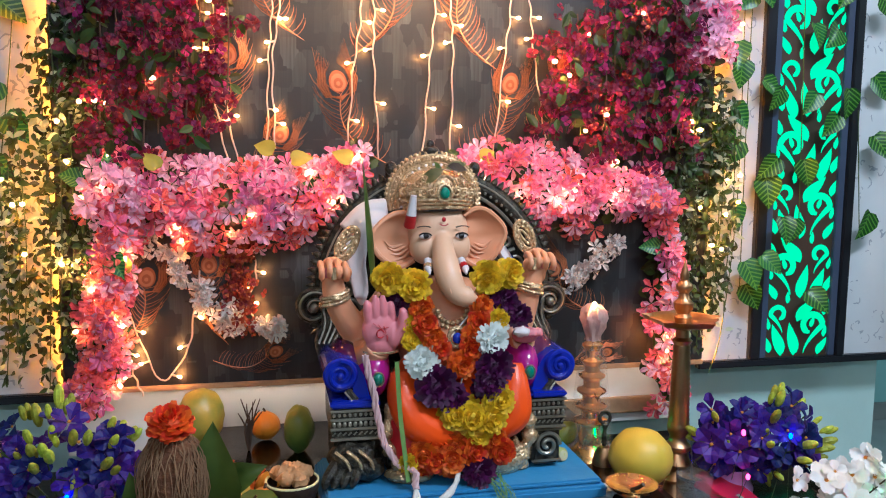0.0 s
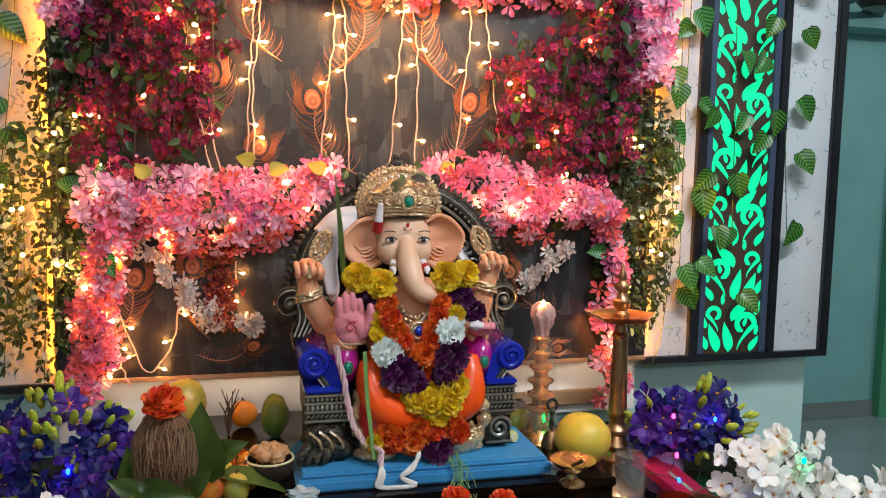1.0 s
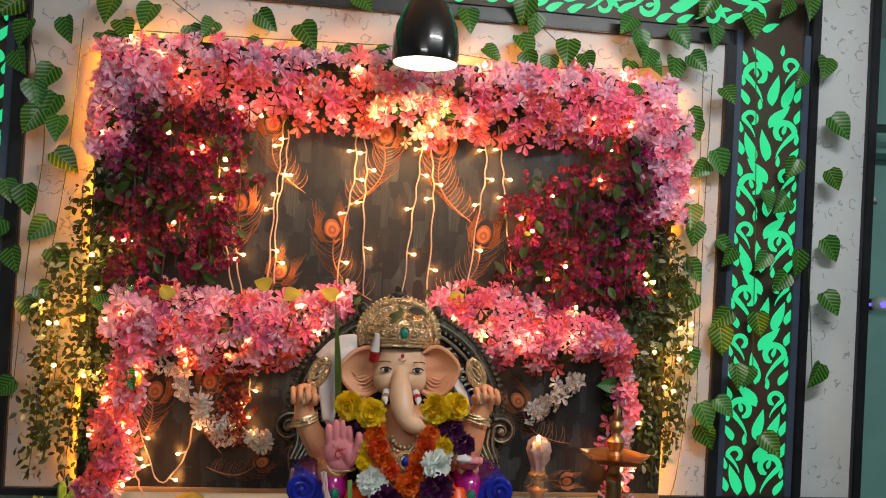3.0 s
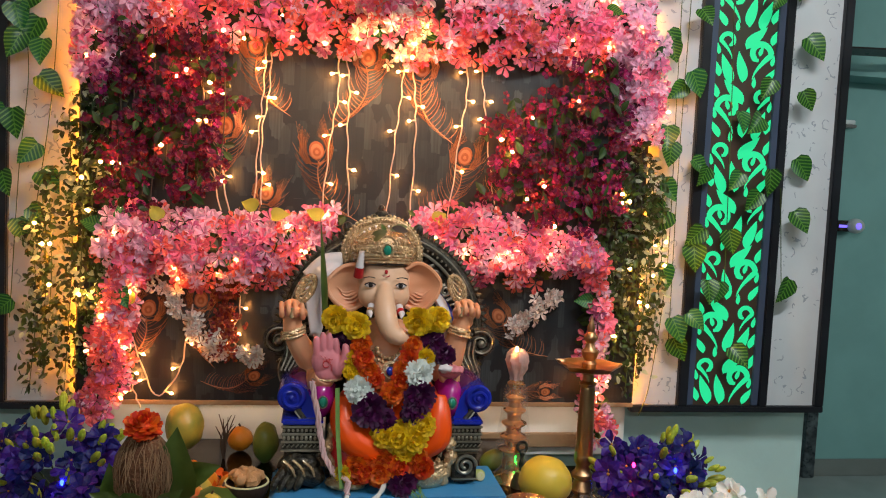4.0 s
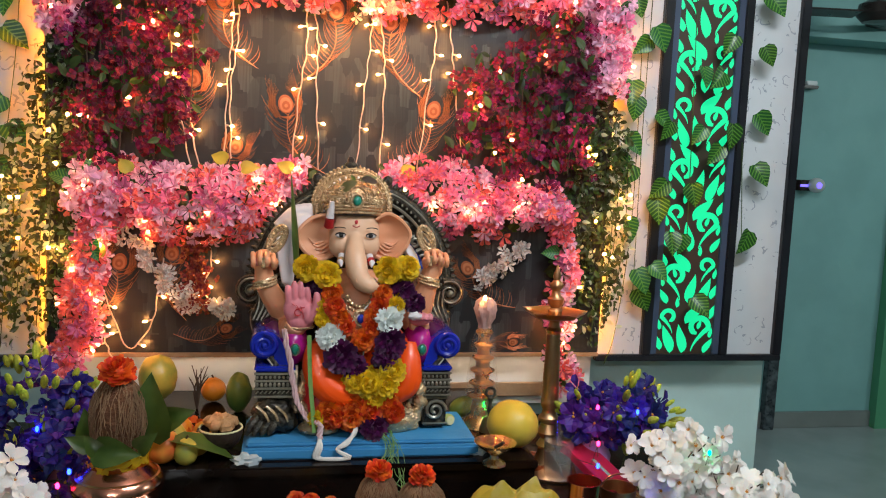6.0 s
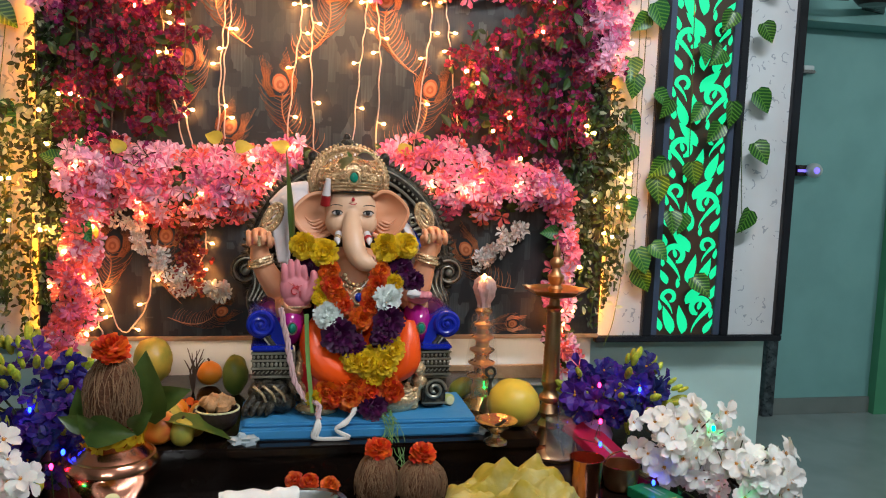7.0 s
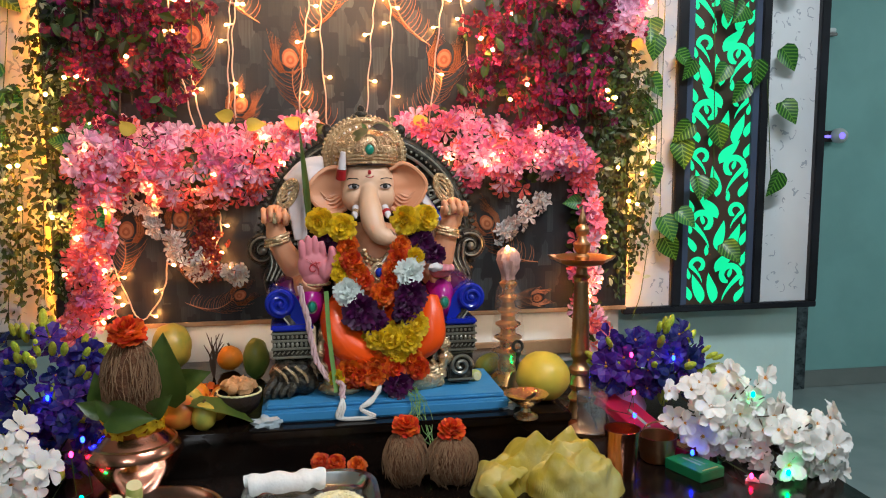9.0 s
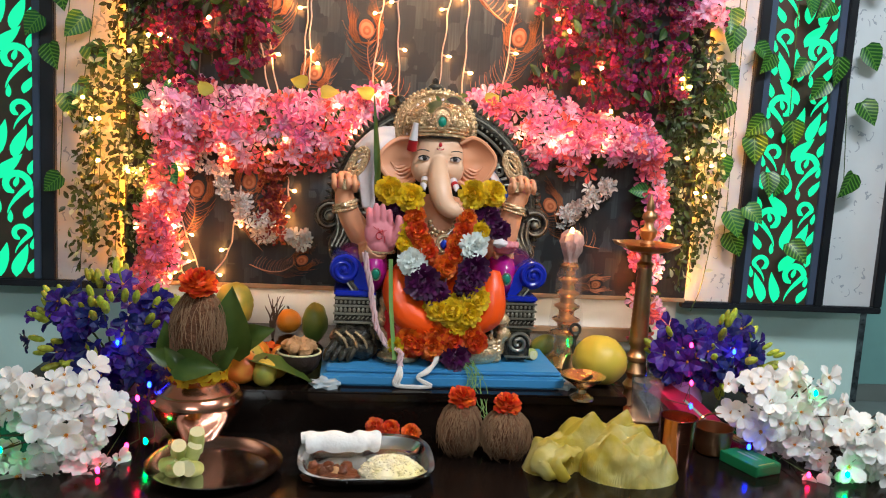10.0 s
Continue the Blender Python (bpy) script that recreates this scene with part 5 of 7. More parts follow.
for sg, tilt in ((-1, 0.0), (1, 0.008)):
    rim = smooth_path([(0.000, 0, 0.046), (0.030, 0, 0.052 + tilt), (0.060, 0, 0.040 + tilt), (0.087, 0, 0.008 + tilt), (0.080, 0, -0.024 + tilt), (0.056, 0, -0.048), (0.030, 0, -0.058), (0.002, 0, -0.044)], 25)
    rows, pts, fcs = 10, [], []
    for i in range(rows):
        t = i / (rows - 1)
        for j, q in enumerate(rim):
            root = Vector((0.0, 0, 0.034 - 0.066 * j / 24))
            p = root.lerp(q, t)
            dish = 0.014 * math.sin(math.pi * t) - 0.012 * t
            fold_y = 0.0030 * math.sin(j * 1.15) * t * (1 - 0.5 * t) * (1 if j > 9 else 0.3)
            pts.append((HX - 0.002 + sg * (0.050 + p.x), 1.584 + dish + fold_y, 1.252 + p.z))
    m = len(rim)
    for i in range(rows - 1):
        for j in range(m - 1):
            a = i * m + j
            fcs.append((a, a + 1, a + m + 1, a + m))
    s.add(pts, fcs, SK)
    s.add([(x, y + 0.010, z) for x, y, z in pts], fcs, SK)
    s.tube([(x, y + 0.005, z) for x, y, z in pts[(rows - 1) * m:]], 0.0058, SK, 8)
    for k in range(4):
        s.tube(smooth_path([(HX - 0.002 + sg * (0.056 + 0.006 * k), 1.584, 1.228 - 0.004 * k + 0.008 * k), (HX - 0.002 + sg * (0.072 + 0.008 * k), 1.588, 1.212 + 0.007 * k), (HX - 0.002 + sg * (0.092 + 0.007 * k), 1.584, 1.206 + 0.014 * k)], 9), [0.0005, 0.0026, 0.0036, 0.0038, 0.0036, 0.003, 0.0024, 0.0014, 0.0004], SK, 6)
    ex = HX - 0.002 + sg * 0.037
    s.ball((ex, 1.5400, 1.2595), (0.0125, 0.0065, 0.0058), WH, 14, 8)
    s.ball((ex - sg * 0.001, 1.5362, 1.2600), (0.0068, 0.0034, 0.0052), IN, 10, 8)
    s.tube(arc((ex, 1.5350, 1.2590), 0.0130, 0.0072, 12, 168, 9), 0.0015, IN, 5)
    s.tube(arc((ex + sg * 0.002, 1.5395, 1.2745), 0.0150, 0.0050, 25, 155, 9), 0.0012, IN, 5)
    s.tube([(HX - 0.002 + sg * 0.033, 1.528, 1.212), (HX - 0.002 + sg * 0.038, 1.505, 1.198), (HX - 0.002 + sg * 0.036, 1.492, 1.190)], [0.0090, 0.0075, 0.002], WH, 10)
    s.tube([(HX - 0.002 + sg * 0.035, 1.516, 1.204), (HX - 0.002 + sg * 0.037, 1.508, 1.199)], 0.0095, RE if sg > 0 else GO, 10)
s.ball((HX - 0.002, 1.5355, 1.293), (0.0042, 0.003, 0.0055), RE, 8, 6)
s.tube(arc((HX - 0.002, 1.5345, 1.287), 0.009, 0.006, 200, 340, 8), 0.0012, RE, 5)
s.tube([(CX - 0.072, 1.560, 1.278), (CX - 0.070, 1.55, 1.300)], [0.012, 0.011], RE, 10)
s.tube([(CX - 0.070, 1.55, 1.300), (CX - 0.066, 1.545, 1.340)], [0.0105, 0.006], WH, 10)
# hair line and crown
s.tube([(HX - 0.002 + 0.063 * math.cos(a), 1.600 + 0.060 * math.sin(a), 1.311) for a in [math.pi + math.pi * k / 24 for k in range(25)]], 0.0035, IN, 8)
for r, z, w in ((0.067, 1.317, 0.0055), (0.071, 1.325, 0.0040), (0.073, 1.333, 0.0055), (0.074, 1.353, 0.0045)):
    s.tube([(HX - 0.004 + r * math.cos(a), 1.602 + r * 0.92 * math.sin(a), z - 0.006 * abs(math.cos(a)) ** 2) for a in [2 * math.pi * k / 36 for k in range(37)]], w, GO, 8)
for k in range(15):
    a = math.pi + math.pi * (k + 0.5) / 15
    c = (HX - 0.004 + 0.074 * math.cos(a), 1.602 + 0.070 * math.sin(a), 1.343)
    s.ball(c, (0.0052, 0.0052, 0.0085), GO, 8, 6)
    s.ball((c[0], c[1], c[2] + 0.018), 0.0042, GO, 7, 5)
s.ball((HX - 0.006, 1.608, 1.346), (0.074, 0.064, 0.050), GO, 26, 16)
for r, t in ((0.060, 0.005), (0.068, 0.0045), (0.076, 0.006), (0.084, 0.0045), (0.091, 0.006)):
    s.tube(arc((HX - 0.007, 1.612 + 0.1 * (r - 0.05), 1.330), r, r * 0.95, -16, 196, 40), t, GO, 8)
for i in range(34):
    a = radians(-14 + 208 * i / 33)
    s.ball((HX - 0.007 + 0.098 * math.cos(a), 1.62, 1.331 + 0.093 * math.sin(a)), 0.0056, GO, 7, 5)
    s.ball((HX - 0.007 + 0.072 * math.cos(a), 1.598, 1.331 + 0.069 * math.sin(a)), 0.0030, WH if i % 2 else GO, 6, 4)
    s.ball((HX - 0.007 + 0.0875 * math.cos(a), 1.606, 1.331 + 0.083 * math.sin(a)), 0.0036, GO, 6, 4)
for sg in (-1, 1):
    for k in range(3):
        s.tube(spiral((HX - 0.002 + sg * (0.024 + 0.017 * k), 1.531 + 0.011 * k, 1.347 - 0.003 * k), 0.010, 0.002, 1.4, 18, 60, sg), 0.0028, GO, 6)
    for k in range(4):
        s.tube(spiral((HX - 0.006 + sg * (0.034 + 0.012 * k), 1.548 + 0.010 * k, 1.370 - 0.008 * k), 0.008, 0.002, 1.3, 14, 20, -sg), 0.0024, GO, 5)
s.tube(arc((HX - 0.002, 1.528, 1.345), 0.014, 0.017, 0, 360, 20), 0.0042, GO, 6)
s.tube(arc((HX - 0.002, 1.530, 1.352), 0.022, 0.026, -10, 190, 20), 0.0032, GO, 6)
s.ball((HX - 0.002, 1.526, 1.345), (0.010, 0.006, 0.012), GG, 12, 8)
s.ball((HX - 0.012, 1.622, 1.428), (0.017, 0.010, 0.010), CU, 12, 8)
s.ball((HX - 0.013, 1.622, 1.441), (0.009, 0.008, 0.010), CU, 10, 8)
for sg in (-1, 1):
    s.ball((HX - 0.012 + sg * 0.018, 1.622, 1.420), (0.009, 0.008, 0.008), CU, 10, 8)
    s.ball((HX - 0.006 + sg * 0.088, 1.63, 1.392), (0.013, 0.010, 0.014), CU, 10, 8)
# legs under the orange cloth
b = Shape()
b.ball((0.318, 1.520, 0.945), (0.062, 0.075, 0.084), 0, 24, 16)
b.ball((0.456, 1.520, 0.958), (0.060, 0.075, 0.088), 0, 24, 16)
b.ball((0.388, 1.52, 0.900), (0.112, 0.080, 0.075), 0, 24, 14)
b.tube(smooth_path([(0.284, 1.490, 1.000), (0.281, 1.468, 0.955), (0.304, 1.456, 0.912), (0.345, 1.454, 0.888), (0.390, 1.458, 0.880)], 20), [0.026 + 0.010 * math.sin(i / 19 * 3.1) for i in range(20)], 0, 14)
b.tube(smooth_path([(0.502, 1.490, 1.005), (0.502, 1.468, 0.962), (0.500, 1.456, 0.915), (0.470, 1.458, 0.885)], 16), [0.024 + 0.008 * math.sin(i / 15 * 3.1) for i in range(16)], 0, 12)
s.join(melted(b, 0.0036, 6), None, CL)
for i in range(4):
    s.tube(smooth_path([(0.262 + 0.014 * i, 1.470 - 0.010 * i, 0.985 - 0.014 * i), (0.270 + 0.016 * i, 1.438 - 0.003 * i, 0.925 - 0.006 * i), (0.325 + 0.012 * i, 1.424, 0.880 - 0.003 * i)], 14), [0.0012 + 0.0032 * math.sin(math.pi * k / 13) for k in range(14)], CL, 6)
s.tube(smooth_path([(0.278, 1.49, 0.91), (0.290, 1.474, 0.86), (0.312, 1.464, 0.81)], 10), 0.032, RE, 12)
for i in range(6):
    s.tube(arc((CX + 0.082, 1.462 - 0.004 * i, BZ + 0.010 + 0.009 * i), 0.066 - 0.004 * i, 0.006, 180, 360, 14) + arc((CX + 0.082, 1.462, BZ + 0.012 + 0.009 * i), 0.066 - 0.004 * i, 0.02, 0, 30, 4), 0.0062, GO, 6)
for i in range(16):
    a = math.pi * (1.02 + 0.96 * i / 15)
    s.ball((CX + 0.082 + 0.071 * math.cos(a), 1.470 + 0.028 * math.sin(a), BZ + 0.030), 0.0058, GO, 7, 5)
    s.ball((CX + 0.082 + 0.067 * math.cos(a), 1.468 + 0.026 * math.sin(a), BZ + 0.052), 0.0048, GO, 7, 5)
s.ball((CX + 0.090, 1.49, BZ + 0.026), (0.074, 0.058, 0.042), GO, 20, 10)
s.tube(smooth_path([(CX + 0.140, 1.475, BZ + 0.02), (CX + 0.158, 1.470, BZ + 0.07), (CX + 0.150, 1.465, BZ + 0.11), (CX + 0.135, 1.470, BZ + 0.16)], 18), [0.015 + 0.004 * math.sin(1.4 * i) for i in range(18)], GO, 8)
s.tube(smooth_path([(CX - 0.105, 1.455, BZ + 0.02), (CX - 0.130, 1.47, BZ + 0.08), (CX - 0.115, 1.475, BZ + 0.16)], 18), [0.012 + 0.004 * math.sin(1.4 * i) for i in range(18)], GO, 8)
s.ball((CX - 0.085, 1.46, BZ + 0.012), (0.052, 0.035, 0.018), GO, 16, 8)
s.ball((CX + 0.062, 1.448, BZ + 0.052), (0.036, 0.024, 0.014), BL, 14, 8)
s.ball((CX + 0.064, 1.440, BZ + 0.074), (0.026, 0.018, 0.014), PA, 14, 8)
# bangles and held ornaments
for hx, hz, lean in ((0.157, 1.146, 0.35), (0.557, 1.158, -0.30)):
    for k, (r, w) in enumerate(((0.0255, 0.0050), (0.0262, 0.0040), (0.0270, 0.0046))):
        s.tube([(hx + r * math.cos(a), 1.556 + r * math.sin(a), hz - 0.007 * k + lean * 0.022 * math.cos(a)) for a in [2 * math.pi * q / 20 for q in range(21)]], w, GO, 7)
    s.ball((hx + 0.002, 1.526, hz - 0.004), (0.012, 0.005, 0.006), GO, 10, 6)
    s.tube([(hx - 0.003, 1.521, hz + 0.058), (hx - 0.003, 1.519, hz + 0.034)], [0.0060, 0.0050], GO, 8)
for ox, oz, lean in ((0.184, 1.243, 0.012), (0.551, 1.252, -0.010)):
    for rx, rz, w in ((0.019, 0.033, 0.0050), (0.013, 0.024, 0.0036), (0.007, 0.014, 0.0034)):
        s.tube([(p[0] + lean * (p[2] - oz) / rz, p[1], p[2]) for p in arc((ox, 1.575, oz), rx, rz, 0, 360, 26)], w, GO, 8)
    for k in range(14):
        a = 2 * math.pi * k / 14
        s.ball((ox + 0.016 * math.cos(a) + lean * math.sin(a), 1.571, oz + 0.0285 * math.sin(a)), 0.0030, GO, 6, 4)
# blessing hand
b = Shape()
b.ball((0.240, 1.485, 1.088), (0.038, 0.017, 0.040), 0, 20, 14)
b.ball((0.242, 1.488, 1.060), (0.032, 0.019, 0.024), 0, 18, 12)
b.ball((0.262, 1.478, 1.078), (0.018, 0.016, 0.026), 0, 14, 10)
for k, top_z in enumerate((1.146, 1.156, 1.155, 1.143)):
    fx = 0.2125 + 0.0150 * k
    b.tube(smooth_path([(fx + 0.003, 1.484, 1.100), (fx, 1.478, 1.126), (fx - 0.001, 1.478, top_z)], 10), [0.0092, 0.0092, 0.0090, 0.0088, 0.0086, 0.0084, 0.0080, 0.0074, 0.0064, 0.0040], 0, 10)
b.tube(smooth_path([(0.266, 1.476, 1.074), (0.279, 1.470, 1.098), (0.280, 1.468, 1.118), (0.276, 1.468, 1.132)], 10), [0.014, 0.014, 0.013, 0.0125, 0.012, 0.011, 0.010, 0.009, 0.007, 0.004], 0, 10)
s.join(melted(b, 0.0019, 3), None, PA)
for k in range(3):
    s.tube(smooth_path([(0.222 + 0.010 * k, 1.4675, 1.104 - 0.003 * k), (0.236 + 0.006 * k, 1.4665, 1.094 - 0.008 * k), (0.252 - 0.002 * k, 1.4655, 1.096 - 0.014 * k)], 7), 0.0008, RE, 4)
s.tube(arc((0.236, 1.4675, 1.083), 0.007, 0.008, 20, 330, 14), 0.0013, RE, 5)
s.tube([(0.240 + 0.033 * math.cos(a), 1.497 + 0.022 * math.sin(a), 1.044) for a in [2 * math.pi * k / 22 for k in range(23)]], 0.0038, GO, 7)
# lap hand with sweet
b = Shape().ball((0.528, 1.488, 1.066), (0.028, 0.020, 0.017), 0, 14, 10)
for k in range(4):
    b.tube(smooth_path([(0.512 + 0.010 * k, 1.482, 1.068), (0.514 + 0.012 * k, 1.468, 1.078), (0.512 + 0.012 * k, 1.462, 1.068)], 8), 0.0072, 0, 8)
s.join(melted(b, 0.0024, 2), None, PA)
s.ball((0.512, 1.462, 1.078), (0.017, 0.012, 0.010), WH, 14, 8, None, 0.3, 2)
# shawl and necklace
b = Shape()
b.tube(smooth_path([(0.262, 1.615, 1.300), (0.216, 1.612, 1.275), (0.203, 1.605, 1.21), (0.212, 1.588, 1.15), (0.214, 1.578, 1.118)], 18), [0.020, 0.028, 0.034, 0.037, 0.038, 0.038, 0.037, 0.036, 0.034, 0.031, 0.029, 0.027, 0.025, 0.023, 0.020, 0.016, 0.012, 0.006], 0, 14, None, 0.6)
b.tube(smooth_path([(0.270, 1.622, 1.308), (0.228, 1.624, 1.300), (0.190, 1.620, 1.262)], 10), 0.024, 0, 12)
for k in range(4):
    b.tube(smooth_path([(0.228 - 0.014 * k, 1.590 - 0.004 * k, 1.285 - 0.012 * k), (0.212 - 0.008 * k, 1.578, 1.21), (0.214 - 0.004 * k, 1.568, 1.135)], 10), 0.0055, 0, 7)
s.join(melted(b, 0.0030, 3), None, WH)
s.tube(smooth_path([(CX + 0.12, 1.615, 1.24), (CX + 0.15, 1.605, 1.19), (CX + 0.165, 1.59, 1.11)], 10), 0.020, WH, 10, None, 0.6)
s.tube(smooth_path([(CX + 0.13, 1.62, 1.23), (CX + 0.170, 1.62, 1.17), (CX + 0.185, 1.62, 1.09)], 10), 0.020, BL, 10, None, 0.6)
s.tube(arc((CX + 0.004, 1.505, 1.112), 0.036, 0.050, 180, 360, 18), 0.0045, GO, 6)
for k in range(9):
    a = math.pi * (1.06 + 0.88 * k / 8)
    s.ball((CX + 0.004 + 0.030 * math.cos(a), 1.498, 1.122 + 0.030 * math.sin(a)), 0.0062, GO, 8, 6)
s.tube(arc((CX + 0.006, 1.466, 1.071), 0.016, 0.019, 0, 360, 20), 0.0045, GO, 6)
s.ball((CX + 0.006, 1.462, 1.070), (0.010, 0.006, 0.011), GB, 12, 8)
for k in range(7):
    s.ball((CX - 0.022 + 0.009 * k, 1.472, 1.094 - 0.004 * (3 - abs(k - 3))), 0.0050, GO, 7, 5)
statue = tagged(part("statue", s, ["skin", "face", "palm", "cloth", "gold", "shawl", "ink", "red", "gem_blue", "gem_green", "blue_paint", "bronze"]), "seated elephant-headed plaster statue painted peach, orange and gold", "statue")
crown_leaf = thing("wilted_leaf", "wilted brown-green leaves draped over the statue's crown", "leaf")
for k, (x, z, t, ln, key) in enumerate(((0.372, 1.392, 118, 0.060, "leaf_wilt"), (0.376, 1.392, -72, 0.050, "leaf_wilt"), (0.366, 1.386, 20, 0.026, "leaf"), (0.380, 1.398, -95, 0.045, "twig"))):
    part("leaf", Shape().join(blade_leaf(0.20, 0.5), pose(x, 1.548, z, 76, 0, 0) @ pose(0, 0, 0, 0, 0, t) @ Matrix.Scale(ln, 4)), key, crown_leaf)

# ---- marigold garlands on the statue ----
mari_mesh = {(k, i): to_mesh("flower", pompom(i, 8 if k != "mari_p" else 7, wide={"mari_w": 0.13, "mari_p": 0.13, "mari_y": 0.18}.get(k, 0.20)), k, smooth=False) for k in ("mari_y", "mari_o", "mari_r", "mari_w", "mari_p") for i in range(3)}
TINT = {"y": "mari_y", "o": "mari_o", "w": "mari_w", "p": "mari_p", "r": "mari_r"}


def marigolds(label, rows):
    ob = thing("marigold_garland", label, "garland", group="fresh flower garlands")
    pts = [(x, y + 0.012, z) for x, y, z, d, c in rows]
    part("thread", Shape().tube(smooth_path(pts, 40), 0.0016, 0, 5), "thread", ob)
    for i, (x, y, z, d, c) in enumerate(rows):
        c = "r" if c == "o" and i % 2 else c
        piece("flower", mari_mesh[(TINT[c], i % 3)], facing((x + (math.copysign(0.006, x - 0.375) if c in "or" and z > 1.04 else 0), y, z), (rng.uniform(-0.35, 0.35), -1, rng.uniform(-0.1, 0.35)), d * (0.98 if c in "or" else 1.12)), ob)
        if c in "or" and y > 1.44:
            continue
        piece("flower", mari_mesh[(TINT[c], (i + 1) % 3)], facing((x + rng.uniform(-0.018, 0.018), y + 0.02, z + rng.uniform(-0.016, 0.016)), (rng.uniform(-0.6, 0.6), -1, rng.uniform(-0.3, 0.5)), d * 0.9), ob)
    return ob


marigolds("fresh garland of yellow, white and purple flowers on the statue", [(0.256, 1.490, 1.184, 0.060, "y"), (0.302, 1.475, 1.172, 0.062, "y"), (0.272, 1.500, 1.137, 0.050, "p"), (0.295, 1.470, 1.098, 0.042, "y"), (0.293, 1.460, 1.068, 0.036, "y"), (0.312, 1.445, 1.031, 0.062, "w"), (0.336, 1.435, 0.986, 0.078, "p"), (0.369, 1.440, 0.961, 0.060, "p"), (0.374, 1.430, 0.927, 0.052, "y"), (0.445, 1.475, 1.185, 0.062, "y"), (0.492, 1.490, 1.189, 0.058, "y"), (0.483, 1.490, 1.134, 0.055, "p"), (0.514, 1.490, 1.105, 0.050, "p"), (0.465, 1.465, 1.103, 0.040, "y"), (0.446, 1.445, 1.069, 0.062, "w"), (0.450, 1.435, 1.019, 0.070, "p"), (0.444, 1.435, 0.984, 0.060, "p"), (0.458, 1.430, 0.953, 0.058, "y"), (0.405, 1.425, 0.922, 0.062, "y"), (0.441, 1.420, 0.922, 0.060, "y"), (0.417, 1.420, 0.891, 0.045, "y")])
marigolds("fresh orange marigold garland round the statue's neck", [(0.319, 1.470, 1.130, 0.055, "o"), (0.325, 1.460, 1.100, 0.055, "o"), (0.339, 1.455, 1.076, 0.050, "o"), (0.352, 1.450, 1.054, 0.050, "o"), (0.427, 1.470, 1.129, 0.050, "o"), (0.419, 1.460, 1.102, 0.050, "o"), (0.407, 1.455, 1.076, 0.050, "o"), (0.401, 1.450, 1.051, 0.050, "o"), (0.387, 1.445, 1.023, 0.058, "o")])
marigolds("orange marigolds laid at the statue's feet", [(0.313, 1.430, 0.857, 0.062, "o"), (0.343, 1.440, 0.868, 0.050, "o"), (0.373, 1.430, 0.869, 0.060, "o"), (0.406, 1.420, 0.860, 0.062, "o"), (0.448, 1.430, 0.877, 0.056, "o"), (0.463, 1.420, 0.856, 0.055, "o"), (0.364, 1.415, 0.847, 0.058, "o"), (0.332, 1.420, 0.845, 0.050, "o"), (0.416, 1.410, 0.822, 0.060, "p"), (0.282, 1.420, 0.843, 0.036, "y")])


# ---- metal vessels ----
def vessel(name, label, category, at, mat, prof, seg=32, part_name="body"):
    ob = thing(name, label, category, at)
    part(part_name, Shape().lathe(prof, 0, seg), mat, ob)
    return ob


def oil_lamp():
    ob = thing("oil_lamp", "tall ribbed brass oil lamp with a five-spouted dish", "oil lamp", pose(0.872, 1.492, TZ0))
    part("foot", Shape().lathe([(0.0, 0.0), (0.062, 0.0), (0.064, 0.008), (0.058, 0.016), (0.045, 0.022), (0.034, 0.035), (0.026, 0.055), (0.022, 0.07)], 0, 36), "brass", ob)
    prof = [(0.022, 0.07), (0.027, 0.078), (0.022, 0.086), (0.017, 0.095), (0.023, 0.104), (0.028, 0.112), (0.023, 0.121), (0.018, 0.135), (0.026, 0.142), (0.026, 0.15), (0.018, 0.158), (0.016, 0.17), (0.021, 0.18), (0.022, 0.19)]
    for i in range(16):
        z = 0.196 + i * 0.011
        prof += [(0.0215 - 0.0003 * i, z), (0.0202 - 0.0003 * i, z + 0.005)]
    prof += [(0.020, 0.375), (0.013, 0.382), (0.012, 0.398), (0.018, 0.404)]
    part("stem", Shape().lathe([(r * 1.06, z) for r, z in prof], 0, 28), "brass", ob, "ribbed brass stem")
    n, d = 60, Shape()
    rings = []
    for r, z in ((0.012, 0.403), (0.040, 0.405), (0.062, 0.414), (0.071, 0.424), (0.068, 0.424), (0.061, 0.417), (0.02, 0.412)):
        rings.append([((r + (0.016 * max(0, math.cos(5 * a)) ** 4 if r > 0.06 else 0)) * math.cos(a), (r + (0.016 * max(0, math.cos(5 * a)) ** 4 if r > 0.06 else 0)) * math.sin(a), z) for a in [2 * math.pi * k / n + math.pi for k in range(n)]])
    pts = [p for q in rings for p in q]
    d.add(pts, [(i * n + j, i * n + (j + 1) % n, (i + 1) * n + (j + 1) % n, (i + 1) * n + j) for i in range(len(rings) - 1) for j in range(n)])
    part("dish", d, "brass", ob, "brass dish with five spouts")
    part("finial", Shape().lathe([(0.016, 0.41), (0.018, 0.425), (0.012, 0.432), (0.019, 0.442), (0.021, 0.455), (0.012, 0.463), (0.010, 0.475), (0.017, 0.484), (0.017, 0.492), (0.008, 0.502), (0.010, 0.512), (0.006, 0.525), (0.0, 0.545)], 0, 24), "brass", ob)
    return ob


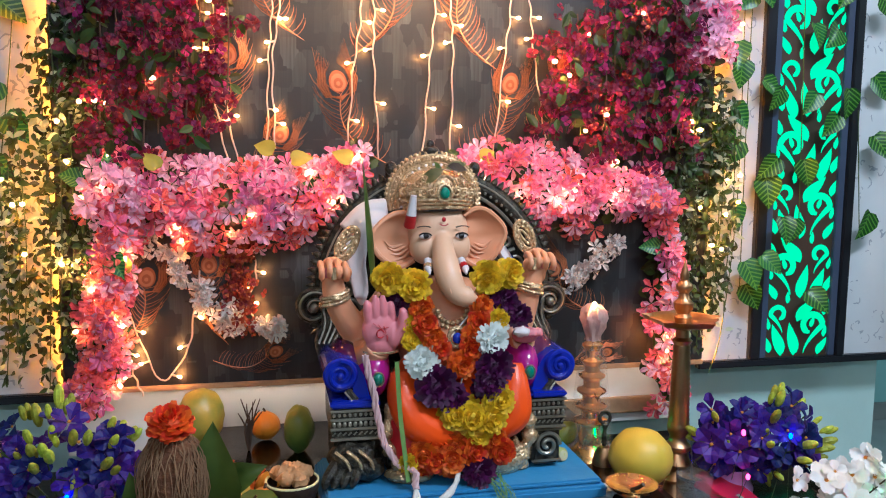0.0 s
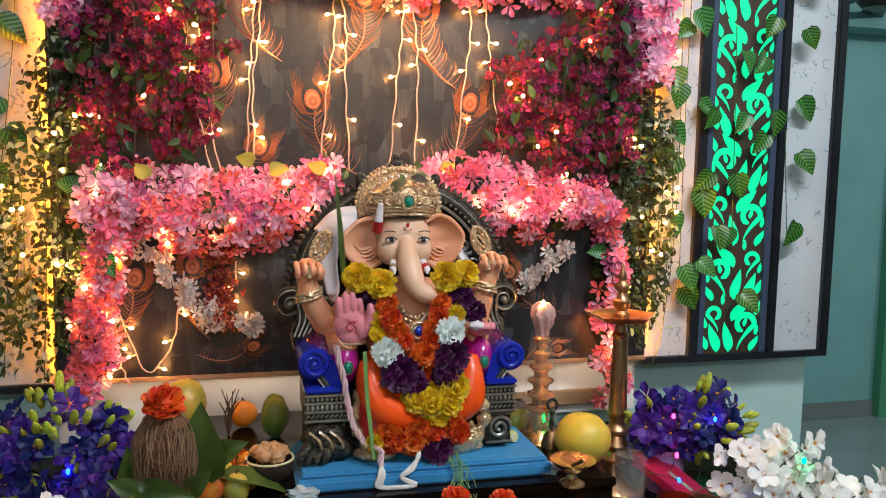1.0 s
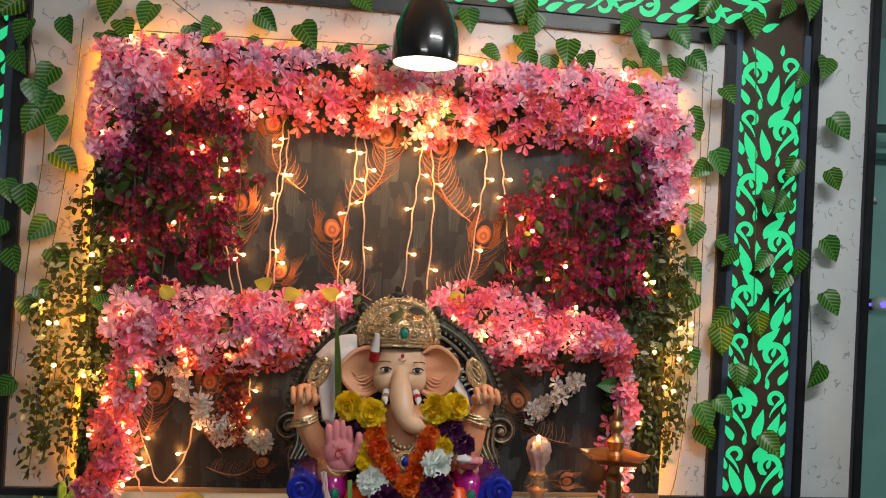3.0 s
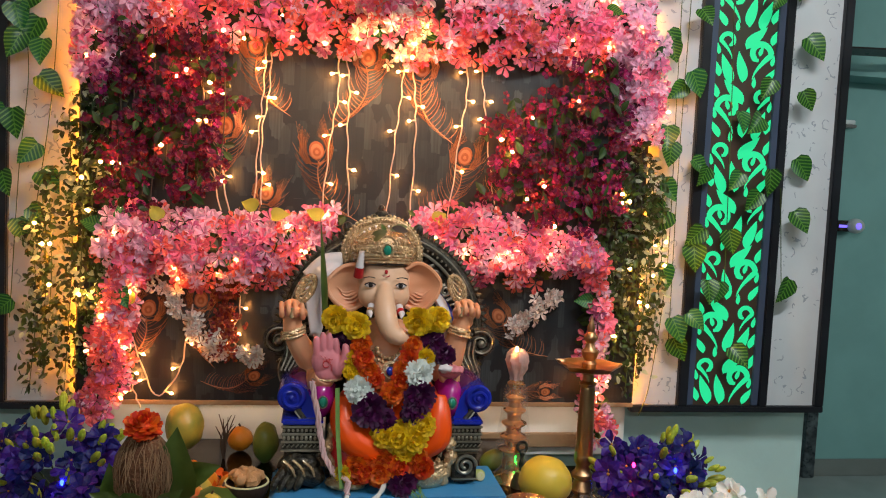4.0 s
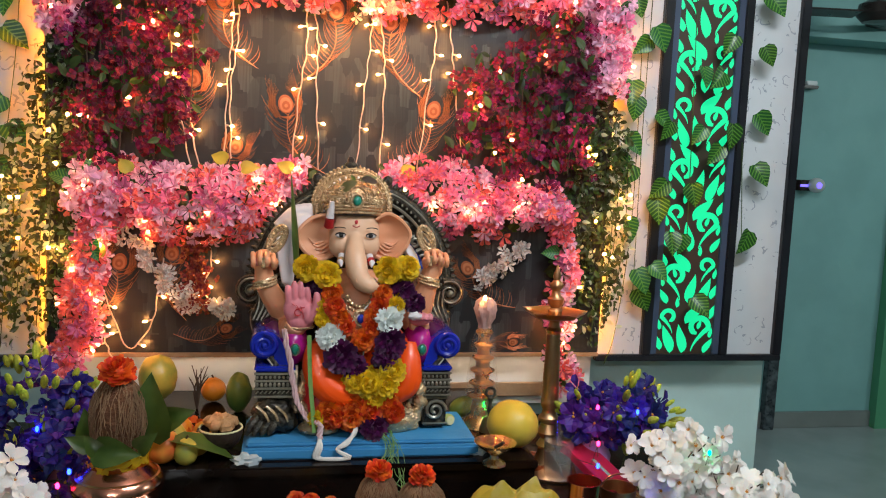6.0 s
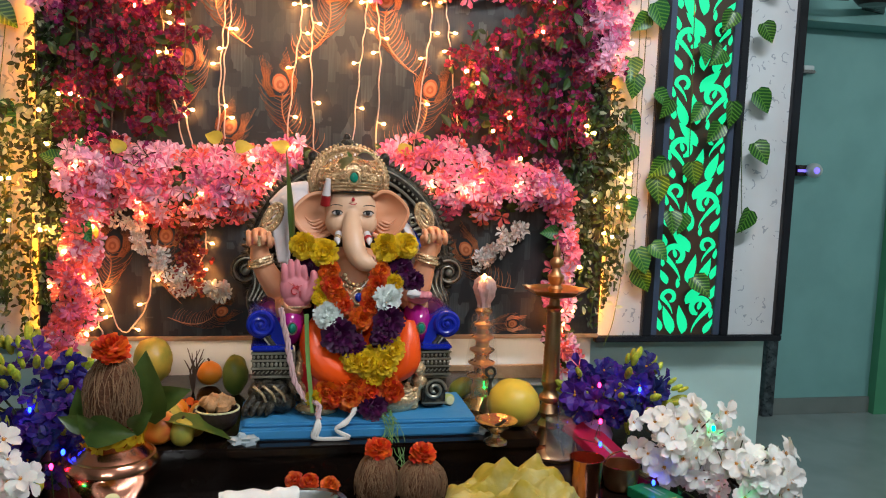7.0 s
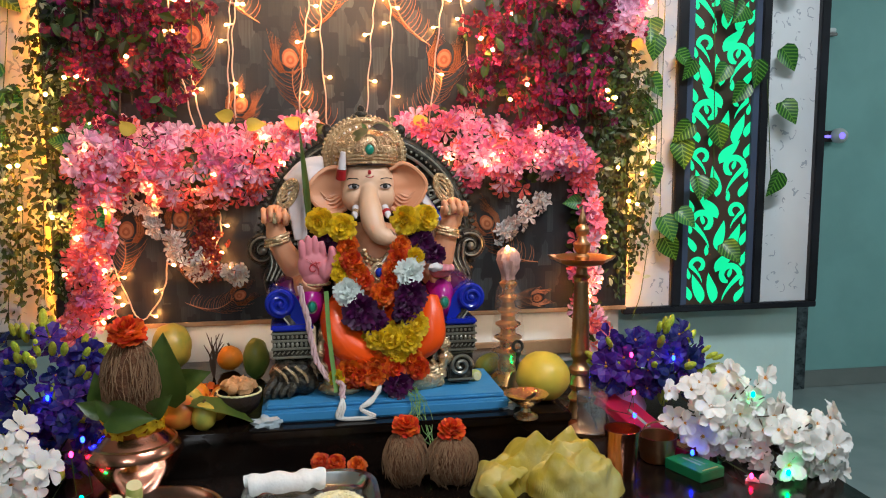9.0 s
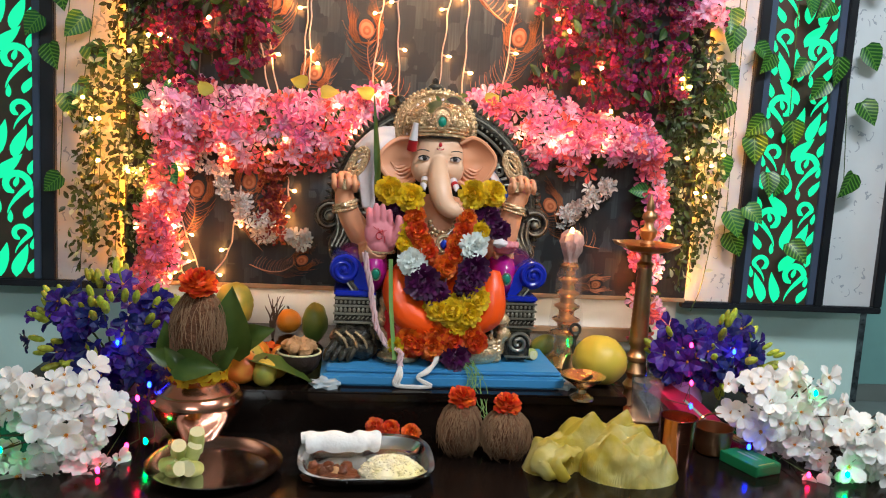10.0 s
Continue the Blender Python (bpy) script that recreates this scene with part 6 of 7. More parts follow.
oil_lamp()
wl = thing("wrapped_oil_lamp", "small tiered brass lamp wrapped in clear plastic film", "oil lamp", pose(0.720, 1.601, 0.760))
tiers = [(0.0, 0.0), (0.040, 0.0), (0.036, 0.012), (0.020, 0.03), (0.022, 0.05), (0.017, 0.06)]
for i in range(6):
    z, r = 0.07 + i * 0.034, 0.032 - 0.0026 * i
    tiers += [(0.018 - 0.001 * i, z), (r, z + 0.010), (r, z + 0.013), (0.017 - 0.001 * i, z + 0.020)]
tiers += [(0.010, 0.278), (0.014, 0.288), (0.0, 0.30)]
part("body", Shape().lathe([(r * 1.2, z) for r, z in tiers], 0, 28), "brass_warm", wl)
film, n = Shape(), 26
rows = []
for z, r in ((0.03, 0.048), (0.08, 0.045), (0.13, 0.040), (0.18, 0.034), (0.23, 0.030), (0.262, 0.018), (0.268, 0.017)):
    rows.append([((r + 0.006 * noise.noise(Vector((3 * math.cos(a), 3 * math.sin(a), z * 40)))) * math.cos(a), (r + 0.006 * noise.noise(Vector((3 * math.cos(a), 3 * math.sin(a), z * 40 + 9)))) * math.sin(a), z) for a in [2 * math.pi * k / n for k in range(n)]])
film.add([p for q in rows for p in q], [(i * n + j, i * n + (j + 1) % n, (i + 1) * n + (j + 1) % n, (i + 1) * n + j) for i in range(len(rows) - 1) for j in range(n)])
ff = part("film", film, "cling", wl, "crinkled clear plastic film gathered at the top")
ff.visible_shadow = False
knot, n, rows = Shape(), 30, []
for z, r in ((0.262, 0.017), (0.272, 0.016), (0.290, 0.023), (0.312, 0.028), (0.328, 0.025), (0.340, 0.014), (0.343, 0.0)):
    rows.append([(r * (1 + 0.16 * math.sin(7 * a + z * 60) + 0.25 * noise.noise(Vector((3 * math.cos(a), 3 * math.sin(a), z * 50)))) * math.cos(a), r * (1 + 0.16 * math.sin(7 * a + z * 60)) * math.sin(a), z + 0.004 * noise.noise(Vector((4 * math.cos(a), 4 * math.sin(a), z * 9)))) for a in [2 * math.pi * k / n for k in range(n)]])
knot.add([p for q in rows for p in q], [(i * n + j, i * n + (j + 1) % n, (i + 1) * n + (j + 1) % n, (i + 1) * n + j) for i in range(len(rows) - 1) for j in range(n)])
part("gathered_top", knot, "film_knot", wl, "bunched pinkish plastic gathered at the top")
piece("bulb", bulb_mesh, pose(-0.008, -0.022, 0.338), wl, "lit warm white bulb")

lota = vessel("copper_pot", "round polished copper water pot on the table", "pot", pose(-0.125, 1.288, TZ0), "copper",
              [(0.0, 0.0), (0.036, 0.0), (0.040, 0.006), (0.058, 0.030), (0.080, 0.062), (0.092, 0.088), (0.0915, 0.098), (0.081, 0.112), (0.066, 0.126), (0.054, 0.135), (0.049, 0.142), (0.0485, 0.156), (0.054, 0.166), (0.0575, 0.170), (0.054, 0.173), (0.046, 0.166), (0.044, 0.13), (0.0, 0.12)], 44)
part("rim_band", Shape().lathe([(0.0815, 0.1115), (0.0835, 0.1130), (0.0790, 0.1150)], 0, 44), "brass", lota)
vessel("copper_tumbler", "upright polished copper tumbler on the table", "tumbler", pose(0.856, 1.188, TZ0), "copper",
       [(0.0, 0.0), (0.029, 0.0), (0.030, 0.004), (0.031, 0.03), (0.034, 0.075), (0.037, 0.103), (0.0385, 0.106), (0.0365, 0.106), (0.033, 0.075), (0.029, 0.01), (0.0, 0.008)], 36)
cup = vessel("brass_cup", "short brass cup with a copper wire handle", "cup", pose(0.968, 1.258, 0.667), "brass",
             [(0.0, 0.0), (0.030, 0.0), (0.036, 0.006), (0.040, 0.03), (0.041, 0.055), (0.043, 0.058), (0.040, 0.057), (0.036, 0.01), (0.0, 0.008)], 30)
part("handle", Shape().tube(arc((0, 0, 0.055), 0.041, 0.032, 0, 180, 20), 0.0022, 0, 6), "copper", cup)
diya = vessel("brass_diya", "small footed brass oil dish with blackened wick", "diya", pose(0.688, 1.323, 0.760), "brass_pale",
              [(0.0, 0.0), (0.027, 0.0), (0.026, 0.005), (0.011, 0.014), (0.009, 0.022), (0.020, 0.030), (0.040, 0.044), (0.049, 0.054), (0.046, 0.054), (0.030, 0.043), (0.0, 0.038)], 36)
part("wick", Shape().tube([(0.0, 0, 0.04), (0.01, -0.012, 0.05), (0.014, -0.02, 0.058)], 0.004, 0, 6), "ink", diya, "blackened cotton wick")
bell = thing("hand_bell", "small worn brass hand bell with a carved handle", "bell", pose(0.732, 1.552, 0.780))
part("cup", Shape().lathe([(0.026, -0.02), (0.024, -0.01), (0.019, 0.006), (0.012, 0.018), (0.0, 0.021)], 0, 24), "brass", bell)
part("handle", Shape().tube(smooth_path([(0, 0, 0.018), (0, 0, 0.05), (0.002, 0, 0.075)], 8), [0.004, 0.005, 0.007, 0.005, 0.004, 0.006, 0.008, 0.004], 0, 8).tube(arc((0.0, 0, 0.082), 0.012, 0.012, 0, 360, 16), 0.004, 0, 6), "bronze", bell)
cd = vessel("copper_dish", "shallow copper dish beside the lamp", "dish", pose(0.847, 1.504, 0.675), "copper",
            [(0.0, 0.0), (0.035, 0.0), (0.045, 0.010), (0.052, 0.026), (0.050, 0.027), (0.040, 0.010), (0.0, 0.006)], 32)
gl = thing("glass_tumbler", "clear drinking glass with water and a metal straw", "glass", pose(0.886, 1.442, 0.665))
part("body", Shape().lathe([(0.0, 0.0), (0.033, 0.0), (0.034, 0.003), (0.038, 0.118), (0.0365, 0.118), (0.032, 0.010), (0.0, 0.009)], 0, 32), "glass", gl).visible_shadow = False
part("water", Shape().lathe([(0.0, 0.0095), (0.0315, 0.0105), (0.0360, 0.104), (0.0, 0.104)], 0, 32), "water", gl).visible_shadow = False
part("straw", Shape().tube([(0.01, 0.0, 0.012), (-0.004, 0.004, 0.09), (-0.008, 0.004, 0.158)], 0.0022, 0, 6), "steel", gl)


# ---- fruit and offerings ----
def fruit(name, label, at, r, mat, stalk=True, seed=1, rough=0.08, tilt=0):
    ob = thing(name, label, name.replace("_", " "), at @ pose(0, 0, 0, tilt, 0, seed * 37))
    part("body", Shape().ball((0, 0, 0), r, 0, 22, 14, None, rough, seed), mat, ob)
    if stalk:
        part("stalk", Shape().tube([(0, 0, r[2] * 0.94), (0.002, 0, r[2] * 1.1), (0.005, 0.001, r[2] * 1.22)], 0.0026, 0, 6), "twig", ob)
    return ob


fruit("melon", "pale yellow-green melon on the step beside the lamp", pose(0.760, 1.435, 0.818), (0.066, 0.062, 0.058), "melon", False, 3, 0.05)
fruit("mango", "green-yellow raw mango leaning by the throne", pose(0.091, 1.747, 0.812), (0.036, 0.034, 0.052), "mango", False, 2, 0.12)
fruit("orange", "ripe orange on the step behind the offerings", pose(0.018, 1.836, 0.795), (0.034, 0.034, 0.033), "orange_fruit", True, 4, 0.05)
fruit("orange", "small ripe orange half hidden by leaves", pose(-0.035, 1.53, 0.790), (0.031, 0.031, 0.030), "orange_fruit", True, 5, 0.05)
fruit("orange", "small ripe orange half hidden by leaves", pose(0.028, 1.50, 0.788), (0.028, 0.028, 0.028), "orange_fruit", True, 6, 0.05)
fruit("papaya", "yellowing green fruit behind the coconut", pose(-0.117, 1.762, 0.850), (0.050, 0.048, 0.060), "pear", False, 7, 0.12)
fruit("apple", "red and yellow apple on the step beside the copper pot", pose(-0.052, 1.385, 0.798), (0.040, 0.040, 0.038), "apple", True, 8, 0.06)
fruit("pear", "small yellow pear beside the copper pot", pose(0.000, 1.372, 0.789), (0.027, 0.027, 0.030), "pear", True, 9, 0.07)
fruit("pear", "green-yellow pear beside the copper pot", pose(-0.040, 1.44, 0.800), (0.034, 0.034, 0.040), "pear", True, 10, 0.07, 60)
fruit("apple", "red apple among the offerings", pose(0.018, 1.425, 0.788), (0.029, 0.029, 0.028), "apple", True, 11, 0.06)
fruit("guava", "dull green guava on the step beside the plinth", pose(0.680, 1.662, 0.790), (0.026, 0.026, 0.036), "mango", False, 12, 0.08, 50)
gv = thing("cut_fruit", "cut green fruit lying on the plinth", "fruit", pose(0.612, 1.500, 0.810))
part("rind", Shape().ball((0, 0, 0), (0.017, 0.013, 0.014), 0, 16, 10), "banana", gv)
part("flesh", Shape().lathe([(0.0, 0.0), (0.010, 0.0), (0.011, -0.002)], 0, 18, pose(0.004, -0.0125, 0, 80, 0, 15)), "banana_in", gv)

hc = thing("coconut_half", "dark coconut shell half heaped with jaggery lumps", "coconut", pose(0.068, 1.447, 0.765))
part("shell", Shape().lathe([(0.0, 0.0), (0.025, 0.003), (0.042, 0.018), (0.050, 0.040), (0.050, 0.052), (0.046, 0.052), (0.040, 0.030), (0.0, 0.02)], 0, 30), "shell", hc)
part("rim", Shape().tube([(0.048 * math.cos(a), 0.048 * math.sin(a), 0.0525) for a in [2 * math.pi * k / 28 for k in range(29)]], 0.0025, 0, 6), "banana_in", hc, "pale cut edge of the shell")
for i in range(11):
    a = i * 2.4
    r = 0.030 * math.sqrt((i + 0.5) / 11)
    part("lump", Shape().ball((r * math.cos(a), r * math.sin(a), 0.060 + 0.012 * (1 - i / 11)), (0.015, 0.014, 0.013), 0, 12, 8, None, 0.5, i + 2), "jaggery", hc)


def coconut(label, at, flower, r=(0.042, 0.042, 0.057), strands=200, tilt=0, shag=1.10, thick=0.0006):
    ob = thing("coconut", label, "coconut", at, group="coconuts with flowers")
    part("husk", Shape().ball((0, 0, r[2] * 0.98), r, 0, 24, 16, None, 0.14, int(at.translation.x * 100)), "fibre", ob)
    f = Shape()
    for i in range(strands):
        a, t0 = rng.uniform(0, 2 * math.pi), rng.uniform(0.02, 0.35)
        pts = []
        for k in range(5):
            th = math.pi * (t0 + 0.55 * k / 4)
            aa = a + rng.uniform(-0.22, 0.22)
            q = 1 + (shag - 1) * rng.random() * (k / 4) ** 1.2 + rng.uniform(-0.01, 0.05)
            pts.append((r[0] * q * math.sin(th) * math.cos(aa), r[1] * q * math.sin(th) * math.sin(aa), r[2] * (0.98 + q * math.cos(th))))
        f.tube(smooth_path(pts, 8), thick, 0, 4)
    tagged(part("loose_fibre", f, "strand", ob, "loose dry fibre strands"), kind="stuff")
    if flower:
        m = facing((at.translation.x, at.translation.y, at.translation.z + r[2] * 2.0 + 0.006), (0.1, -0.45, 1), 0.060)
        mg = tagged(new("marigold", mari_mesh[("mari_r", 1)]), "red-orange marigold resting on the coconut", "flower", "loose marigolds")
        mg.matrix_basis = m
    return ob


coconut("dry husked coconut on the table with a marigold", pose(0.411, 1.240, TZ0), True, (0.042, 0.042, 0.057), 200, 0, 1.25)
coconut("dry husked coconut on the table beside another", pose(0.503, 1.222, TZ0), True, (0.047, 0.045, 0.053), 200, 0, 1.25)
coconut("large shaggy coconut set in the copper pot", pose(-0.122, 1.280, 0.826), False, (0.050, 0.048, 0.080), 130, 0, 1.28, 0.0009)
top = tagged(new("marigold", mari_mesh[("mari_r", 0)]), "large red-orange marigold on top of the pot's coconut", "flower", "loose marigolds")
top.matrix_basis = facing((-0.122, 1.265, 0.998), (0, -0.6, 1), 0.075)
for i, (px, py, pz) in enumerate(((0.240, 1.332, 0.686), (0.272, 1.318, 0.686), (0.315, 1.300, 0.684))):
    ob = tagged(new("marigold", mari_mesh[("mari_o" if i == 2 else "mari_r", i)]), "loose orange marigold lying on the table", "flower", "loose marigolds")
    ob.matrix_basis = facing((px, py, pz), (rng.uniform(-0.4, 0.4), -0.8, 0.7), 0.043)

betel = thing("betel_leaves", "fresh green betel leaves tucked round the coconut in the pot", "leaves")
leaf_mesh = [to_mesh("leaf", Shape().join(heart_leaf(i + 9, 0.34, 0.2), Matrix.Scale(0.13, 4)), "leaf") for i in range(3)]
for i, (x, y, z, dx, dz, k) in enumerate(((-0.168, 1.275, 0.840, -0.25, 1.2, 0.66), (-0.158, 1.232, 0.845, 1.0, -0.02, 0.70), (-0.066, 1.282, 0.850, 0.10, 2.0, 1.10), (-0.080, 1.245, 0.842, 0.5, 0.5, 0.45), (-0.170, 1.255, 0.846, -0.7, 0.4, 0.42), (-0.150, 1.235, 0.842, -0.3, 0.5, 0.40), (-0.050, 1.33, 0.87, 1.0, 0.42, 0.62))):
    yv = Vector((dx, -0.25, dz)).normalized()
    zv = (Vector((0.1 * dx, -1, 0.35)) - yv * Vector((0.1 * dx, -1, 0.35)).dot(yv)).normalized()
    xv = yv.cross(zv)
    m = Matrix(((xv.x, yv.x, zv.x, x), (xv.y, yv.y, zv.y, y), (xv.z, yv.z, zv.z, z), (0, 0, 0, 1)))
    piece("leaf", leaf_mesh[i % 3], m @ Matrix.Scale(k, 4), betel)
heap_at = pose(-0.034, 1.537, 0.800).translation
heap = thing("petal_heap", "heap of wilted orange petals among the fruit", "petals")
tagged(part("petals", scattered([(LEAFLET, facing((heap_at.x + rng.gauss(0, 0.020), heap_at.y + rng.gauss(0, 0.014), heap_at.z + rng.uniform(-0.035, 0.014)), (rng.uniform(-1, 1), rng.uniform(-1.2, 0.2), rng.uniform(-0.3, 1)), rng.uniform(0.022, 0.036)), 0) for _ in range(70)]), "mari_o", heap, smooth=False), kind="stuff")
band = thing("flower_string", "wilted yellow petals tied round the copper pot's neck", "flowers")
tagged(part("petals", scattered([(LEAFLET, facing((-0.125 + 0.058 * math.cos(a), 1.288 + 0.058 * math.sin(a), 0.822 + rng.uniform(-0.02, 0.006)), (math.cos(a), math.sin(a), rng.uniform(-0.8, 0.3)), rng.uniform(0.02, 0.034)), 0) for a in [rng.uniform(math.pi * 1.0, math.pi * 2.15) for _ in range(46)]]), "mari_y", band, smooth=False), kind="stuff")
dry = thing("dry_twig", "dry brown twig standing among the fruit", "twig", pose(-0.018, 1.774, 0.790))
for i in range(9):
    part("branch", Shape().tube(smooth_path([(0, 0, -0.03), (rng.uniform(-0.008, 0.008), 0, 0.025), (rng.uniform(-0.030, 0.030), rng.uniform(-0.02, 0.02), rng.uniform(0.05, 0.085))], 6), [0.003, 0.003, 0.0025, 0.002, 0.0016, 0.001], 0, 5), "twig", dry)
ban = thing("banana_leaf", "folded green leaf lying over the fruit", "leaf")
part("blade", Shape().join(blade_leaf(0.22, 0.35), pose(-0.04, 1.36, 0.82, -5, 12, -78) @ Matrix.Scale(0.16, 4)), "leaf", ban)

# plates and food
plate = vessel("steel_plate", "round stainless steel plate on the table", "plate", pose(-0.066, 1.142, TZ0), "steel",
               [(0.0, 0.0), (0.095, 0.0), (0.108, 0.005), (0.118, 0.017), (0.125, 0.020), (0.125, 0.022), (0.117, 0.020), (0.105, 0.008), (0.093, 0.004), (0.0, 0.003)], 56)
bn = thing("banana_pieces", "cut green-yellow banana pieces heaped on the plate", "fruit", pose(-0.118, 1.125, TZ0 + 0.004))
for i, (x, y, z, rx, rz) in enumerate(((0, 0, 0.014, 80, 20), (-0.026, 0.006, 0.014, 75, 70), (0.018, -0.012, 0.013, 70, -20), (-0.012, -0.018, 0.014, 65, 40), (0.012, 0.012, 0.034, 20, 60), (-0.012, 0.01, 0.036, 40, 10), (0.016, 0.03, 0.05, 25, 15))):
    m = pose(x, y, z, rx, 0, rz)
    ln = 0.034 if i < 5 else 0.05
    part("piece", Shape().lathe([(0.0135, -ln / 2), (0.0150, 0), (0.0135, ln / 2)], 0, 16, m).lathe([(0.0, -ln / 2 - 0.0005), (0.0132, -ln / 2)], 1, 16, m).lathe([(0.0135, ln / 2), (0.0, ln / 2 + 0.0005)], 1, 16, m), ["banana", "banana_in"], bn)
tray = thing("steel_tray", "oblong stainless steel tray with a rolled rim", "tray", pose(0.217, 1.158, TZ0))
sh, n = Shape(), 64


def squircle(a, rx, ry):
    c, q = math.cos(a), math.sin(a)
    return (rx * math.copysign(abs(c) ** 0.55, c), ry * math.copysign(abs(q) ** 0.55, q))


rows = [(0.0, 0.0, 0.0), (0.098, 0.086, 0.0), (0.112, 0.099, 0.006), (0.122, 0.108, 0.024), (0.130, 0.115, 0.026), (0.130, 0.115, 0.029), (0.120, 0.106, 0.027), (0.109, 0.096, 0.009), (0.096, 0.084, 0.004), (0.0, 0.0, 0.003)]
sh.add([(*squircle(2 * math.pi * j / n, rx, ry), z) for rx, ry, z in rows for j in range(n)], [(i * n + j, i * n + (j + 1) % n, (i + 1) * n + (j + 1) % n, (i + 1) * n + j) for i in range(len(rows) - 1) for j in range(n)])
part("body", sh, "steel", tray)
nap = thing("rolled_napkin", "white rolled cotton napkin lying on the tray", "napkin", pose(0.168, 1.212, TZ0 + 0.032, 0, 0, 6) @ Matrix.Scale(0.84, 4))
part("roll", Shape().tube(smooth_path([(-0.085, 0, 0.002), (-0.04, 0.002, 0.004), (0.02, -0.002, 0.0), (0.06, 0.003, 0.002), (0.092, 0.004, -0.002)], 18), [0.024 + 0.003 * math.sin(i * 1.3) for i in range(18)], 0, 18).tube([(-0.092, 0.004, 0.012), (-0.065, 0.0, 0.016)], 0.014, 0, 10), "napkin", nap)
curry = thing("curry_portion", "brown curry heaped on the tray", "food", pose(0.150, 1.112, TZ0 + 0.004))
part("sauce", Shape().ball((0, 0, 0.004), (0.052, 0.038, 0.012), 0, 26, 12, None, 0.35, 5), "curry", curry)
for i in range(9):
    part("chunk", Shape().ball((rng.uniform(-0.035, 0.035), rng.uniform(-0.025, 0.025), 0.014), (0.011, 0.010, 0.010), 0, 10, 7, None, 0.4, i), "curry" if i else "jaggery", curry)
rice = thing("rice_portion", "mound of white rice with yellow gravy on the tray", "food", pose(0.264, 1.130, TZ0 + 0.004))
part("mound", Shape().ball((0, 0, 0.0), (0.058, 0.048, 0.030), 0, 26, 14, None, 0.25, 9), "rice", rice)
grain = Shape().ball((0, 0, 0), (0.0016, 0.0016, 0.0045), 0, 5, 4)
gi = []
for i in range(520):
    a, t = rng.uniform(0, 2 * math.pi), math.sqrt(rng.random())
    gi.append((grain, facing((0.058 * t * math.cos(a), 0.048 * t * math.sin(a), 0.030 * math.sqrt(max(0, 1 - t * t)) * 1.02 + 0.001), (rng.uniform(-1, 1), rng.uniform(-1, 1), rng.uniform(-0.4, 0.4)), 1), 0))
tagged(part("grains", scattered(gi), "rice", rice), kind="stuff")

# plastic bag
bag = thing("plastic_bag", "crumpled thin yellow plastic bag lying on the table", "bag", pose(0.690, 1.155, TZ0))


def crumple(x, y, scale, seed):
    """Flat facets that meet in sharp creases."""
    q = Vector((x * scale, y * scale, seed))
    q += 0.35 * Vector((noise.noise(q * 0.8), noise.noise(q * 0.8 + Vector((7, 3, 1))), 0))
    d = noise.voronoi(q)[0]
    return min(1.0, d[1] - d[0])


def bag_height(x, y):
    """A tall slumped body, a low knotted end and a ridge that joins the two."""
    def lobe(cx, cy, rx, ry, h, p=3.2):
        t = math.sqrt(((x - cx) / rx) ** 2 + ((y - cy) / ry) ** 2)
        return h * max(0.0, 1 - t ** p) ** 0.55
    h = max(lobe(0.052, -0.006, 0.100, 0.076, 0.080, 4.0), lobe(-0.020, 0.038, 0.080, 0.045, 0.100, 2.2), lobe(-0.108, 0.010, 0.052, 0.040, 0.058, 2.6), lobe(-0.070, 0.030, 0.060, 0.034, 0.078, 2.4), lobe(0.045, 0.026, 0.090, 0.050, 0.098, 2.6))
    if h <= 0:
        return 0.0
    k = min(1.0, h / 0.03)
    warp = 0.30 * noise.noise(Vector((x * 9, y * 9, 3))) + 0.12 * noise.noise(Vector((x * 25, y * 25, 8)))

    def pleat(n, ang, seed):
        q = n * (x * math.sin(ang) + y * math.cos(ang)) + 2.4 * warp + seed
        q -= math.floor(q)
        return 1 - abs(2 * q - 1)
    rise = 0.024 * pleat(15, 0.45, 0.2) + 0.014 * pleat(27, -0.35, 0.6) + 0.010 * crumple(x, y, 15, 1.3) + 0.004 * crumple(x, y, 45, 4.1)
    return max(0.001, h * (1 - 0.45 * max(0.0, x - 0.09) / 0.07) + k * (rise - 0.026))


bs, nu, nv, pts, quads = Shape(), 150, 100, [], []
for i in range(nv + 1):
    for j in range(nu + 1):
        x, y = -0.165 + 0.33 * j / nu, -0.095 + 0.19 * i / nv
        h = bag_height(x, y)
        q = Vector((x, y, h))
        away = Vector((x - 0.02, y, h * 0.5)).normalized() if h > 0 else Vector((0, 0, 0))
        k = min(1.0, h / 0.02)
        q += away * k * 0.010 * noise.noise(Vector((x * 30, y * 18, h * 22)))
        pts.append((q.x, q.y, max(0.0, q.z)))
for i in range(nv):
    for j in range(nu):
        q = (i * (nu + 1) + j, i * (nu + 1) + j + 1, (i + 1) * (nu + 1) + j + 1, (i + 1) * (nu + 1) + j)
        if max(pts[a][2] for a in q) > 0.0012:
            quads.append(q)
used = sorted({a for q in quads for a in q})
at_new = {a: k for k, a in enumerate(used)}
bs.add([pts[a] for a in used], [tuple(at_new[a] for a in q) for q in quads])
part("body", bs, "bag", bag, smooth=False)
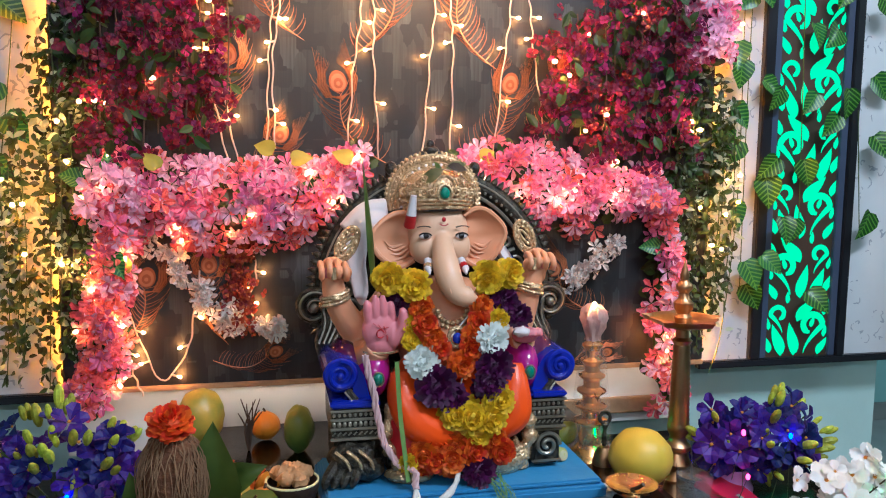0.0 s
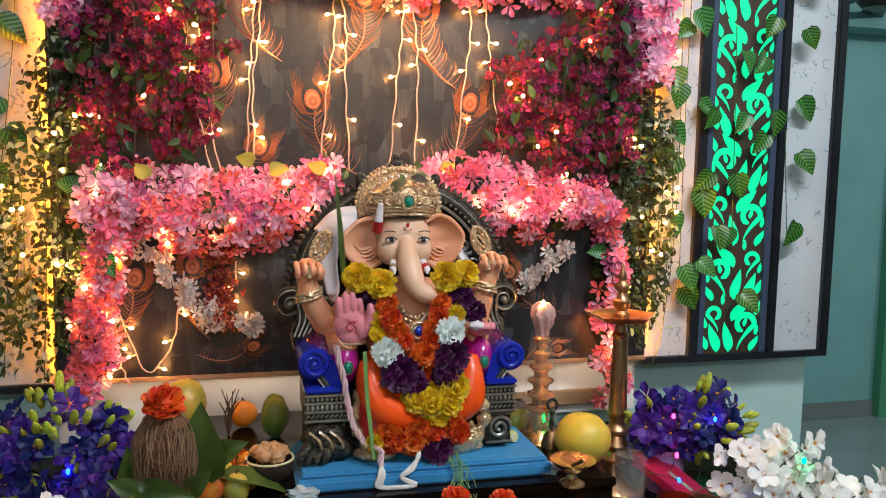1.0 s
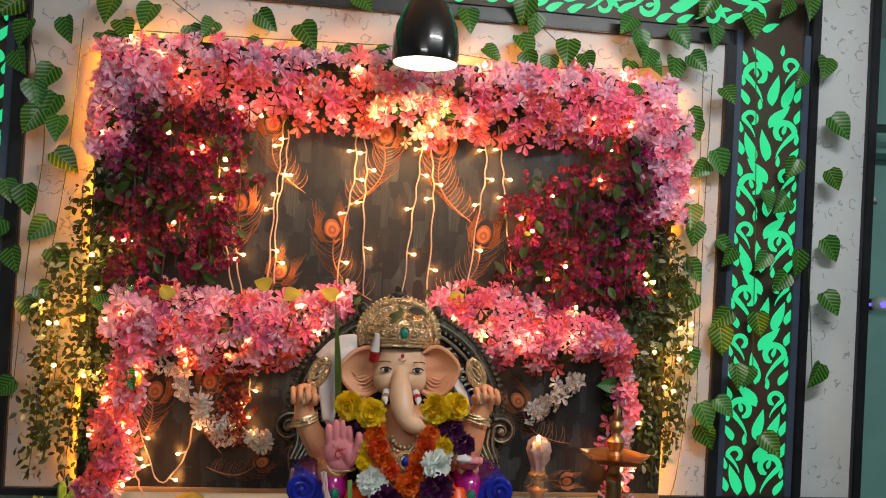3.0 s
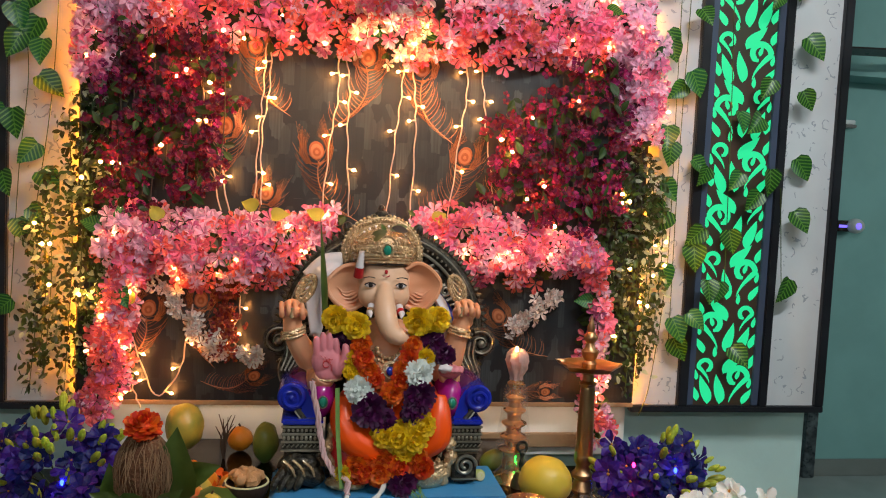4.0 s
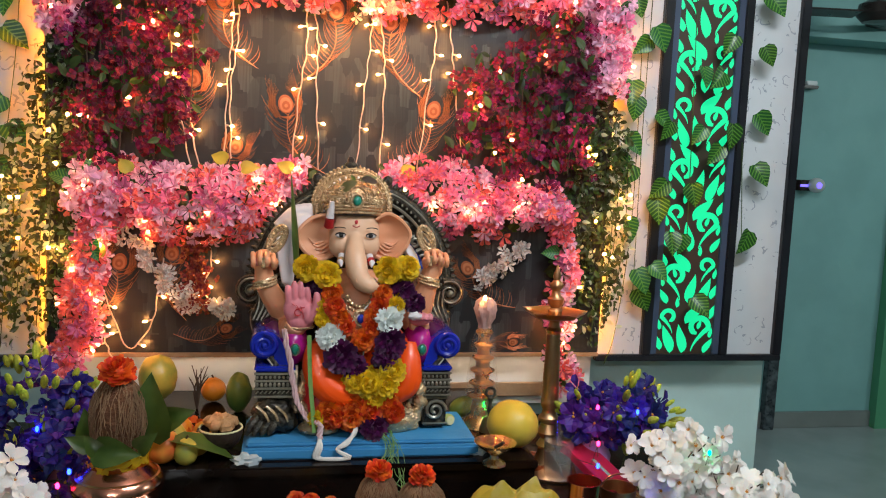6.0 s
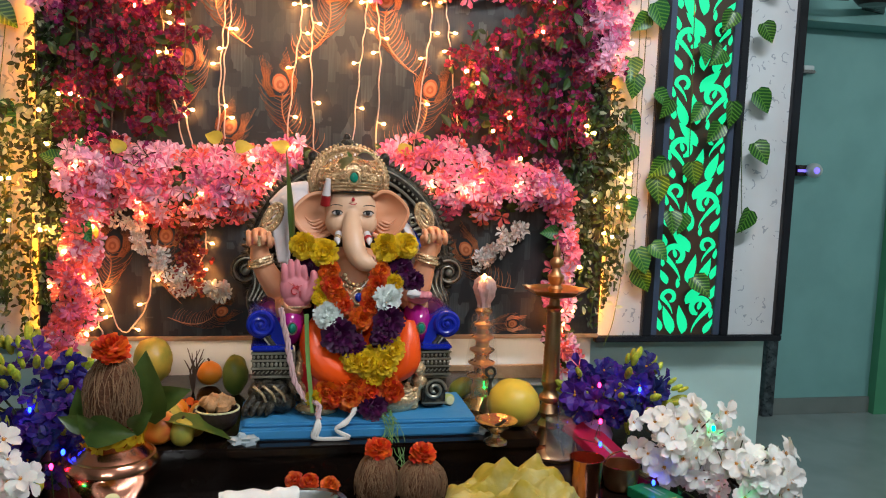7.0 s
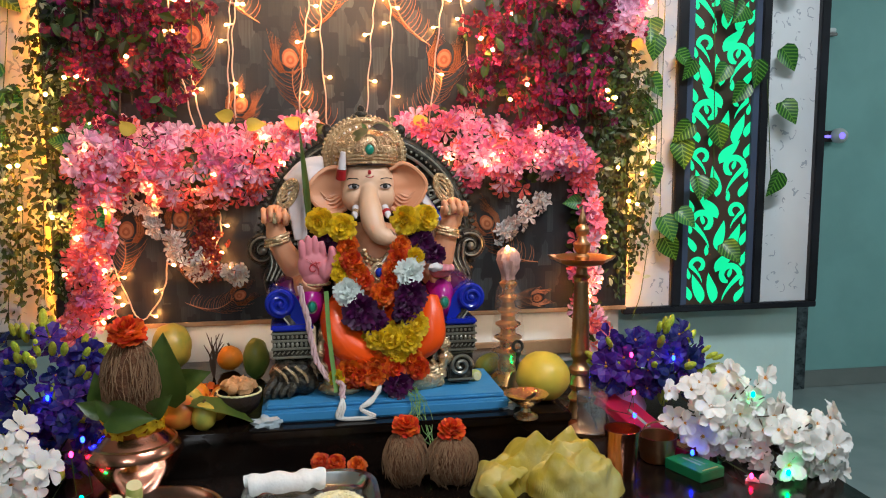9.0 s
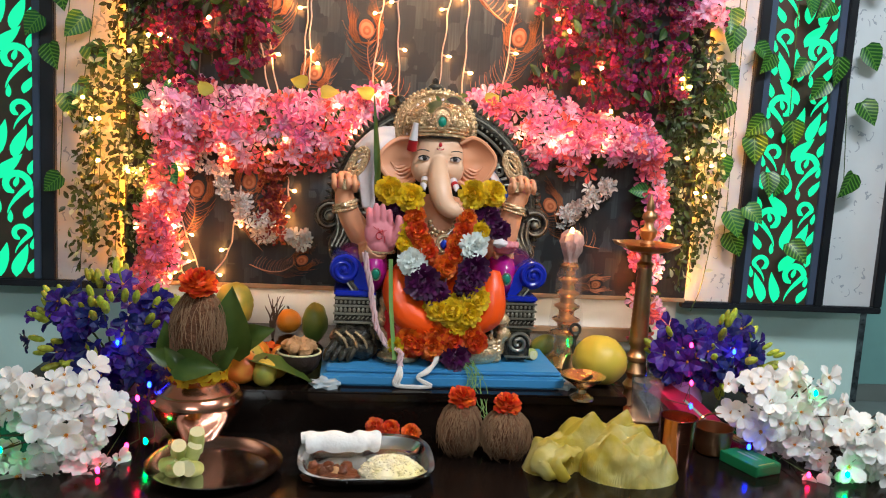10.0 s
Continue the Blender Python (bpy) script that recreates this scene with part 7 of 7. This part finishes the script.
for k, (x, y) in enumerate(((-0.128, -0.020), (-0.105, -0.026))):
    loop = smooth_path([(x + 0.05, y + 0.02, 0.050), (x + 0.015, y - 0.004, 0.050), (x - 0.012, y - 0.012, 0.034), (x + 0.004, y - 0.026, 0.014), (x + 0.020, y - 0.030, 0.006)], 18)
    tube = Shape().tube(loop, [0.010 + 0.010 * math.sin(math.pi * q / 17) for q in range(18)], 0, 14, None, 0.42)
    tube.v = [(vx + 0.005 * noise.noise(Vector((vx * 60, vy * 60, vz * 60))), vy, max(0.001, vz + 0.008 * noise.noise(Vector((vx * 70, vy * 70, vz * 70 + 4))))) for vx, vy, vz in tube.v]
    part("handle_end", tube, "bag", bag)

# incense boxes
def card_box(label, at, size, mat, bars):
    ob = thing("incense_box", label, "box", at, group="card boxes")
    part("carton", Shape().box((-size[0] / 2, -size[1] / 2, 0), (size[0] / 2, size[1] / 2, size[2]), 0, 0.0012), mat, ob)
    for (x0, y0, x1, y1, mm) in bars:
        part("print_bar", Shape().box((x0, y0, size[2]), (x1, y1, size[2] + 0.0006)), mm, ob, "plain printed bar", smooth=False)
    part("end_flap", Shape().box((-size[0] / 2 + 0.003, -size[1] / 2 - 0.0012, 0.003), (size[0] / 2 - 0.003, -size[1] / 2, size[2] - 0.003)), mat, ob)
    return ob


card_box("small green card box lying on the table", pose(1.018, 1.185, TZ0, 0, 0, 20), (0.070, 0.100, 0.022), "box_green", [(-0.006, -0.02, 0.000, 0.030, "print_white"), (0.008, -0.02, 0.011, 0.022, "print_white"), (-0.022, -0.044, 0.022, -0.041, "print_gold")])
card_box("crimson card box lying on the table by the vase", pose(0.965, 1.39, TZ0 + 0.045, 20, 0, 24), (0.080, 0.19, 0.020), "box_pink", [(-0.005, -0.05, 0.005, 0.02, "print_white")])
card_box("long crimson card box under the white flowers", pose(1.000, 1.33, TZ0, 0, 0, 22), (0.045, 0.20, 0.030), "box_pink", [(-0.012, -0.09, 0.012, 0.07, "print_gold")])

# ---- thread, grass and leaves on the statue ----
def twisted(pts, n, k):
    """One ply of a loose three-ply twist along pts."""
    return [p + Vector((0.0042 * math.sin(i * 0.75 + 2.1 * k), 0.0035 * math.cos(i * 0.75 + 2.1 * k), 0)) for i, p in enumerate(smooth_path(pts, n))]


th = thing("cotton_thread", "twisted white cotton thread hanging over the plinth", "thread")
for k in range(3):
    part("ply", Shape().tube(twisted([(0.205, 1.462, 1.045), (0.222, 1.448, 0.965), (0.236, 1.440, 0.89), (0.262, 1.42, 0.845), (0.290, 1.405, 0.835), (0.292, 1.395, 0.803)], 40, k), [0.0034 + 0.0014 * math.sin(i * 1.7 + 2 * k) for i in range(40)], 0, 7), "ribbon", th)
for k in range(3):
    o = 0.005 * k
    part("ply", Shape().tube(smooth_path([(0.292, 1.392, 0.803), (0.285 + o, 1.375, 0.79), (0.280 + o, 1.372, 0.768), (0.320, 1.368, 0.764 + 0.2 * o), (0.352 + o, 1.366, 0.768), (0.330, 1.371, 0.785), (0.345 + o, 1.375, 0.798), (0.372, 1.40, 0.812 + o), (0.378, 1.42, 0.832)], 34), 0.0042, 0, 6), "thread", th)
gb = thing("grass_blade", "long pale green blade standing against the statue", "grass")
part("blade", Shape().tube(smooth_path([(0.263, 1.440, 1.035), (0.268, 1.425, 0.93), (0.280, 1.405, 0.815)], 12), [0.0075] * 12, 0, 8, None, 0.3), "blade", gb)
lb = thing("pointed_leaf", "tall pointed green leaf held by the statue", "leaf")
part("blade", Shape().tube(smooth_path([(0.232, 1.545, 1.175), (0.226, 1.550, 1.26), (0.219, 1.552, 1.34), (0.212, 1.555, 1.415)], 16), [0.008, 0.011, 0.0125, 0.0135, 0.014, 0.0138, 0.013, 0.012, 0.0105, 0.009, 0.0075, 0.006, 0.0045, 0.003, 0.002, 0.0006], 0, 8, None, 0.22), "leaf", lb)
dg = thing("sacred_grass", "thin green grass strands lying over the plinth", "grass")
gs = Shape()
for i in range(14):
    gs.tube(smooth_path([(0.44 + rng.uniform(-0.02, 0.02), 1.41, 0.815), (0.46 + rng.uniform(-0.02, 0.03), 1.37, 0.79), (0.455 + rng.uniform(-0.05, 0.05), 1.33, 0.74), (0.47 + rng.uniform(-0.08, 0.06), 1.28, 0.69)], 10), 0.0008, 0, 4)
tagged(part("strands", gs, "blade", dg), kind="stuff")
for i, (px, py, pz) in enumerate(((0.130, 1.372, 0.762), (0.667, 1.399, 0.762))):
    cr = thing("plastic_scrap", "crumpled scrap of clear plastic at the plinth's foot", "plastic", pose(px, py, pz))
    part("film", Shape().ball((0, 0, 0.006), (0.030, 0.022, 0.012), 0, 18, 10, None, 0.6, i + 3), "wet_film", cr)

# ---- bouquets ----
orchid = [blossom(5, 0.52, 0.20, 0.26, -0.12, centre=0.05, seed=40 + i) for i in range(3)]


def ruffled_blossom(seed):
    """A cupped white blossom of unit width: five broad notched petals with wavy edges, and a small stamen heart."""
    r = random.Random(seed)
    out = Shape()
    for i in range(5):
        m = Matrix.Rotation(2 * math.pi * i / 5 + r.uniform(-0.15, 0.15), 4, "Z") @ Matrix.Rotation(-r.uniform(0.05, 0.75), 4, "Y") @ Matrix.Rotation(r.uniform(-0.25, 0.25), 4, "X")
        k, ph = r.uniform(0.86, 1.12), r.uniform(0, 6)
        p = []
        for a, w in ((0.03, 0.04), (0.18, 0.11), (0.33, 0.185), (0.46, 0.18), (0.54, 0.10)):
            for j in range(5):
                v = (j - 2) / 2
                notch = -0.05 * (1 - abs(v)) ** 2 if a > 0.5 else 0.0
                p.append(((a + notch - 0.05 * v * v * (a > 0.3)) * k, v * w * k, 0.30 * v * v * w + 0.10 * a - 0.35 * a * a + 0.028 * math.sin(3.1 * v + ph + 9 * a) * (a > 0.25)))
        out.add(p, [(q * 5 + j, q * 5 + j + 1, q * 5 + j + 6, q * 5 + j + 5) for q in range(4) for j in range(4)], 0, m)
    out.ball((0, 0, 0.03), (0.055, 0.055, 0.035), 1, 7, 4)
    for i in range(7):
        a = 2 * math.pi * i / 7
        out.tube([(0, 0, 0.02), (0.07 * math.cos(a), 0.07 * math.sin(a), 0.10)], 0.010, 1, 3)
    return out


cherry = [ruffled_blossom(60 + i) for i in range(3)]
orchid_mesh = [to_mesh("blossom", q, ["violet", "fl_eye"], smooth=False) for q in orchid]
cherry_mesh = [to_mesh("blossom", q, ["white_fl", "fl_eye"], smooth=True) for q in cherry]
bud_mesh = to_mesh("bud", Shape().ball((0, 0, 0.5), (0.20, 0.20, 0.5), 0, 8, 6), "bud")


def bouquet(name, label, root, centre, r, meshes, count, size, buds=0, twigs=9, lean=0.9):
    ob = thing(name, label, "flowers")
    c, ro = Vector(centre), Vector(root)
    for i in range(twigs):
        d = Vector((rng.uniform(-1, 1), rng.uniform(-0.9, 0.4), rng.uniform(-0.6, 1))).normalized()
        tip = c + Vector((d.x * r[0], d.y * r[1], d.z * r[2])) * 0.95
        part("twig", Shape().tube(smooth_path([ro, ro.lerp(c, 0.6), tip], 10), [0.004 - 0.0003 * k for k in range(10)], 0, 5), "twig" if not buds else "stem", ob)
    for i in range(count):
        d = Vector((rng.gauss(0, 1), -abs(rng.gauss(0, 1)) * 0.9 + 0.2, rng.gauss(0, 1))).normalized()
        k = rng.uniform(0.50, 1.06) * (1 + 0.48 * noise.noise(d * 2.6 + c * 5))
        p = c + Vector((d.x * r[0], d.y * r[1], d.z * r[2])) * k
        piece("blossom", meshes[i % 3], facing(p, d * lean + Vector((rng.uniform(-0.9, 0.9), -0.8, rng.uniform(-0.4, 0.9))), size * rng.uniform(0.7, 1.2)), ob)
    for i in range(buds):
        d = Vector((rng.gauss(0, 1), -abs(rng.gauss(0, 1)) + 0.3, rng.gauss(0.3, 0.9))).normalized()
        p = c + Vector((d.x * r[0], d.y * r[1], d.z * r[2])) * rng.uniform(0.85, 1.1)
        piece("bud", bud_mesh, facing(p, d + Vector((0, -0.2, 0.5)), rng.uniform(0.028, 0.048)), ob, "yellow-green bud")
    return ob


bouquet("orchid_bunch", "violet silk orchids with yellow-green buds by the copper pot", (-0.33, 1.46, 0.67), (-0.335, 1.45, 0.850), (0.150, 0.10, 0.110), orchid_mesh, 80, 0.066, 58)
bouquet("orchid_bunch", "violet silk orchids with green buds beside the brass lamp", (1.03, 1.50, 0.68), (1.050, 1.47, 0.825), (0.140, 0.08, 0.080), orchid_mesh, 66, 0.068, 30)
bouquet("orchid_bunch", "violet silk orchid sprays low beside the copper pot", (-0.30, 1.40, 0.67), (-0.285, 1.36, 0.765), (0.11, 0.07, 0.075), orchid_mesh, 30, 0.070, 8)
bouquet("blossom_branch", "white silk cherry blossoms on brown twigs over the table's end", (-0.40, 1.28, 0.67), (-0.385, 1.18, 0.722), (0.135, 0.09, 0.130), cherry_mesh, 100, 0.064)
bouquet("blossom_branch", "white silk cherry blossoms on brown twigs beside the boxes", (1.12, 1.35, 0.68), (1.125, 1.25, 0.770), (0.120, 0.08, 0.085), cherry_mesh, 76, 0.062, 0, 18)
bouquet("blossom_branch", "white silk cherry blossom sprays over the table's edge", (1.2, 1.3, 0.67), (1.225, 1.16, 0.705), (0.110, 0.08, 0.105), cherry_mesh, 76, 0.062, 0, 18)
for x, y, lab in ((-0.335, 1.46, "lilac ceramic vase hidden under violet orchids"), (0.985, 1.47, "lilac ceramic vase beside the crimson box")):
    v = thing("flower_vase", lab, "vase", pose(x, y, TZ0))
    part("body", Shape().lathe([(0.0, 0.0), (0.035, 0.0), (0.045, 0.03), (0.048, 0.06), (0.036, 0.09), (0.040, 0.105), (0.036, 0.104), (0.0, 0.08)], 0, 28), "lilac", v)

mini = {k: to_mesh("bulb", Shape().ball((0, 0, 0), (0.0042, 0.0042, 0.0065), 0, 8, 6), k) for k in ("led_red", "led_green", "led_blue")}
for lab, places in (("coloured fairy lights lit among the white flowers by the pot", (((-0.43, 1.10, 0.72), "led_green"), ((-0.27, 1.12, 0.675), "led_red"), ((-0.205, 1.20, 0.70), "led_green"), ((-0.215, 1.27, 0.79), "led_blue"), ((-0.235, 1.26, 0.765), "led_red"), ((-0.30, 1.36, 0.85), "led_blue"), ((-0.24, 1.20, 0.69), "led_red"))),
                    ("coloured fairy lights lit among the flowers beside the boxes", (((1.105, 1.11, 0.680), "led_red"), ((1.175, 1.09, 0.690), "led_green"), ((0.955, 1.36, 0.79), "led_red"), ((0.945, 1.33, 0.745), "led_blue"), ((1.15, 1.19, 0.825), "led_green"), ((1.06, 1.38, 0.86), "led_blue"), ((0.735, 1.56, 0.82), "led_green"), ((0.96, 1.39, 0.87), "led_red"), ((1.01, 1.18, 0.71), "led_blue")))):
    ob = thing("fairy_lights", lab, "string light", group="coloured fairy lights")
    run = sorted(p for p, k in places)
    line = [run[0]]
    for p, q in zip(run, run[1:]):
        line += [((p[0] + q[0]) / 2, max(p[1], q[1]) + 0.03, max(TZ0 + 0.004, min(p[2], q[2]) - 0.03)), q]
    part("wire", Shape().tube(line, 0.0010, 0, 4), "stem", ob)
    for p, k in places:
        piece("bulb", mini[k], Matrix.Translation(p), ob, {"led_red": "lit red bulb", "led_green": "lit green bulb", "led_blue": "lit blue bulb"}[k])

# ---- things on the far wall ----
wc = thing("wall_spotlight", "small dark wall spotlight with a violet-white lens on the far wall", "lamp", pose(3.092, 3.655, 1.410) @ Matrix.Scale(0.92, 4))
part("bracket", Shape().box((-0.10, -0.02, -0.035), (0.0, 0.05, 0.03), 0, 0.006), "fan_brown", wc)
part("head", Shape().ball((0.0, -0.03, 0.0), (0.05, 0.05, 0.045), 0, 18, 12), "cam_white", wc)
part("lens", Shape().ball((-0.008, -0.07, 0.0), (0.020, 0.014, 0.020), 0, 12, 8), "violet_led", wc, "glowing violet lens")
part("light_bar", Shape().box((-0.10, -0.024, -0.012), (-0.05, -0.021, 0.004)), "violet_led", wc, "glowing violet bar")
sw = thing("wall_bracket", "dark wall bracket with a white box on the far wall", "bracket", pose(3.035, 3.668, 1.956) @ Matrix.Scale(0.92, 4))
part("arm", Shape().box((-0.09, -0.03, -0.02), (0.03, 0.03, 0.0), 0, 0.004), "fan_brown", sw)
part("box", Shape().box((-0.05, -0.03, 0.0), (0.02, 0.02, 0.025), 0, 0.004), "cam_white", sw)
fan = thing("ceiling_fan", "dark brown ceiling fan at rest in the hall", "fan", pose(3.037, 3.200, 2.260))
part("motor", Shape().lathe([(0.0, -0.04), (0.07, -0.035), (0.10, 0.0), (0.09, 0.05), (0.03, 0.08), (0.0, 0.08)], 0, 28), "fan_brown", fan)
part("rod", Shape().tube([(0, 0, 0.08), (0, 0, 2.785 - fan.matrix_basis.translation.z)], 0.012, 0, 10), "fan_brown", fan)
for a in (172, 292, 52):
    bm = pose(0, 0, 0, 0, 0, a)
    part("blade", Shape().box((0.10, -0.055, -0.004), (0.56, 0.055, 0.004), 0, 0.003, bm @ pose(0, 0, 0, 8, 0, 0)), "fan_brown", fan)
